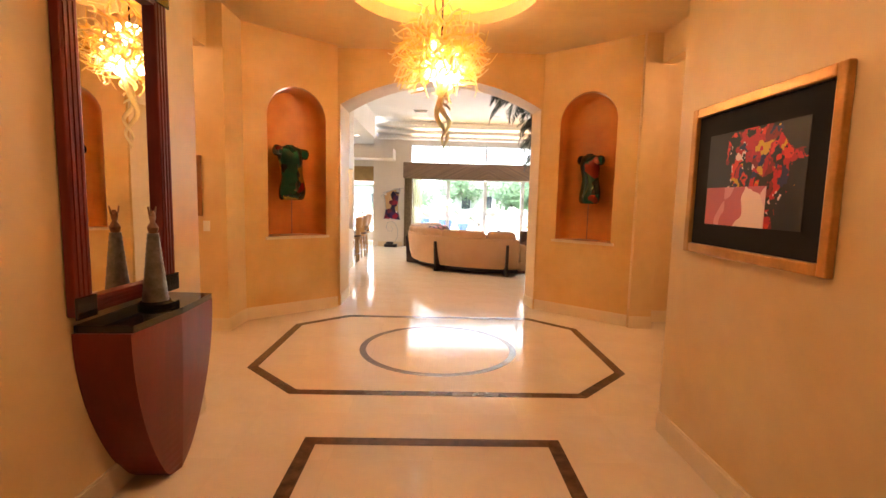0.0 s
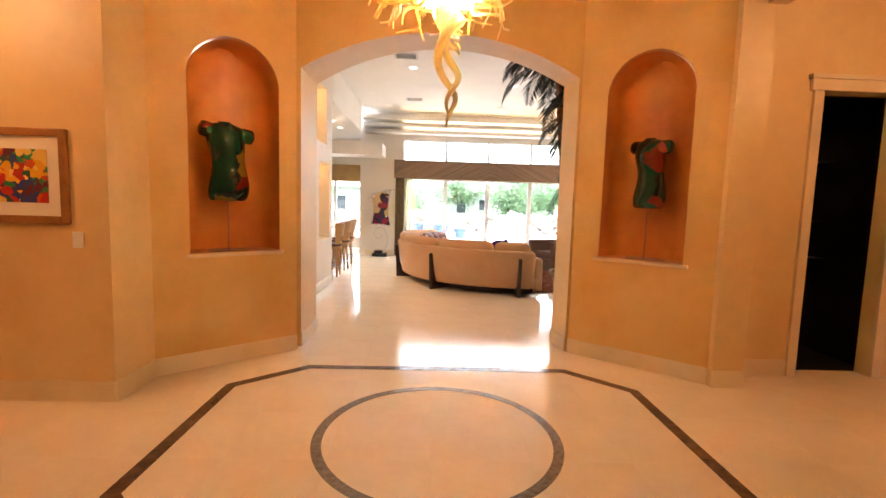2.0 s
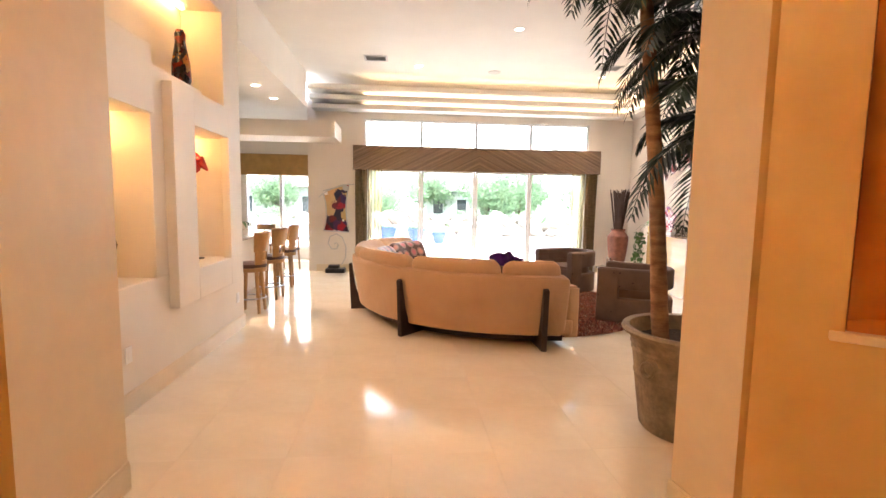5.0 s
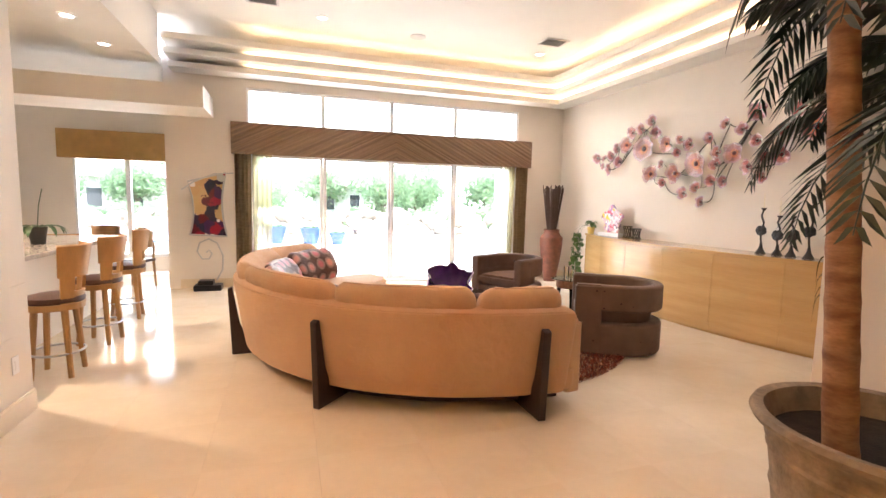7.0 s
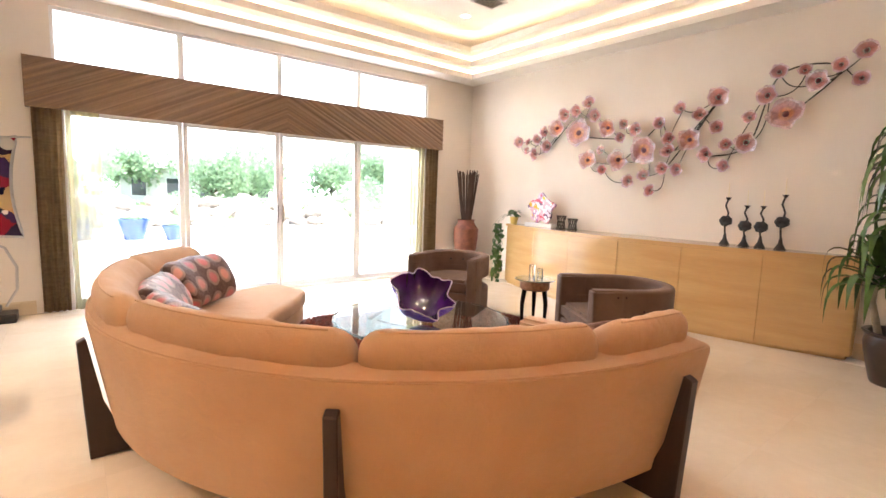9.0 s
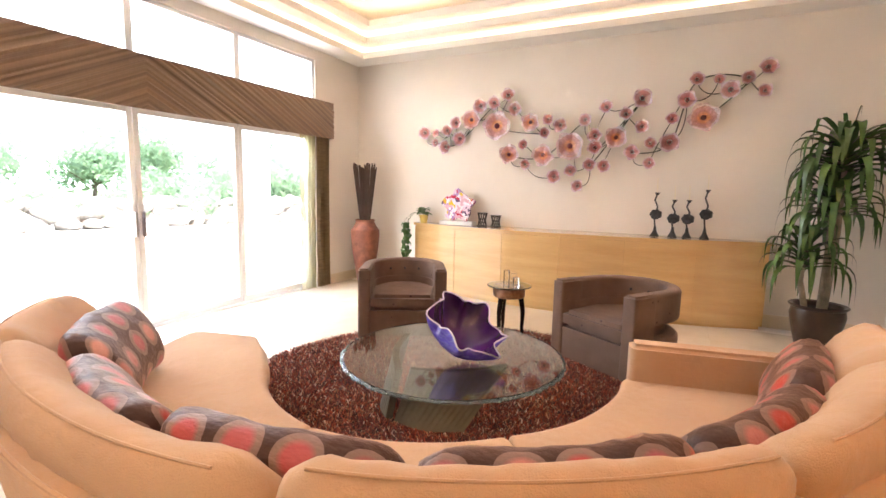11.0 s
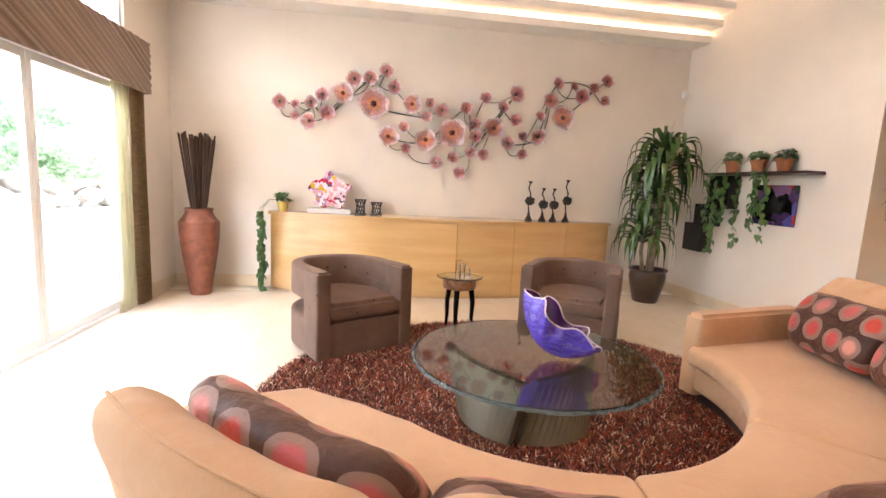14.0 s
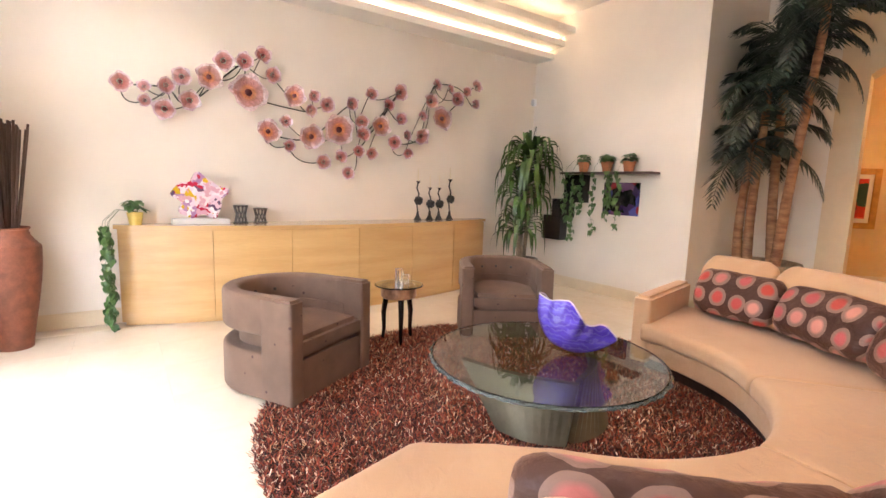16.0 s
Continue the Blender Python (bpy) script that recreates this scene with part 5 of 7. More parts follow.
def heart(bm, p, yaw, size, tilt):
    """A small heart-shaped leaf hanging from its stalk."""
    m = Matrix.Translation(p) @ pose(0, 0, 0, 0, 0, math.degrees(yaw)) @ pose(0, 0, 0, 0, math.degrees(tilt), 0)
    o = [(0, 0, 0), (-0.18, 0.3, 0.02), (0.1, 0.5, 0.06), (0.6, 0.36, 0.04), (1.1, 0, -0.08), (0.6, -0.36, 0.04), (0.1, -0.5, 0.06), (-0.18, -0.3, 0.02)]
    c = bm.verts.new(m @ Vector((0.4 * size, 0, -0.05 * size)))
    vs = [bm.verts.new(m @ (Vector(q) * size)) for q in o]
    for i in range(8):
        bm.faces.new((c, vs[i], vs[(i + 1) % 8]))


def ivy(name, base, trails, label, bushy=26, size=0.07):
    t = thing(name, pose(*base), label, "plant")
    bm = bmesh.new()
    for k in range(bushy):
        a = k * 2.4
        heart(bm, (0.05 * math.cos(a), 0.05 * math.sin(a), 0.03 + 0.10 * random.random()), a, size * (0.8 + 0.5 * random.random()), 0.2 + 0.5 * random.random())
    part("foliage", bm, M["leaf_light"], t)
    for dx, dy, ln in trails:
        pts = [(0, 0, 0.03), (dx * 0.6, dy * 0.6, 0.05), (dx, dy, -0.05)]
        n = max(4, int(ln / 0.08))
        for k in range(n):
            pts.append((dx + 0.025 * math.sin(k * 1.7 + dx * 30), dy + 0.012 * math.cos(k * 1.3), -0.05 - ln * (k + 1) / n))
        part("vine", tube(bmesh.new(), pts, 0.0022, 4), M["leaf"], t)
        bm = bmesh.new()
        for k in range(int(ln / 0.016)):
            u = random.random()
            q = Vector(pts[3 + min(n - 1, int(u * n))])
            heart(bm, q + Vector((0.03 * random.uniform(-1, 1), 0.02 * random.uniform(-0.4, 1), random.uniform(-0.03, 0.03))), random.uniform(0, 6.28), size * random.uniform(0.55, 0.95), 0.9 + 0.5 * random.random())
        part("trailing_leaves", bm, M["leaf_light"], t)


# plant shelf on the return wall
M["shelf_wood"] = mat("dark_mahogany_shelf", (0.05, 0.022, 0.018), 0.3, vary=0.2, bump=0.02)
fitted("wall_shelf", B(((2.88, 8.202, 1.665), (4.29, 8.42, 1.695)), bevel=0.004), M["shelf_wood"], "dark mahogany wall shelf holding potted ivy", "shelf")
random.seed(21)
for k, x in enumerate((3.96, 3.58, 3.25)):
    fitted("clay_pot", lathe(bmesh.new(), [(0.055, 1.696), (0.075, 1.80), (0.084, 1.80), (0.086, 1.83), (0.075, 1.83), (0.07, 1.80)], 24, pose(x, 8.31, 0)), M["terracotta"], "small terracotta pot on the dark shelf", "pot", True, "terracotta pots on the shelf")
    ivy("trailing_ivy", (x, 8.31, 1.80), (((0.06, 0.13, 0.95), (0.2, 0.12, 0.7), (-0.08, 0.13, 0.6)), ((0.1, 0.13, 0.85), (-0.12, 0.12, 0.65)), ((0.05, 0.13, 0.75), (0.2, 0.12, 0.45)))[k], "variegated trailing ivy spilling over the shelf")
M["box_black"] = mat("black_lacquer_box", (0.012, 0.010, 0.012), 0.25, vary=0.1, bump=0.01)
for x0, x1, z0, z1 in ((3.92, 4.25, 1.27, 1.66), (4.16, 4.46, 1.04, 1.31), (4.28, 4.62, 0.70, 1.06)):
    bm = B(((x0, 8.203, z0), (x1, 8.36, z1)), bevel=0.006)
    fitted("wall_box", bm, M["box_black"], "black lacquered wall box stepping down from the shelf", "wall box", False, "black wall boxes")


def art(name, colours, scale, seed=0.0, rough=0.35):
    """Abstract paint in hard-edged patches of the given colours."""
    m = bpy.data.materials.new(name)
    m.use_nodes = True
    N, L = m.node_tree.nodes, m.node_tree.links
    tc, mp, n1, vo, rp = N.new("ShaderNodeTexCoord"), N.new("ShaderNodeMapping"), N.new("ShaderNodeTexNoise"), N.new("ShaderNodeTexVoronoi"), N.new("ShaderNodeValToRGB")
    mp.inputs["Location"].default_value = (seed, seed * 0.7, seed * 1.3)
    mix = N.new("ShaderNodeMix")
    mix.data_type = "VECTOR"
    mix.inputs[0].default_value = 0.22
    L.new(tc.outputs["Object"], mp.inputs[0])
    L.new(mp.outputs[0], n1.inputs["Vector"])
    n1.inputs["Scale"].default_value, n1.inputs["Detail"].default_value = scale * 0.6, 3
    L.new(mp.outputs[0], mix.inputs[4])
    L.new(n1.outputs["Color"], mix.inputs[5])
    L.new(mix.outputs[1], vo.inputs["Vector"])
    vo.inputs["Scale"].default_value = scale
    sp = N.new("ShaderNodeSeparateColor")
    L.new(vo.outputs["Color"], sp.inputs[0])
    L.new(sp.outputs[0], rp.inputs[0])
    rp.color_ramp.interpolation = "CONSTANT"
    for k, c in enumerate(colours):
        e = rp.color_ramp.elements[k] if k < 2 else rp.color_ramp.elements.new(k / len(colours))
        e.position, e.color = k / len(colours), (*lin(c), 1)
    b = N["Principled BSDF"]
    L.new(rp.outputs[0], b.inputs["Base Color"])
    b.inputs["Roughness"].default_value = rough
    return m


M["tile_art"] = art("glazed_art_tile", ["15131c", "3a2a55", "6a4a70", "1a1a20", "8a2830", "4a4a90", "101014"], 9, 3.0, 0.15)
fitted("art_tile", B(((3.13, 8.203, 1.13), (3.66, 8.23, 1.56)), bevel=0.004), M["tile_art"], "dark glazed art tile with violet and red shapes", "wall art")

# glass flower wall sculpture
M["stem"] = mat("dark_iron_stem", (0.018, 0.015, 0.012), 0.5, 0.5, bump=0.02)


def flower_glass(name, tones):
    """Blown glass, toned from its heart to a pale rim that imitates window glints, mottled and streaked, with a bright
    lustre.
    """
    m = bpy.data.materials.new(name)
    m.use_nodes = True
    N, L = m.node_tree.nodes, m.node_tree.links
    b = N["Principled BSDF"]
    tc, g, rp, no, mr, oi, ad, hs, bp, mp = [N.new("ShaderNode" + k) for k in ("TexCoord", "VectorMath", "ValToRGB", "TexNoise", "MapRange", "ObjectInfo", "Math", "HueSaturation", "Bump", "Mapping")]
    g.operation = "LENGTH"
    L.new(tc.outputs["Object"], g.inputs[0])
    for k, (p, c) in enumerate(tones):
        e = rp.color_ramp.elements[k] if k < 2 else rp.color_ramp.elements.new(p)
        e.position, e.color = p, (*c, 1)
    mp.inputs["Scale"].default_value = (1, 1, 0.4)
    L.new(tc.outputs["Object"], mp.inputs[0])
    L.new(mp.outputs[0], no.inputs["Vector"])
    no.inputs["Scale"].default_value, no.inputs["Detail"].default_value, no.inputs["Distortion"].default_value = 4.5, 5, 1.4
    ad.operation = "MULTIPLY_ADD"
    ad.inputs[1].default_value, ad.inputs[2].default_value = 0.16, 0.0
    L.new(no.outputs[0], ad.inputs[0])
    L.new(g.outputs["Value"], ad.inputs[2])
    L.new(ad.outputs[0], rp.inputs[0])
    mr.inputs[1].default_value, mr.inputs[2].default_value, mr.inputs[3].default_value, mr.inputs[4].default_value = 0.3, 0.7, 0.55, 1.4
    L.new(no.outputs[0], mr.inputs[0])
    L.new(rp.outputs[0], hs.inputs["Color"])
    L.new(mr.outputs[0], hs.inputs["Value"])
    L.new(hs.outputs[0], b.inputs["Base Color"])
    bp.inputs["Strength"].default_value, bp.inputs["Distance"].default_value = 0.6, 0.04
    L.new(no.outputs[0], bp.inputs["Height"])
    L.new(bp.outputs[0], b.inputs["Normal"])
    b.inputs["Roughness"].default_value, b.inputs["IOR"].default_value = 0.08, 2.3
    b.inputs["Coat Weight"].default_value, b.inputs["Coat Roughness"].default_value = 1.0, 0.03
    translucent(m, 0.14, (0.8, 0.30, 0.28), 0.16)
    return m


# the last tone paints the windows' lilac-white highlights onto the rim
M["flower"] = flower_glass("rose_blown_glass", ((0.0, (0.04, 0.003, 0.004)), (0.28, (0.10, 0.008, 0.01)), (0.42, (0.30, 0.045, 0.045)), (0.70, (0.38, 0.10, 0.10)), (0.90, (0.46, 0.19, 0.20)), (1.0, (0.82, 0.62, 0.72))))
M["flower_big"] = flower_glass("amber_rose_blown_glass", ((0.0, (0.07, 0.005, 0.004)), (0.22, (0.48, 0.07, 0.008)), (0.42, (0.66, 0.17, 0.025)), (0.58, (0.42, 0.12, 0.09)), (0.90, (0.48, 0.20, 0.18)), (1.0, (0.82, 0.62, 0.66))))
M["flower_core"] = mat("dark_red_glass_core", (0.10, 0.012, 0.015), 0.1, bump=0)


def flower_mesh(seed, material):
    bm = bmesh.new()
    n, K = 40, 7
    rows = []
    for k in range(K + 1):
        t = k / K
        ring = []
        for i in range(n):
            a = 2 * math.pi * i / n
            r = 0.05 + t * (0.95 + 0.07 * math.sin(4 * a + seed) + 0.05 * math.sin(7 * a + 2 * seed))
            z = 0.42 * t ** 1.6 + t * t * (0.13 * math.sin(5 * a + seed * 2) + 0.06 * math.sin(9 * a))
            ring.append(bm.verts.new((r * math.cos(a), r * math.sin(a), z)))
        rows.append(ring)
    for p, q in zip(rows, rows[1:]):
        for i in range(n):
            bm.faces.new((p[i], p[(i + 1) % n], q[(i + 1) % n], q[i]))
    bm.faces.new(rows[0][::-1])
    return mesh_of(bm, "petal_bowl", material, True)


petals = [flower_mesh(s, M["flower"]) for s in (0.3, 1.4, 2.9)]
petals_big = flower_mesh(0.9, M["flower_big"])
bm = bmesh.new()
bmesh.ops.create_uvsphere(bm, u_segments=12, v_segments=8, radius=0.2)
core_me = mesh_of(bm, "core", M["flower_core"], True)
SPRAYS = (
    [(13.64, 2.31, 9), (13.45, 2.29, 6), (13.45, 2.16, 6), (13.27, 2.33, 8), (13.13, 2.43, 9), (13.29, 2.10, 10), (13.07, 2.21, 10), (12.89, 2.46, 13), (12.75, 2.64, 10), (12.55, 2.67, 9), (12.36, 2.76, 9), (12.26, 2.58, 9), (12.51, 2.36, 19), (12.03, 2.39, 12), (11.80, 2.42, 7), (11.84, 2.25, 7), (11.64, 2.34, 9)],
    [(12.32, 1.97, 13), (12.12, 2.10, 7), (12.09, 1.84, 7), (11.84, 1.96, 14), (11.69, 1.68, 9), (11.50, 2.07, 18), (11.33, 2.39, 8), (11.48, 1.75, 8), (11.20, 2.19, 9), (11.19, 2.04, 9), (11.08, 2.53, 8), (10.85, 2.43, 8), (10.68, 2.61, 11), (10.66, 2.28, 8), (10.95, 2.16, 13), (11.25, 1.83, 8), (11.07, 1.82, 8), (11.38, 1.56, 8)],
    [(10.75, 1.98, 9), (10.56, 2.08, 7), (10.55, 1.85, 7), (10.35, 2.09, 11), (10.34, 2.35, 7), (10.20, 2.56, 10), (10.12, 2.78, 8), (9.90, 2.76, 6), (9.78, 2.64, 10), (9.62, 2.76, 7), (9.45, 2.85, 9), (9.46, 2.61, 7), (10.02, 2.35, 16)],
)
random.seed(8)
for s, spray in enumerate(SPRAYS):
    t = thing("glass_flower_sculpture", pose(0, 0, 0), "pink blown glass flowers on curling iron stems, mounted on the wall", "wall sculpture", "glass flower sprays")
    for k, (y, z, r) in enumerate(spray):
        off = 0.05 + 0.03 * random.random()
        big = r >= 16
        amber = big or r in (13, 14, 12)
        ob = new("glass_flower", petals_big if amber else petals[k % 3])
        ob.parent = t
        rad = r / 100
        ob.matrix_basis = Matrix.Translation((5.095 - off, y, z)) @ pose(0, 0, 0, random.uniform(-14, 14), -90 + random.uniform(-16, 16), 0) @ pose(0, 0, 0, 0, 0, random.uniform(0, 360)) @ Matrix.Diagonal((rad, rad, rad * (0.5 if big else 0.9), 1))
        c = new("core", core_me)
        c.parent = ob
        c.matrix_basis = pose(0, 0, 0.12)
    # main stem: a smooth curve past every third flower, with curling side stems
    ctrl = [Vector((5.078, y, z - 0.02)) for y, z, r in spray[::3]]
    ctrl = [ctrl[0]] + ctrl + [ctrl[-1]]
    curve_pts = []
    for p0, p1, p2, p3 in zip(ctrl, ctrl[1:], ctrl[2:], ctrl[3:]):
        for i in range(8):
            u = i / 8
            curve_pts.append(0.5 * (2 * p1 + (p2 - p0) * u + (2 * p0 - 5 * p1 + 4 * p2 - p3) * u * u + (3 * p1 - p0 - 3 * p2 + p3) * u ** 3))
    part("stem", tube(bmesh.new(), curve_pts, 0.008, 6), M["stem"], t, "dark iron stem", True)
    for k, (a, b) in enumerate(zip(spray, spray[2:])):
        if math.hypot(a[0] - b[0], a[1] - b[1]) > 0.55:
            continue
        mid = ((a[0] + b[0]) / 2 + 0.10 * (-1) ** k, (a[1] + b[1]) / 2 - 0.16)
        pts = [(5.083, (1 - u) ** 2 * a[0] + 2 * u * (1 - u) * mid[0] + u * u * b[0], (1 - u) ** 2 * a[1] + 2 * u * (1 - u) * mid[1] + u * u * b[1]) for u in [i / 10 for i in range(11)]]
        part("stem", tube(bmesh.new(), pts, 0.006, 5), M["stem"], t, "thin iron stem", True)

# on the credenza
random.seed(31)
fitted("ceramic_pot", lathe(bmesh.new(), [(0.05, 0.981), (0.068, 1.09), (0.072, 1.10), (0.062, 1.10), (0.058, 1.07)], 24, pose(4.93, 13.58, 0)), M["yellow_pot"], "small yellow glazed pot on the credenza", "pot", True)
ivy("trailing_pothos", (4.93, 13.58, 1.08), ((-0.12, 0.20, 1.0), (-0.04, 0.23, 0.92), (-0.2, 0.21, 0.96), (-0.09, 0.25, 0.85)), "green pothos trailing down beside the credenza", 18, 0.075)
M["art_glass"] = art("painted_art_glass", ["f4eef2", "e9d8e6", "f2dfe4", "d9a8b8", "d8b02a", "c02848", "e6c8d8", "b088b0", "f0e8f0", "6a5070"], 19, 1.0, 0.12)
sc = thing("glass_sculpture", pose(4.93, 13.02, 0.981, 0, 0, 90), "multicoloured painted glass sculpture on a white plinth", "sculpture")
part("plinth", B(((-0.26, -0.08, 0), (0.26, 0.08, 0.055)), bevel=0.004), M["frame_white"], sc)
bm = bmesh.new()
out = []
for i in range(40):
    a = 2 * math.pi * i / 40
    r = 1 + 0.16 * math.sin(5 * a) + 0.09 * math.sin(9 * a + 1)
    out.append((0.23 * r * math.cos(a), 0.27 + 0.21 * r * math.sin(a)))
prism(bm, out, -0.02, 0.02)
bm.transform(Matrix.Rotation(radians(90), 4, "X"))
bmesh.ops.bevel(bm, geom=bm.edges[:], offset=0.006, segments=2, affect="EDGES")
part("glass_panel", bm, M["art_glass"], sc)
M["silver"] = mat("dark_pierced_metal", (0.10, 0.09, 0.085), 0.3, 0.8, vary=0.3, scale=40, grain=90, bump=0.2)
for y, h in ((12.64, 0.19), (12.44, 0.16)):
    v = thing("candle_holder", pose(4.93, y, 0.981), "pierced dark metal votive holder on the credenza", "candle holder", "votive holders")
    for k in range(10):
        a = 2 * math.pi * k / 10
        part("bar", tube(bmesh.new(), [(0.06 * math.cos(a), 0.06 * math.sin(a), 0.005), (0.048 * math.cos(a + 0.5), 0.048 * math.sin(a + 0.5), h / 2), (0.068 * math.cos(a + 0.9), 0.068 * math.sin(a + 0.9), h)], 0.007, 5), M["silver"], v)
    part("rim", lathe(bmesh.new(), [(0.072, h - 0.012), (0.078, h), (0.066, h)], 24), M["silver"], v)
    part("foot", lathe(bmesh.new(), [(0.075, 0), (0.075, 0.012), (0.06, 0.016)], 24), M["silver"], v)
M["wax"] = mat("ivory_candle_wax", (0.78, 0.70, 0.52), 0.5, vary=0.05, bump=0)
M["iron"] = mat("dark_grey_iron", (0.035, 0.034, 0.036), 0.4, 0.4, vary=0.2, bump=0.05)
for y, h in ((10.43, 0.50), (10.24, 0.42), (10.09, 0.42), (9.91, 0.54)):
    c = thing("candlestick", pose(4.93, y, 0.981), "dark iron flower-shaped candlestick with a thin ivory candle", "candlestick", "iron candlesticks")
    part("base", lathe(bmesh.new(), [(0.055, 0), (0.05, 0.01), (0.022, 0.06), (0.012, 0.12)], 18), M["iron"], c, smooth=True)
    part("stem", tube(bmesh.new(), [(0, 0, 0.1), (0.0, 0.012, h * 0.4), (0, -0.012, h * 0.7), (0.0, 0.02, h * 0.85), (0, 0, h)], 0.010, 8), M["iron"], c, smooth=True)
    bm = bmesh.new()
    for k in range(7):
        bmesh.ops.create_uvsphere(bm, u_segments=10, v_segments=6, radius=1, matrix=pose(-0.015 - 0.006 * (k % 2), 0.034 * math.cos(k * 0.9), h * 0.52 + 0.028 * math.sin(k * 0.9), 51 * k, 12 * (k % 3)) @ Matrix.Diagonal((0.014, 0.036, 0.032, 1)))
    part("blossom", bm, M["iron"], c, smooth=True)
    part("cup", lathe(bmesh.new(), [(0.008, h - 0.02), (0.028, h + 0.012), (0.030, h + 0.016), (0.01, h + 0.006)], 16), M["iron"], c, smooth=True)
    part("candle", tube(bmesh.new(), [(0, 0, h), (0, 0.006, h + 0.18)], [0.007, 0.004], 8), M["wax"], c, "thin ivory candle")

# standing metal and glass sculpture by the drapes
M["panel_art"] = art("stained_glass_panel", ["5a1020", "2a1838", "c8a070", "8a1830", "f4ece6", "3a1a4a", "c8a878", "181030", "9a1838"], 8, 7.0, 0.15)
ss = thing("standing_sculpture", pose(-1.37, 14.70, 0), "standing metal sculpture with a patterned glass panel and spiral stem", "sculpture")
part("base", B(((-0.22, -0.13, 0), (0.18, 0.13, 0.09)), ((-0.16, -0.1, 0.09), (0.06, 0.1, 0.16)), bevel=0.012), M["iron"], ss)
pts = [(0.10, 0, 0.15), (0.19, 0, 0.32), (0.20, 0, 0.55), (0.12, 0, 0.75), (0.0, 0, 0.82), (-0.13, 0, 0.76), (-0.17, 0, 0.62), (-0.10, 0, 0.50), (0.0, 0, 0.50), (0.04, 0, 0.58), (0.0, 0, 0.64), (-0.04, 0, 0.60)]
part("spiral_stem", tube(bmesh.new(), pts, 0.012, 8), M["handle"], ss, "grey steel spiral", True)
bm = bmesh.new()
L_, R_ = [], []
for k in range(17):
    u = k / 16
    z = 0.86 + 0.92 * u
    w = 0.20 + 0.07 * (2 * u - 1) ** 2
    L_.append((-w, z + (0.03 if u in (0, 1) else 0) - 0.10 * u))
    R_.append((w, z + 0.08 * u))
prism(bm, L_ + R_[::-1], -0.012, 0.012)
bm.transform(Matrix.Rotation(radians(90), 4, "X"))
part("glass_panel", bm, M["panel_art"], ss, "patterned red, black and gold glass")
loop = [(x, 0, z) for x, z in L_] + [(x, 0, z) for x, z in R_[::-1]]
part("panel_frame", tube(bmesh.new(), loop + [loop[0]], 0.016, 8), M["handle"], ss, "curved steel frame", True)
part("top_rod", tube(bmesh.new(), [(-0.36, -0.03, 1.58), (-0.2, -0.03, 1.70), (0.1, -0.03, 1.84), (0.38, -0.03, 1.86)], 0.010, 6), M["handle"], ss, smooth=True)
part("disc", lathe(bmesh.new(), [(0.06, -0.01), (0.06, 0.01)], 24, pose(0.2, -0.04, 1.78, 90)), M["handle"], ss)

# ---- bar and breakfast nook ----
M["granite"] = mat("pale_granite_top", (0.62, 0.55, 0.46), 0.12, vary=0.15, scale=30, grain=90, bump=0.005)
M["oak"] = mat("honey_beech_wood", (0.50, 0.27, 0.10), 0.35, vary=0.12, scale=3, grain=30, bump=0.03, stretch=(5, 5, 1))
M["seat_brown"] = mat("brown_leather_seat", (0.10, 0.045, 0.03), 0.45, vary=0.15, scale=12, grain=90, bump=0.1)
bar = thing("bar_counter", pose(0, 0, 0), "cream bar counter with pale granite top", "counter")
part("counter_body", B(((-3.1, 10.6, 0), (-2.5, 13.7, 0.90)), bevel=0.005), M["cream"], bar)
part("counter_top", B(((-3.15, 10.5, 0.90), (-2.28, 13.8, 0.945)), bevel=0.01), M["granite"], bar, "pale polished granite top")
st = thing("bar_stool", pose(-1.98, 11.08, 0, 0, 0, 180), "honey beech bar stool with brown round seat and footring", "bar stool", "bar stools at the counter")
part("seat_ring", lathe(bmesh.new(), [(0.17, 0.55), (0.20, 0.555), (0.205, 0.605), (0.17, 0.61)], 28), M["oak"], st)
part("seat", lathe(bmesh.new(), [(0.19, 0.605), (0.205, 0.625), (0.20, 0.655), (0.12, 0.675), (0.01, 0.68)], 28), M["seat_brown"], st, "brown leather seat", True)
for k in range(4):
    a = radians(45 + 90 * k)
    part("leg", tube(bmesh.new(), [(0.14 * math.cos(a), 0.14 * math.sin(a), 0.57), (0.19 * math.cos(a), 0.19 * math.sin(a), 0)], [0.027, 0.021], 8), M["oak"], st, smooth=True)
part("footring", tube(bmesh.new(), [(0.185 * math.cos(a * 0.2618), 0.185 * math.sin(a * 0.2618), 0.20) for a in range(25)], 0.010, 6), M["handle"], st, smooth=True)
bm = arc_sweep(bmesh.new(), [(0.195, 0.82), (0.222, 0.82), (0.262, 1.07), (0.236, 1.08)], 118, 242, 18)
part("backrest", bm, M["oak"], st, smooth=True)
for a0, a1 in ((122, 150), (210, 238)):
    part("back_post", arc_sweep(bmesh.new(), [(0.168, 0.57), (0.192, 0.57), (0.221, 0.85), (0.197, 0.85)], a0, a1, 8), M["oak"], st, smooth=True)
part("back_rail", arc_sweep(bmesh.new(), [(0.172, 0.62), (0.194, 0.62), (0.202, 0.70), (0.18, 0.70)], 150, 210, 10), M["oak"], st, smooth=True)
copy_thing(st, pose(-1.98, 12.0, 0, 0, 0, 172))
copy_thing(st, pose(-2.03, 13.02, 0, 0, 0, 186))
po = thing("orchid_pot", pose(-2.66, 12.5, 0.946), "dark pot with orchid leaves on the bar counter", "plant")
part("pot_body", lathe(bmesh.new(), [(0.06, 0), (0.085, 0.17), (0.09, 0.18), (0.075, 0.17)], 24), M["box_black"], po, smooth=True)
bm = bmesh.new()
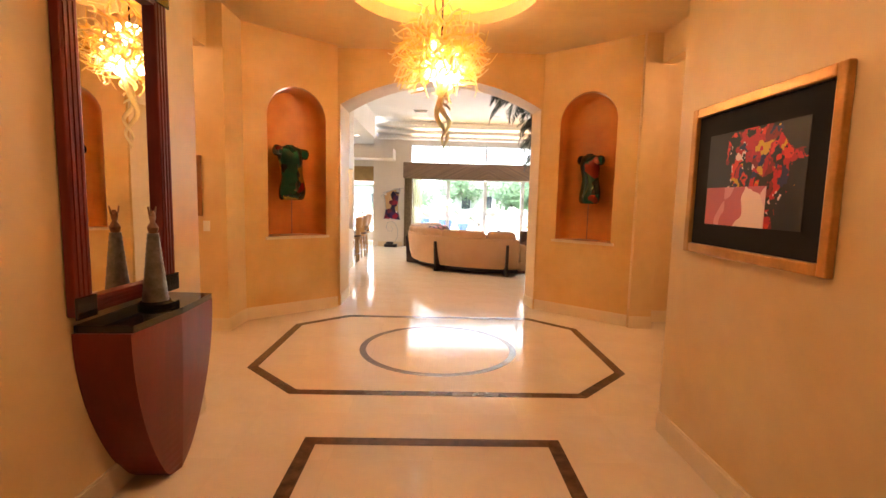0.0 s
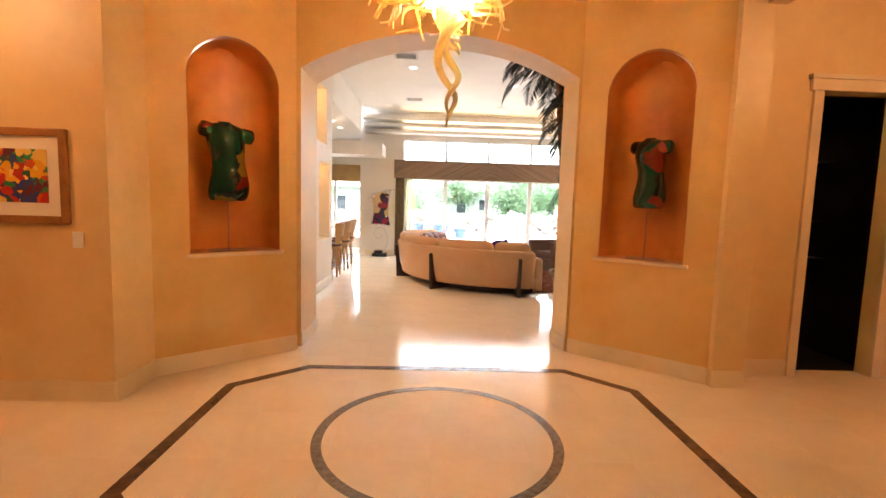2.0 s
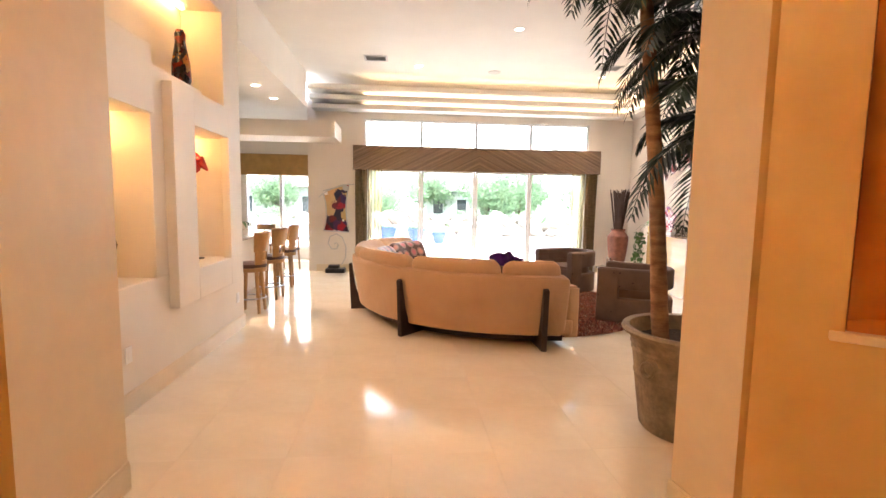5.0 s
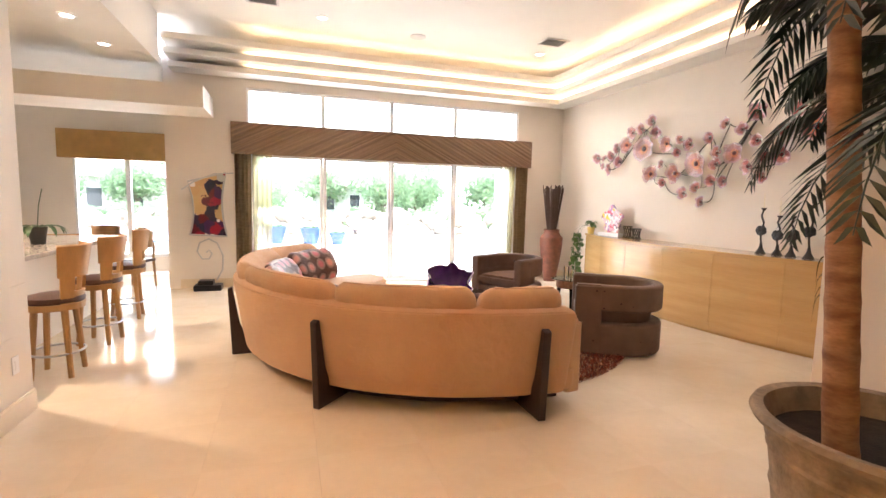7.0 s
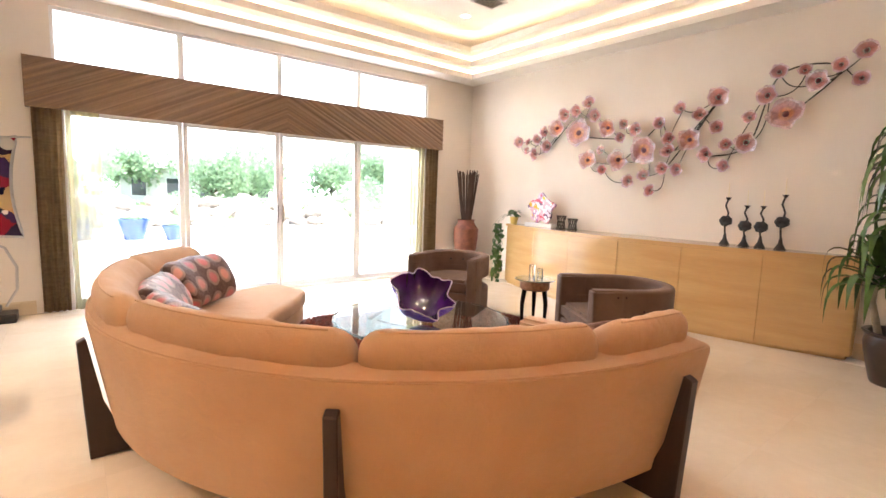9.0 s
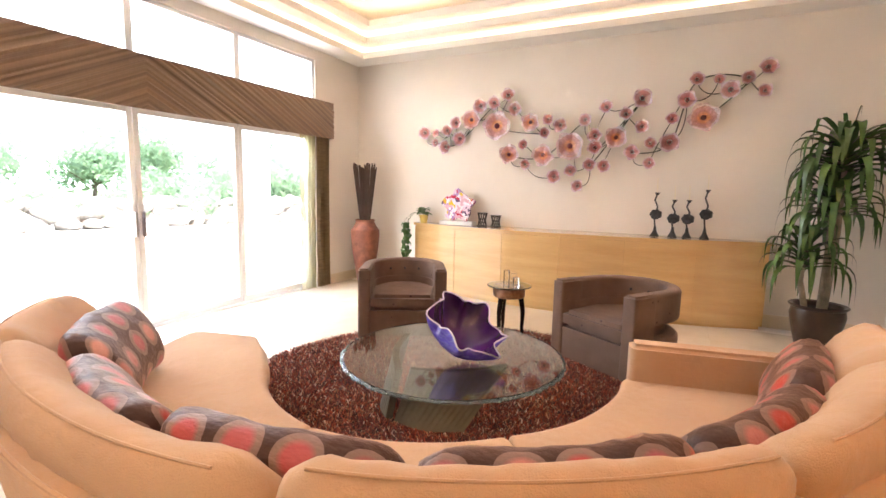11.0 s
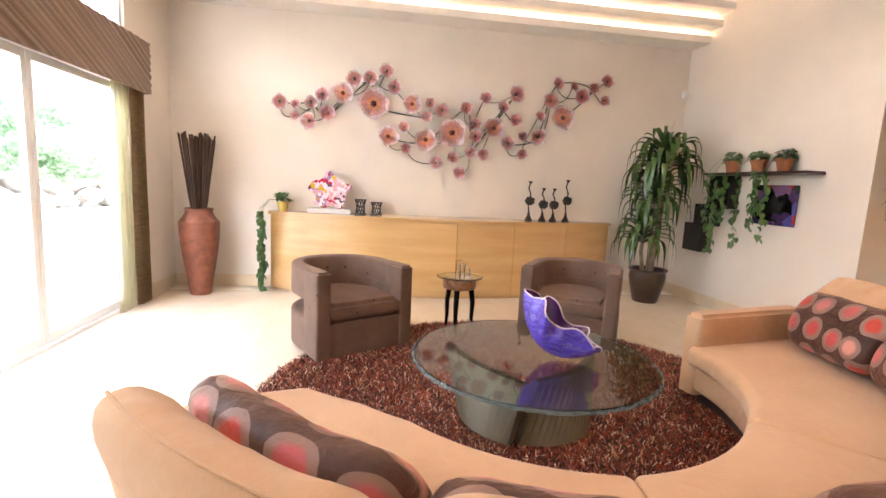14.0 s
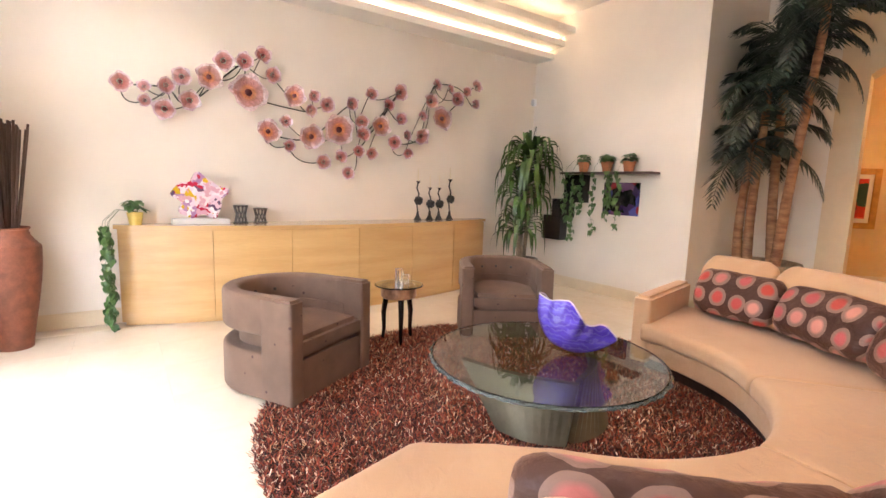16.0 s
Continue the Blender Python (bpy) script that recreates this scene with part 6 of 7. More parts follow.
for k in range(9):
    strap(bm, (0, 0, 0.16), k * 2.4, 0.30, 0.03, 0.6, 0.85)
part("foliage", bm, M["leaf"], po, smooth=True)
part("flower_stem", tube(bmesh.new(), [(0, 0, 0.16), (0.02, 0, 0.4), (0.05, 0.02, 0.58)], 0.005, 5), M["leaf"], po)
dt = thing("dining_table", pose(-3.3, 15.4, 0), "round breakfast table with a pale top", "dining table")
part("tabletop", lathe(bmesh.new(), [(0.58, 0.71), (0.62, 0.72), (0.62, 0.745), (0.6, 0.75)], 40), M["granite"], dt)
part("pedestal", lathe(bmesh.new(), [(0.3, 0), (0.28, 0.03), (0.08, 0.1), (0.06, 0.6), (0.2, 0.71)], 24), M["oak"], dt, smooth=True)
dc = thing("dining_chair", pose(-2.5, 15.1, 0, 0, 0, 160), "honey beech dining chair with curved back", "dining chair", "chairs round the nook table")
part("seat", B(((-0.21, -0.21, 0.42), (0.21, 0.21, 0.47)), bevel=0.02), M["seat_brown"], dc)
for x in (-0.18, 0.18):
    for y in (-0.18, 0.18):
        part("leg", tube(bmesh.new(), [(x, y, 0.43), (x * 1.1, y * 1.1, 0)], [0.022, 0.016], 8), M["oak"], dc)
part("backrest", arc_sweep(bmesh.new(), [(0.23, 0.66), (0.25, 0.66), (0.26, 0.92), (0.24, 0.92)], 120, 240, 14), M["oak"], dc, smooth=True)
for s in (-1, 1):
    part("back_post", tube(bmesh.new(), [(-0.18, s * 0.18, 0.45), (-0.20, s * 0.17, 0.72)], 0.018, 8), M["oak"], dc)
copy_thing(dc, pose(-3.2, 14.55, 0, 0, 0, 90))
copy_thing(dc, pose(-3.3, 16.3, 0, 0, 0, 270))
copy_thing(dc, pose(-4.2, 15.4, 0, 0, 0, 0))

# display pieces in the niches of the west wall
M["dark_glass"] = art("dark_mottled_glass", ["1a0c0a", "3a1810", "0c0a10", "6a2418", "20100c", "a06830"], 16, 2.0, 0.08)
fitted("art_vase", lathe(bmesh.new(), [(0.06, 1.031), (0.10, 1.05), (0.125, 1.16), (0.10, 1.25), (0.11, 1.29), (0.095, 1.29)], 28, pose(-2.06, 8.10, 0)), M["dark_glass"], "dark mottled glass vase in a lit niche", "vase", True)
fitted("art_bottle", lathe(bmesh.new(), [(0.07, 2.561), (0.085, 2.6), (0.08, 2.75), (0.045, 2.95), (0.05, 3.02), (0.03, 3.06)], 28, pose(-2.06, 9.46, 0)), M["dark_glass"], "tall dark art glass bottle in the upper niche", "vase", True)
M["red_glass"] = mat("red_blown_glass", (0.45, 0.02, 0.02), 0.1, vary=0.1, bump=0)
bird = thing("glass_ornament", pose(-2.06, 9.68, 0.881), "red glass ornament on a thin rod in a niche", "ornament")
part("rod", tube(bmesh.new(), [(0, 0, 0), (0, 0, 1.0)], 0.006, 6), M["iron"], bird)
part("base", lathe(bmesh.new(), [(0.06, 0), (0.06, 0.012)], 20), M["iron"], bird)
bm = bmesh.new()
for k in range(3):
    bmesh.ops.create_cone(bm, segments=12, radius1=0.06, radius2=0.01, depth=0.14, cap_ends=True, matrix=pose(0.03 * k, 0.05 * k - 0.05, 0.95 + 0.06 * (k % 2), 60 + 40 * k, 20, 50 * k))
part("petals", bm, M["red_glass"], bird, smooth=True)

# ---- foyer ----
M["torso"] = art("green_painted_glaze", ["05281a", "073020", "042012", "083824", "05281a", "05281a", "6a1c10", "083824", "042012", "073020", "7a5a18"], 8, 4.0, 0.06)


def torso(m, label, scale=1.0):
    """A headless, armless torso as one plain lofted shape."""
    bm = bmesh.new()
    secs = [(0.0, 0.03, 0.03), (0.006, 0.15, 0.08), (0.03, 0.175, 0.10), (0.09, 0.185, 0.112), (0.16, 0.182, 0.11), (0.24, 0.165, 0.098), (0.31, 0.15, 0.088), (0.38, 0.148, 0.088), (0.45, 0.16, 0.10), (0.52, 0.172, 0.11), (0.58, 0.182, 0.098), (0.635, 0.185, 0.082), (0.67, 0.165, 0.066), (0.69, 0.10, 0.052), (0.70, 0.06, 0.045), (0.71, 0.055, 0.04), (0.713, 0.02, 0.02)]
    n = 32
    rows = []
    for z, rx, ry in secs:
        ring = []
        for i in range(n):
            a = 2 * math.pi * i / n
            c, s = math.cos(a), math.sin(a)
            front = 0.012 * math.cos(2 * a) * (1 if 0.4 < z < 0.6 else 0)
            cleft = -0.02 * math.exp(-((c) / 0.25) ** 2) * (1 if z < 0.14 else 0)
            ring.append(bm.verts.new((rx * c + 0.02 * math.sin(z * 7), ry * s + (front + cleft) * (1 if s < 0 else -1), z)))
        rows.append(ring)
    for p, q in zip(rows, rows[1:]):
        for i in range(n):
            bm.faces.new((p[i], p[(i + 1) % n], q[(i + 1) % n], q[i]))
    bm.faces.new(rows[0][::-1])
    bm.faces.new(rows[-1])
    for s in (-1, 1):
        lathe(bm, [(0.05, 0.0), (0.066, 0.04), (0.07, 0.10), (0.066, 0.128), (0.05, 0.142), (0.02, 0.146)], 18, pose(s * 0.10, 0, 0.618, 0, s * (82 if s < 0 else 97), 0) @ Matrix.Diagonal((1, 0.85, 1, 1)))
    bm.transform(m @ Matrix.Diagonal((scale, scale, scale, 1)))
    return fitted("torso_statue", bm, M["torso"], label, "statue", True)


for (name, p, q), c, tw, sc_ in zip(NICHES, (0.64, 0.67), (8, -28), (1.0, 0.93)):
    m = way(p, q)
    torso(m @ pose(c, 0.12, 1.485 if tw > 0 else 1.53, 0, 0, tw), "glossy green painted torso statue on a rod in a niche", sc_)
    t = thing("display_stand", m @ pose(c, 0.12, 1.0255 if tw > 0 else 1.0405), "thin bronze display stand with a flat base", "stand", "statue stands")
    part("base", B(((-0.15, -0.075, 0), (0.15, 0.075, 0.012)), bevel=0.003), M["copper_band"], t)
    part("rod", tube(bmesh.new(), [(0, 0, 0.01), (0, 0, 0.47 if tw > 0 else 0.50)], 0.006, 6), M["copper_band"], t)

# chandelier
M["amber"] = mat("amber_blown_glass", (0.92, 0.72, 0.30), 0.08, vary=0.15, scale=9, grain=40, bump=0.02, second=(0.85, 0.58, 0.18), coat=0.3)
translucent(M["amber"], 0.6, (1.0, 0.80, 0.40))
M["amber_pale"] = mat("pale_straw_blown_glass", (0.92, 0.82, 0.55), 0.08, vary=0.2, scale=9, grain=40, bump=0.02, coat=0.3)
translucent(M["amber_pale"], 0.6, (1.0, 0.90, 0.62))
M["bulb"] = glow("chandelier_bulb_glow", (1.0, 0.86, 0.52), 14)
ch = thing("chandelier", pose(0, 4.63, 2.93), "amber blown glass chandelier of curling tendrils, lit", "chandelier")
part("rod", tube(bmesh.new(), [(0, 0, 0.1), (0, 0, 1.18)], 0.008, 8), M["stem"], ch, "thin dark hanging rod")
bm = bmesh.new()
for k in range(9):
    a = k * 2.4
    bmesh.ops.create_uvsphere(bm, u_segments=10, v_segments=8, radius=0.06, matrix=pose(0.12 * math.cos(a), 0.12 * math.sin(a), -0.05 + 0.03 * (k - 4)))
part("bulb_cluster", bm, M["bulb"], ch, "glowing bulbs", True)
random.seed(17)
tendrils = []
for s in range(6):
    pts, rad = [], []
    ph = random.random() * 6.28
    for k in range(15):
        u = k / 14
        wv = 0.085 * u * (1 - 0.3 * u)
        pts.append((wv * math.sin(u * 9 + ph), wv * math.cos(u * 10 + ph), u))
        rad.append(0.021 * (1 - 0.7 * u))
    tendrils.append(mesh_of(tube(bmesh.new(), pts, rad, 7), "tendril", M["amber"] if s % 2 else M["amber_pale"], True))
for k in range(190):
    u = (k + 0.5) / 190
    ct_ = 1 - 1.75 * u
    st_, a = math.sqrt(max(0, 1 - ct_ * ct_)), k * 2.39996
    d = Vector((st_ * math.cos(a), st_ * math.sin(a), ct_ * 0.75 - 0.15)).normalized()
    ob = new("tendril", tendrils[k % 6])
    ob.parent = ch
    ln = 0.34 + 0.14 * random.random()
    ob.matrix_basis = Matrix.Translation(d * 0.07 + Vector((0, 0, 0.02))) @ d.to_track_quat("Z", "Y").to_matrix().to_4x4() @ pose(0, 0, 0, 0, 0, random.uniform(0, 360)) @ Matrix.Diagonal((1, 1, ln, 1))
for ph, x0, drop in ((0.0, -0.055, 0.86), (1.1, 0.02, 0.78), (3.4, 0.05, 0.42), (4.6, -0.09, 0.36)):
    pts, rad = [], []
    for k in range(41):
        u = k / 40
        w = 0.02 + 0.075 * u * (1.15 - u)
        pts.append((x0 * (1 - u) + 0.06 * u + w * math.sin(11 * u * u ** 0.4 + ph), w * math.cos(11 * u * u ** 0.4 + ph), -0.08 - drop * u))
        rad.append(0.034 * (1 - u) ** 0.7 + 0.006)
    part("tail", tube(bmesh.new(), pts, rad, 10), M["amber_pale"], ch, "long curling straw glass tail", True)

# console, mirror and statuette
M["mahogany"] = mat("red_mahogany_lacquer", (0.17, 0.016, 0.008), 0.4, vary=0.12, scale=3, grain=20, bump=0.02, stretch=(6, 6, 1))
M["black_stone"] = mat("black_polished_stone", (0.012, 0.011, 0.012), 0.08, vary=0.2, bump=0)
M["mirror"] = mat("mirror_silver", (0.93, 0.93, 0.92), 0.0, 1.0, vary=0.0, bump=0)
con = thing("console_table", pose(-1.66, 2.34, 0), "red mahogany keel-shaped wall console with black stone top", "console table")
bm = bmesh.new()
rows = []
for k in range(21):
    u = k / 20
    f = math.sin(u * math.pi / 2) ** 0.75
    y0, y1 = -0.03 - 0.375 * f, 0.13 + 0.26 * f
    d = 0.20 + 0.06 * f
    z = 0.905 * u
    rows.append([bm.verts.new(v) for v in ((0.002, y0, z), (d, y0 + 0.01, z), (d + 0.02, (y0 + y1) / 2, z), (d, y1 - 0.01, z), (0.002, y1, z))])
for p, q in zip(rows, rows[1:]):
    for i in range(5):
        bm.faces.new((p[i], p[(i + 1) % 5], q[(i + 1) % 5], q[i]))
bm.faces.new(rows[0][::-1])
bm.faces.new(rows[-1])
part("keel_body", bm, M["mahogany"], con)
bm = bmesh.new()
prism(bm, [(0.002, -0.39), (0.262, -0.38), (0.285, 0), (0.262, 0.37), (0.002, 0.38)], 0.906, 0.94)
part("stone_top", bm, M["black_stone"], con, "polished black stone top")
mi = thing("wall_mirror", pose(-1.642, 2.285, 0.985, 0, 0, -2.1), "tall mirror in a dark red mahogany frame", "mirror")
part("mirror_glass", B(((0.002, -0.29, 0.06), (0.008, 0.29, 1.58))), M["mirror"], mi)
for y0, y1, z0, z1 in ((-0.375, -0.272, 0.0, 1.68), (0.272, 0.375, 0.0, 1.68), (-0.272, 0.272, 0.0, 0.075), (-0.272, 0.272, 1.57, 1.68)):
    bm = B(((0.0015, y0, z0), (0.045, y1, z1)), bevel=0.006)
    n = 3
    for k in range(n):
        if z1 - z0 > 1:
            box(bm, (0.045, y0 + 0.02 + k * 0.027, z0 + 0.02), (0.052, y0 + 0.034 + k * 0.027, z1 - 0.02), 0.002)
        else:
            box(bm, (0.045, y0, z0 + 0.014 + k * 0.02), (0.052, y1, z0 + 0.024 + k * 0.02), 0.002)
    part("frame_rail", bm, M["mahogany"], mi)
for s in (-1, 1):
    for z in (0.0, 1.6):
        part("corner_block", B(((0.0475, min(s * 0.265, s * 0.385), z - 0.01), (0.06, max(s * 0.265, s * 0.385), z + 0.09)), bevel=0.004), M["black_stone"], mi, "black corner block")
M["pewter"] = mat("hammered_pewter", (0.32, 0.30, 0.28), 0.3, 0.9, vary=0.2, scale=20, grain=70, bump=0.4)
sta = thing("statuette", pose(-1.53, 2.36, 0.9405), "hammered pewter conical statuette on the console", "statuette")
part("base", lathe(bmesh.new(), [(0.085, 0), (0.085, 0.02), (0.07, 0.03)], 28), M["black_stone"], sta)
prof = []
for k in range(28):
    u = k / 27
    prof.append((0.062 - 0.036 * u + 0.003 * (k % 2), 0.03 + 0.36 * u))
part("cone", lathe(bmesh.new(), prof, 24), M["pewter"], sta, smooth=True)
bm = lathe(bmesh.new(), [(0.02, 0.39), (0.028, 0.42), (0.012, 0.45), (0.018, 0.48), (0.008, 0.51)], 16)
for s in (-1, 1):
    tube(bm, [(0, 0, 0.47), (0, s * 0.025, 0.495), (0, s * 0.035, 0.53)], [0.007, 0.006, 0.004], 6)
part("finial", bm, M["copper_band"], sta, smooth=True)

# framed pictures
M["gilt"] = mat("gilt_wood_frame", (0.62, 0.33, 0.10), 0.3, 0.6, vary=0.15, scale=8, grain=60, bump=0.08)
M["gilt_brown"] = mat("brown_gilt_frame", (0.36, 0.17, 0.06), 0.35, 0.3, vary=0.15, scale=8, grain=60, bump=0.08)
M["mat_black"] = mat("black_mat_board", (0.006, 0.005, 0.006), 0.95, vary=0.1, bump=0)
M["mat_white"] = mat("white_mat_board", (0.78, 0.74, 0.66), 0.7, vary=0.03, bump=0)
M["art_red"] = art("red_flower_painting", ["0e0a12", "b01420", "d83a28", "7a0c18", "0e0a12", "e8c8c0", "d0a020", "18204a", "c01828", "0e0a12", "0e0a12"], 21, 5.0, 0.4)
_n, _l = M["art_red"].node_tree.nodes, M["art_red"].node_tree.links
_tc, _mp, _le, _no, _ad, _gt, _mx = [_n.new("ShaderNode" + k) for k in ("TexCoord", "Mapping", "VectorMath", "TexNoise", "Math", "Math", "Mix")]
_mp.inputs["Location"].default_value, _mp.inputs["Scale"].default_value = (-0.1, 0, -1.1), (2.6, 0, 2.3)
_le.operation, _ad.operation, _gt.operation, _gt.inputs[1].default_value, _mx.data_type = "LENGTH", "ADD", "GREATER_THAN", 1.14, "RGBA"
_no.inputs["Scale"].default_value = 9
_l.new(_tc.outputs["Object"], _mp.inputs[0])
_l.new(_mp.outputs[0], _le.inputs[0])
_l.new(_tc.outputs["Object"], _no.inputs["Vector"])
_l.new(_le.outputs["Value"], _ad.inputs[0])
_l.new(_no.outputs[0], _ad.inputs[1])
_l.new(_ad.outputs[0], _gt.inputs[0])
_l.new(_gt.outputs[0], _mx.inputs[0])
_l.new(_n["Principled BSDF"].inputs["Base Color"].links[0].from_socket, _mx.inputs[6])
_mx.inputs[7].default_value = (0.008, 0.006, 0.008, 1)
_l.new(_mx.outputs[2], _n["Principled BSDF"].inputs["Base Color"])
M["art_pink"] = art("pale_pink_painting", ["e8c8d0", "d898a8", "f0dcd8", "c06878"], 5, 2.5, 0.4)
M["art_mix"] = art("multicolour_painting", ["b02020", "d8a020", "18504a", "283878", "c84818", "e0c060", "5a1838", "208050"], 17, 8.0, 0.4)
M["art_green"] = art("green_ground_painting", ["123a20", "123a20", "184a28", "0e3018", "c02a18", "123a20", "d8543a"], 8, 6.0, 0.4)


def picture(m, w, h, fw, frame_m, mount_m, art_m, mount, label, art2=None):
    """Hangs in the x-z plane of m, face to -y."""
    t = thing("framed_picture", m, label, "picture")
    for a, b in (((-w / 2, 0), (-w / 2 + fw, h)), ((w / 2 - fw, 0), (w / 2, h)), ((-w / 2 + fw, 0), (w / 2 - fw, fw)), ((-w / 2 + fw, h - fw), (w / 2 - fw, h))):
        bm = B(((a[0], -0.035, a[1]), (b[0], -0.0015, b[1])), bevel=0.008)
        part("frame_rail", bm, frame_m, t)
    part("mount", B(((-w / 2 + fw, -0.012, fw), (w / 2 - fw, -0.0015, h - fw))), mount_m, t, "mat board")
    part("artwork", B(((-w / 2 + fw + mount, -0.0155, fw + mount), (w / 2 - fw - mount, -0.0125, h - fw - mount))), art_m, t, "abstract painted print")
    if art2:
        part("artwork_lower", B(((-w / 2 + fw + mount + 0.01, -0.0185, fw + mount), (w * 0.12, -0.0158, fw + mount + h * 0.24))), art2, t, "pale pink painted area")
    return t


picture(pose(1.53, 2.17, 1.27, 0, 0, -90), 1.06, 0.84, 0.055, M["gilt"], M["mat_black"], M["art_red"], 0.12, "abstract red flower print, black mat, gilt frame", M["art_pink"])
picture(pose(-2.98, 5.07, 1.30, 0, 0, 0), 0.79, 0.66, 0.055, M["gilt_brown"], M["mat_white"], M["art_mix"], 0.09, "small bright abstract print in a brown gilt frame")
picture(way((1.53, 2.9), (2.72, 4.16)) @ pose(1.05, 0.001, 0.95, 0, 0, 180), 0.95, 1.0, 0.10, M["gilt"], M["mat_white"], M["art_green"], 0.07, "red figure abstract on green in a wide gilt frame")

# ---- outside ----
M["paver"] = mat("pale_patio_paving", (0.66, 0.63, 0.58), 0.7, vary=0.06, scale=1.2, grain=30, bump=0.05)
M["lawn"] = mat("lawn_grass", (0.10, 0.16, 0.05), 0.9, vary=0.25, scale=0.8, grain=20, bump=0.3)
M["stucco"] = mat("pale_blue_stucco", (0.50, 0.58, 0.62), 0.8, vary=0.04, scale=2, bump=0.1)
M["house_wall"] = mat("white_house_stucco", (0.66, 0.66, 0.63), 0.8, vary=0.04, scale=1, bump=0.05)
M["roof"] = mat("grey_tile_roof", (0.28, 0.27, 0.26), 0.8, vary=0.12, scale=4, grain=20, bump=0.2)
M["dark_pane"] = mat("dark_window_pane", (0.06, 0.07, 0.08), 0.1, vary=0.1, bump=0)
M["rock"] = mat("pale_rock", (0.42, 0.39, 0.34), 0.9, vary=0.2, scale=4, grain=20, bump=0.4)
M["blue_pot"] = mat("blue_glazed_pot", (0.06, 0.13, 0.30), 0.2, vary=0.15, scale=5, bump=0.02)
M["tree_leaf"] = mat("tree_foliage", (0.20, 0.30, 0.19), 0.6, vary=0.2, scale=2, grain=9, bump=0, second=(0.13, 0.22, 0.14))
translucent(M["tree_leaf"], 0.5, (0.40, 0.56, 0.36))
M["bark"] = mat("grey_bark", (0.16, 0.12, 0.09), 0.9, vary=0.2, scale=5, grain=40, bump=0.4)
M["sky_glow"] = glow("bright_hazy_sky", (0.90, 0.97, 1.0), 0.9)
struct("ground", B(((-400, 15.11, -0.5), (400, 600, -0.12))), M["lawn"], "green lawn reaching to the horizon", "ground")
struct("patio", B(((-30, 15.11, -0.119), (30, 31, -0.03))), M["paver"], "pale paved patio outside the sliding doors", "pavement")
bm = bmesh.new()
lathe(bm, [(120, -5), (120, 75)], 64, pose(0, 10, 0), cap=False)
struct("sky_backdrop", bm, M["sky_glow"], "bright white hazy sky in the distance", "backdrop")
struct("lanai_roof", B(((4.7, 17.0, 2.95), (17, 20.5, 3.25))), M["stucco"], "pale blue grey lanai roof edge", "roof")
fitted("lanai_column", B(((4.78, 17.02, -0.03), (5.22, 17.42, 2.949)), ((4.73, 16.97, -0.03), (5.27, 17.47, 0.15)), bevel=0.01), M["stucco"], "square pale blue stucco column on the patio", "column")
random.seed(2)
pots = [(-1.6, 22.5, 1.0), (-0.6, 23.2, 1.15), (0.55, 23.0, 1.1), (1.4, 22.6, 0.8)]
for x, y, s in pots:
    t = thing("patio_pot", pose(x, y, -0.03), "blue glazed patio pot with a green shrub", "pot", "blue pots on the patio")
    part("pot_body", lathe(bmesh.new(), [(0.2 * s, 0), (0.33 * s, 0.4 * s), (0.36 * s, 0.5 * s), (0.32 * s, 0.5 * s), (0.3 * s, 0.44 * s)], 24), M["blue_pot"], t, smooth=True)
    bm = bmesh.new()
    for k in range(60):
        strap(bm, (random.uniform(-0.1, 0.1), random.uniform(-0.1, 0.1), 0.44 * s), k * 2.4, random.uniform(0.25, 0.5) * s, 0.03, 0.9, 0.7)
    part("shrub", bm, M["tree_leaf"], t)
rw = thing("rock_wall", pose(0, 0, 0), "low dry-stacked pale rock wall beyond the patio", "rock wall")
rocks = []
for k in range(5):
    bm = bmesh.new()
    bmesh.ops.create_icosphere(bm, subdivisions=2, radius=1)
    for v in bm.verts:
        v.co *= 1 + 0.35 * noise.noise(v.co * 1.3 + Vector((k * 5, 0, 0)))
    rocks.append(mesh_of(bm, "rock", M["rock"]))
for k in range(150):
    ob = new("rock", rocks[k % 5])
    ob.parent = rw
    layer = k % 3
    x = -14 + 34 * (k / 150) + random.uniform(-0.2, 0.2)
    s = random.uniform(0.3, 0.5)
    ob.matrix_basis = Matrix.Translation((x, 27.5 - 0.02 * (x - 3) ** 2 + 0.25 * layer, 0.12 + 0.30 * layer)) @ pose(0, 0, 0, random.uniform(0, 40), random.uniform(0, 40), random.uniform(0, 360)) @ Matrix.Diagonal((s * 1.3, s, s * 0.6, 1))


def crown_mesh(seed, n, size):
    r = np.random.default_rng(seed)
    blobs = r.normal(0, 1, (9, 3)) * np.array([0.42, 0.42, 0.30]) + np.array([0, 0, 0.1])
    c = blobs[r.integers(0, 9, n)] + (lambda d: d / np.linalg.norm(d, axis=1, keepdims=True) * (0.42 * r.random((n, 1)) ** 0.4))(r.normal(0, 1, (n, 3)))
    u, w = r.normal(0, 1, (n, 3)), r.normal(0, 1, (n, 3))
    u /= np.linalg.norm(u, axis=1, keepdims=True)
    w -= u * (u * w).sum(1, keepdims=True)
    w /= np.linalg.norm(w, axis=1, keepdims=True)
    s = size * (0.6 + 0.8 * r.random((n, 1)))
    v = np.stack([c - u * s, c - w * s * 0.5, c + u * s, c + w * s * 0.5], 1)
    me = bpy.data.meshes.new("crown")
    me.from_pydata(v.reshape(-1, 3).tolist(), [], np.arange(4 * n).reshape(-1, 4).tolist())
    me.materials.append(M["tree_leaf"])
    return me


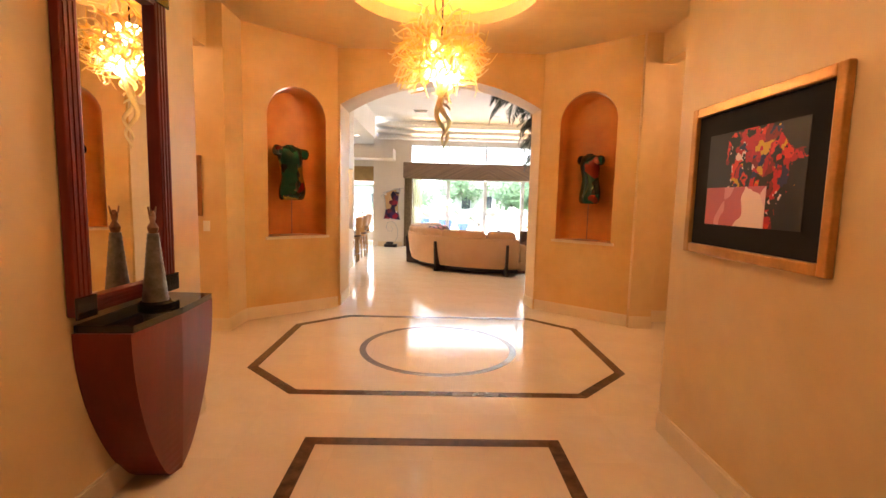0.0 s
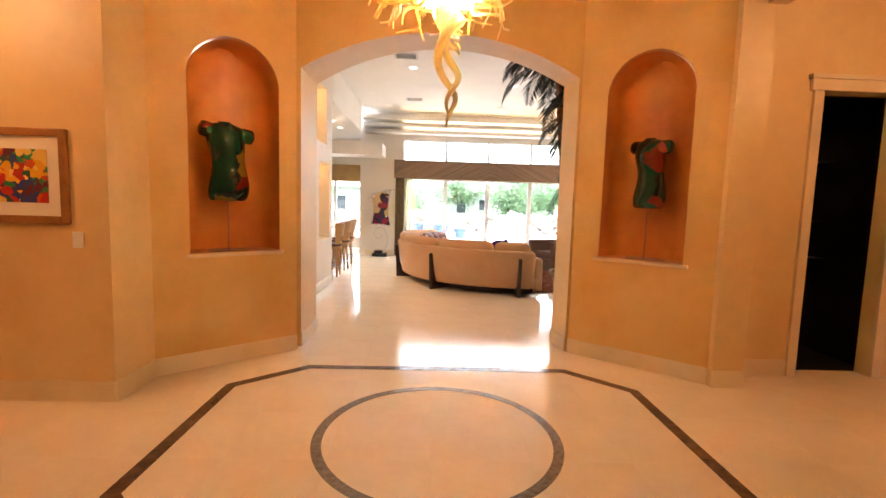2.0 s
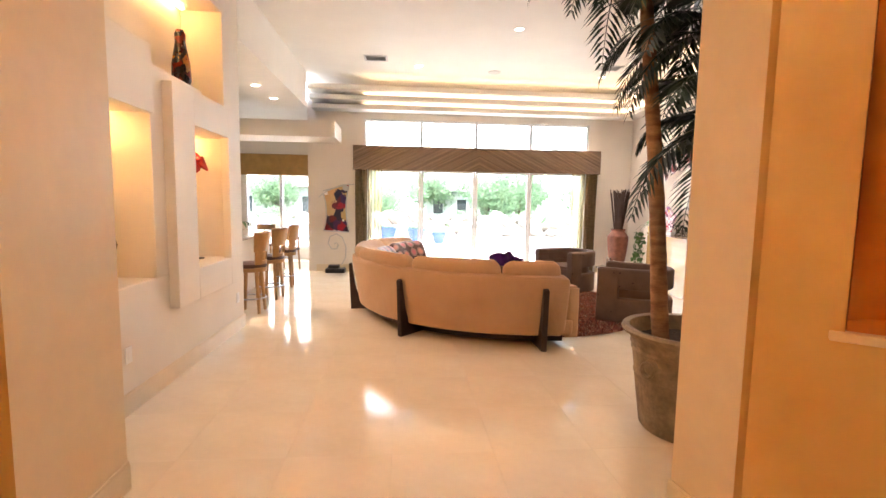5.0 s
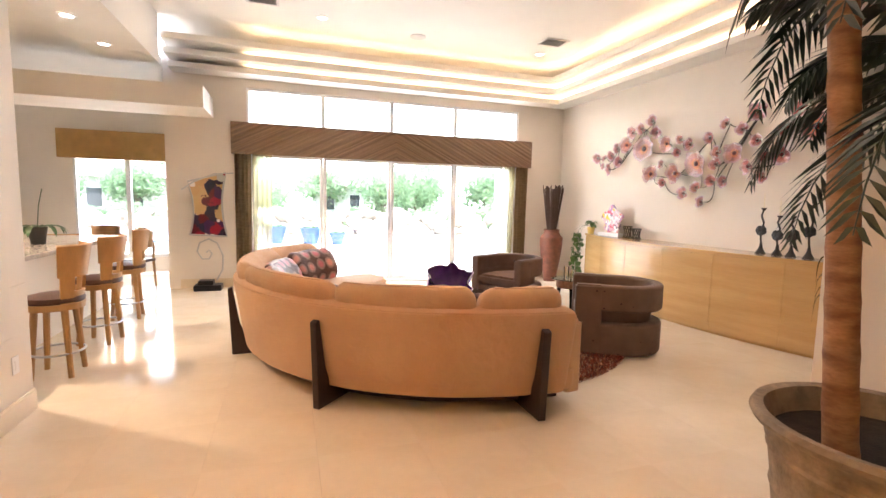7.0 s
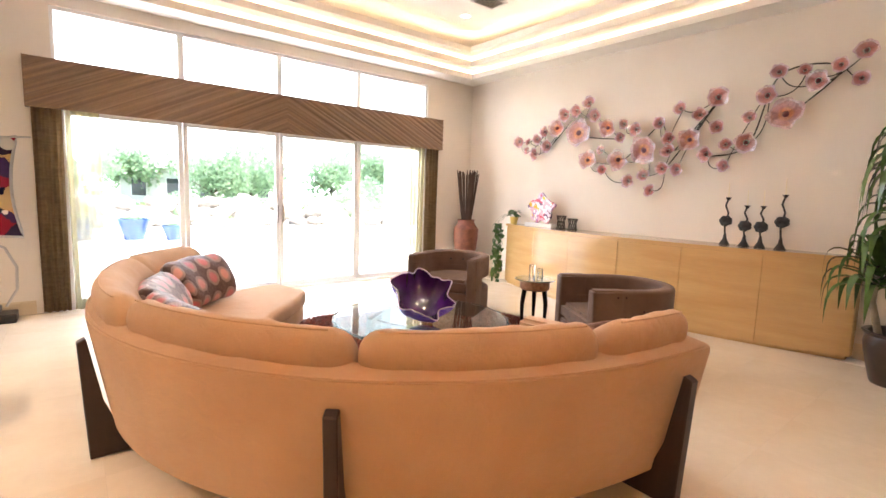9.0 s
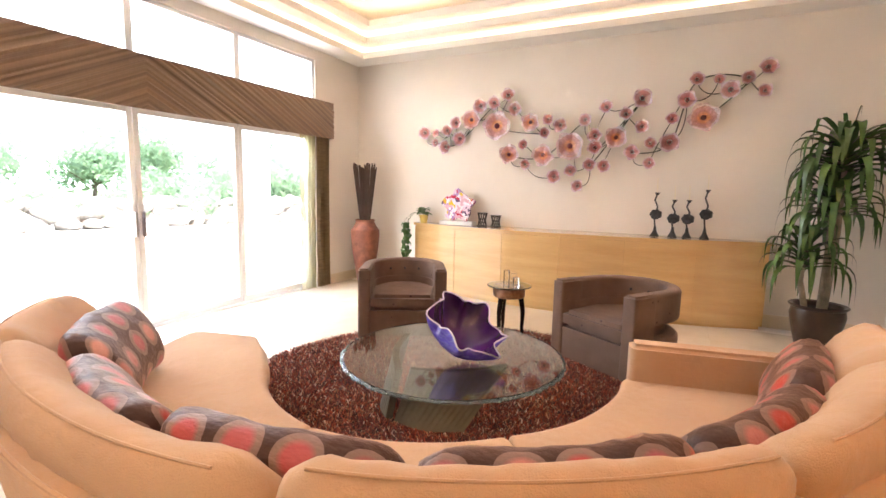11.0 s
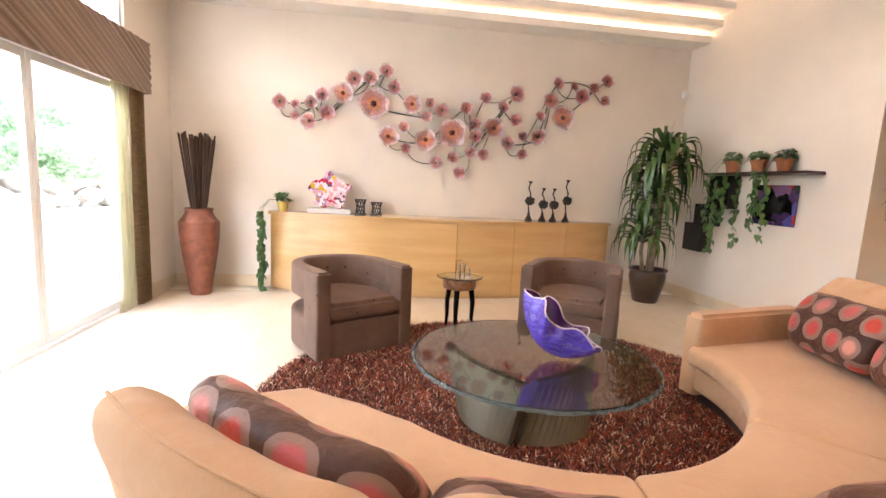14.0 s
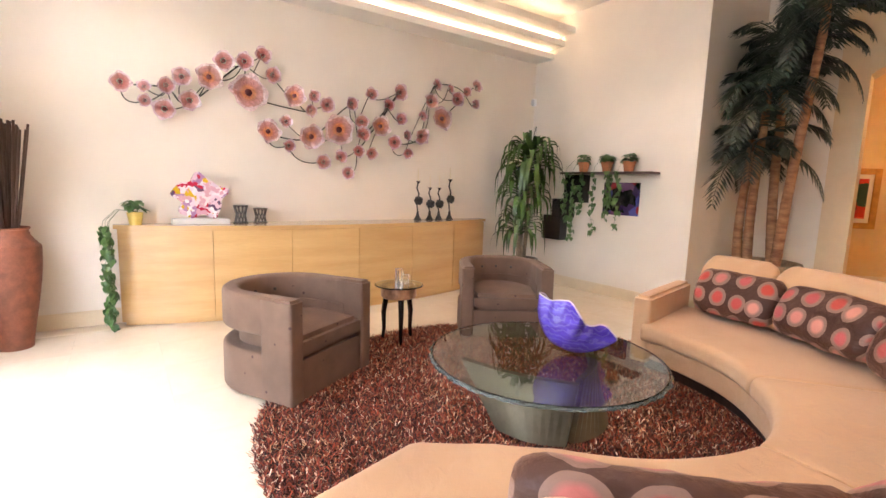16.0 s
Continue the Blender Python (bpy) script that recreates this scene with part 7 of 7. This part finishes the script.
crowns = [crown_mesh(s, 3200, 0.055) for s in (1, 2, 3)]
random.seed(9)
trees = [(x * 1.25, y + 10, h * 0.62, r * 1.35) for x, y, h, r in [(-9, 38, 3.6, 2.0), (-5, 44, 4.4, 2.6), (-1.5, 35, 3.3, 2.0), (2.5, 47, 4.0, 2.6), (6.0, 36, 3.2, 2.2), (9.5, 42, 4.2, 2.6), (13, 35, 3.8, 2.4), (18, 38, 4.6, 3.0), (24, 34, 4.2, 3.0), (-15, 42, 4.5, 3.0), (30, 30, 4.5, 3.2), (13, 24, 2.0, 1.6), (17, 27, 2.6, 2.0), (-22, 40, 4.6, 3.2), (22, 22, 2.6, 2.2)]]
trees += [(13, 27.5, 0.8, 1.7), (16.5, 28, 1.0, 2.0), (20, 28, 1.0, 2.2), (24, 29, 1.2, 2.4)]
for k, (x, y, h, r) in enumerate(trees):
    t = thing("tree", pose(x, y, -0.12, 0, 0, k * 47), "leafy green garden tree in bright sun", "tree", "garden trees")
    bm = tube(bmesh.new(), [(0, 0, 0), (0.1, 0.05, h * 0.5), (0.0, 0.1, h)], [0.16, 0.12, 0.05], 8)
    for a in range(4):
        tube(bm, [(0.05, 0.05, h * 0.55), (0.5 * r * math.cos(a * 1.6), 0.5 * r * math.sin(a * 1.6), h * 0.95)], [0.06, 0.02], 6)
    part("trunk", bm, M["bark"], t)
    ob = new("crown", crowns[k % 3])
    ob.parent = t
    ob.matrix_basis = Matrix.Translation((0, 0, h)) @ Matrix.Diagonal((r * 1.1, r * 1.1, r * 1.0, 1))
hb = thing("hedge", pose(6, 31.5, -0.12), "low clipped green hedge beyond the patio", "hedge")
for k in range(16):
    ob = new("clump", crowns[k % 3])
    ob.parent = hb
    ob.matrix_basis = Matrix.Translation((-22 + 2.4 * k, random.uniform(-0.4, 0.4), 0.5)) @ Matrix.Diagonal((1.5, 0.9, 0.75, 1))


def house(x, y, w, d, h, roof_h, label):
    t = thing("house", pose(x, y, -0.12), label, "house")
    part("wall", B(((-w / 2, 0, 0), (w / 2, d, h))), M["house_wall"], t)
    bm = bmesh.new()
    o = 0.6
    b = [bm.verts.new(v) for v in ((-w / 2 - o, -o, h), (w / 2 + o, -o, h), (w / 2 + o, d + o, h), (-w / 2 - o, d + o, h))]
    r = [bm.verts.new(v) for v in ((-w / 2 + d / 2, d / 2, h + roof_h), (w / 2 - d / 2, d / 2, h + roof_h))]
    for f in ((b[0], b[1], r[1], r[0]), (b[1], b[2], r[1]), (b[2], b[3], r[0], r[1]), (b[3], b[0], r[0]), (b[3], b[2], b[1], b[0])):
        bm.faces.new(f)
    part("roof", bm, M["roof"], t)
    n = int(w / 2.4)
    for k in range(n):
        cx = -w / 2 + (k + 0.5) * w / n
        wn = part("window", B(((cx - 0.6, -0.04, 0.5), (cx + 0.6, -0.002, 2.2)), bevel=0.01), M["frame_white"], t)
        part("pane", B(((cx - 0.52, -0.06, 0.58), (cx + 0.52, -0.041, 2.12))), M["dark_pane"], wn)


house(-9, 50, 14, 7, 3.0, 1.8, "white stucco house with a grey hipped roof")
house(9, 56, 13, 7, 3.0, 1.8, "white stucco house among the garden trees")
M["wicker"] = mat("blue_grey_cushion", (0.16, 0.22, 0.34), 0.8, vary=0.15, bump=0.1)
lo_ = thing("sun_lounger", pose(-3.6, 21.5, -0.03, 0, 0, 20), "patio lounger with blue grey cushion", "lounger", "patio loungers")
part("frame", B(((-0.35, -0.95, 0.22), (0.35, 0.95, 0.28)), bevel=0.01), M["frame_white"], lo_)
for x in (-0.3, 0.3):
    for y in (-0.85, 0.85):
        part("leg", B(((x - 0.03, y - 0.03, 0), (x + 0.03, y + 0.03, 0.22))), M["frame_white"], lo_)
part("mattress", B(((-0.33, -0.93, 0.28), (0.33, 0.4, 0.36)), bevel=0.03), M["wicker"], lo_)
bm = B(((-0.33, 0, 0), (0.33, 0.7, 0.08)), bevel=0.03)
bm.transform(pose(0, 0.38, 0.30, 50))
part("backrest", bm, M["wicker"], lo_)
copy_thing(lo_, pose(-5.0, 22.0, -0.03, 0, 0, 20))
copy_thing(lo_, pose(3.4, 23.5, -0.03, 0, 0, -30))

# ---- marble floor tiles ----
TS = 0.61
bm = B(((0.0003, 0.0003, -0.0115), (TS - 0.0003, TS - 0.0003, 0.0)))
tile_me = mesh_of(bm, "tile", M["marble"])
floor_ob = bpy.data.objects["floor"]
rest = bmesh.new()
for i in range(-11, 9):
    for j in range(-5, 29):
        x, y = -0.02 + i * TS, 0.05 + j * TS
        if x + TS > 5.12 or y + TS > 17.05:
            continue
        near = -4 <= i <= 6 and 0 <= j <= 23
        if near:
            ob = new("tile", tile_me)
            ob.parent = floor_ob
            ob.matrix_basis = pose(x, y, 0)
        else:
            box(rest, (x + 0.0003, y + 0.0003, -0.0115), (x + TS - 0.0003, y + TS - 0.0003, 0.0))
far = part("tiles", rest, M["marble"], floor_ob)
far["kind"] = "stuff"
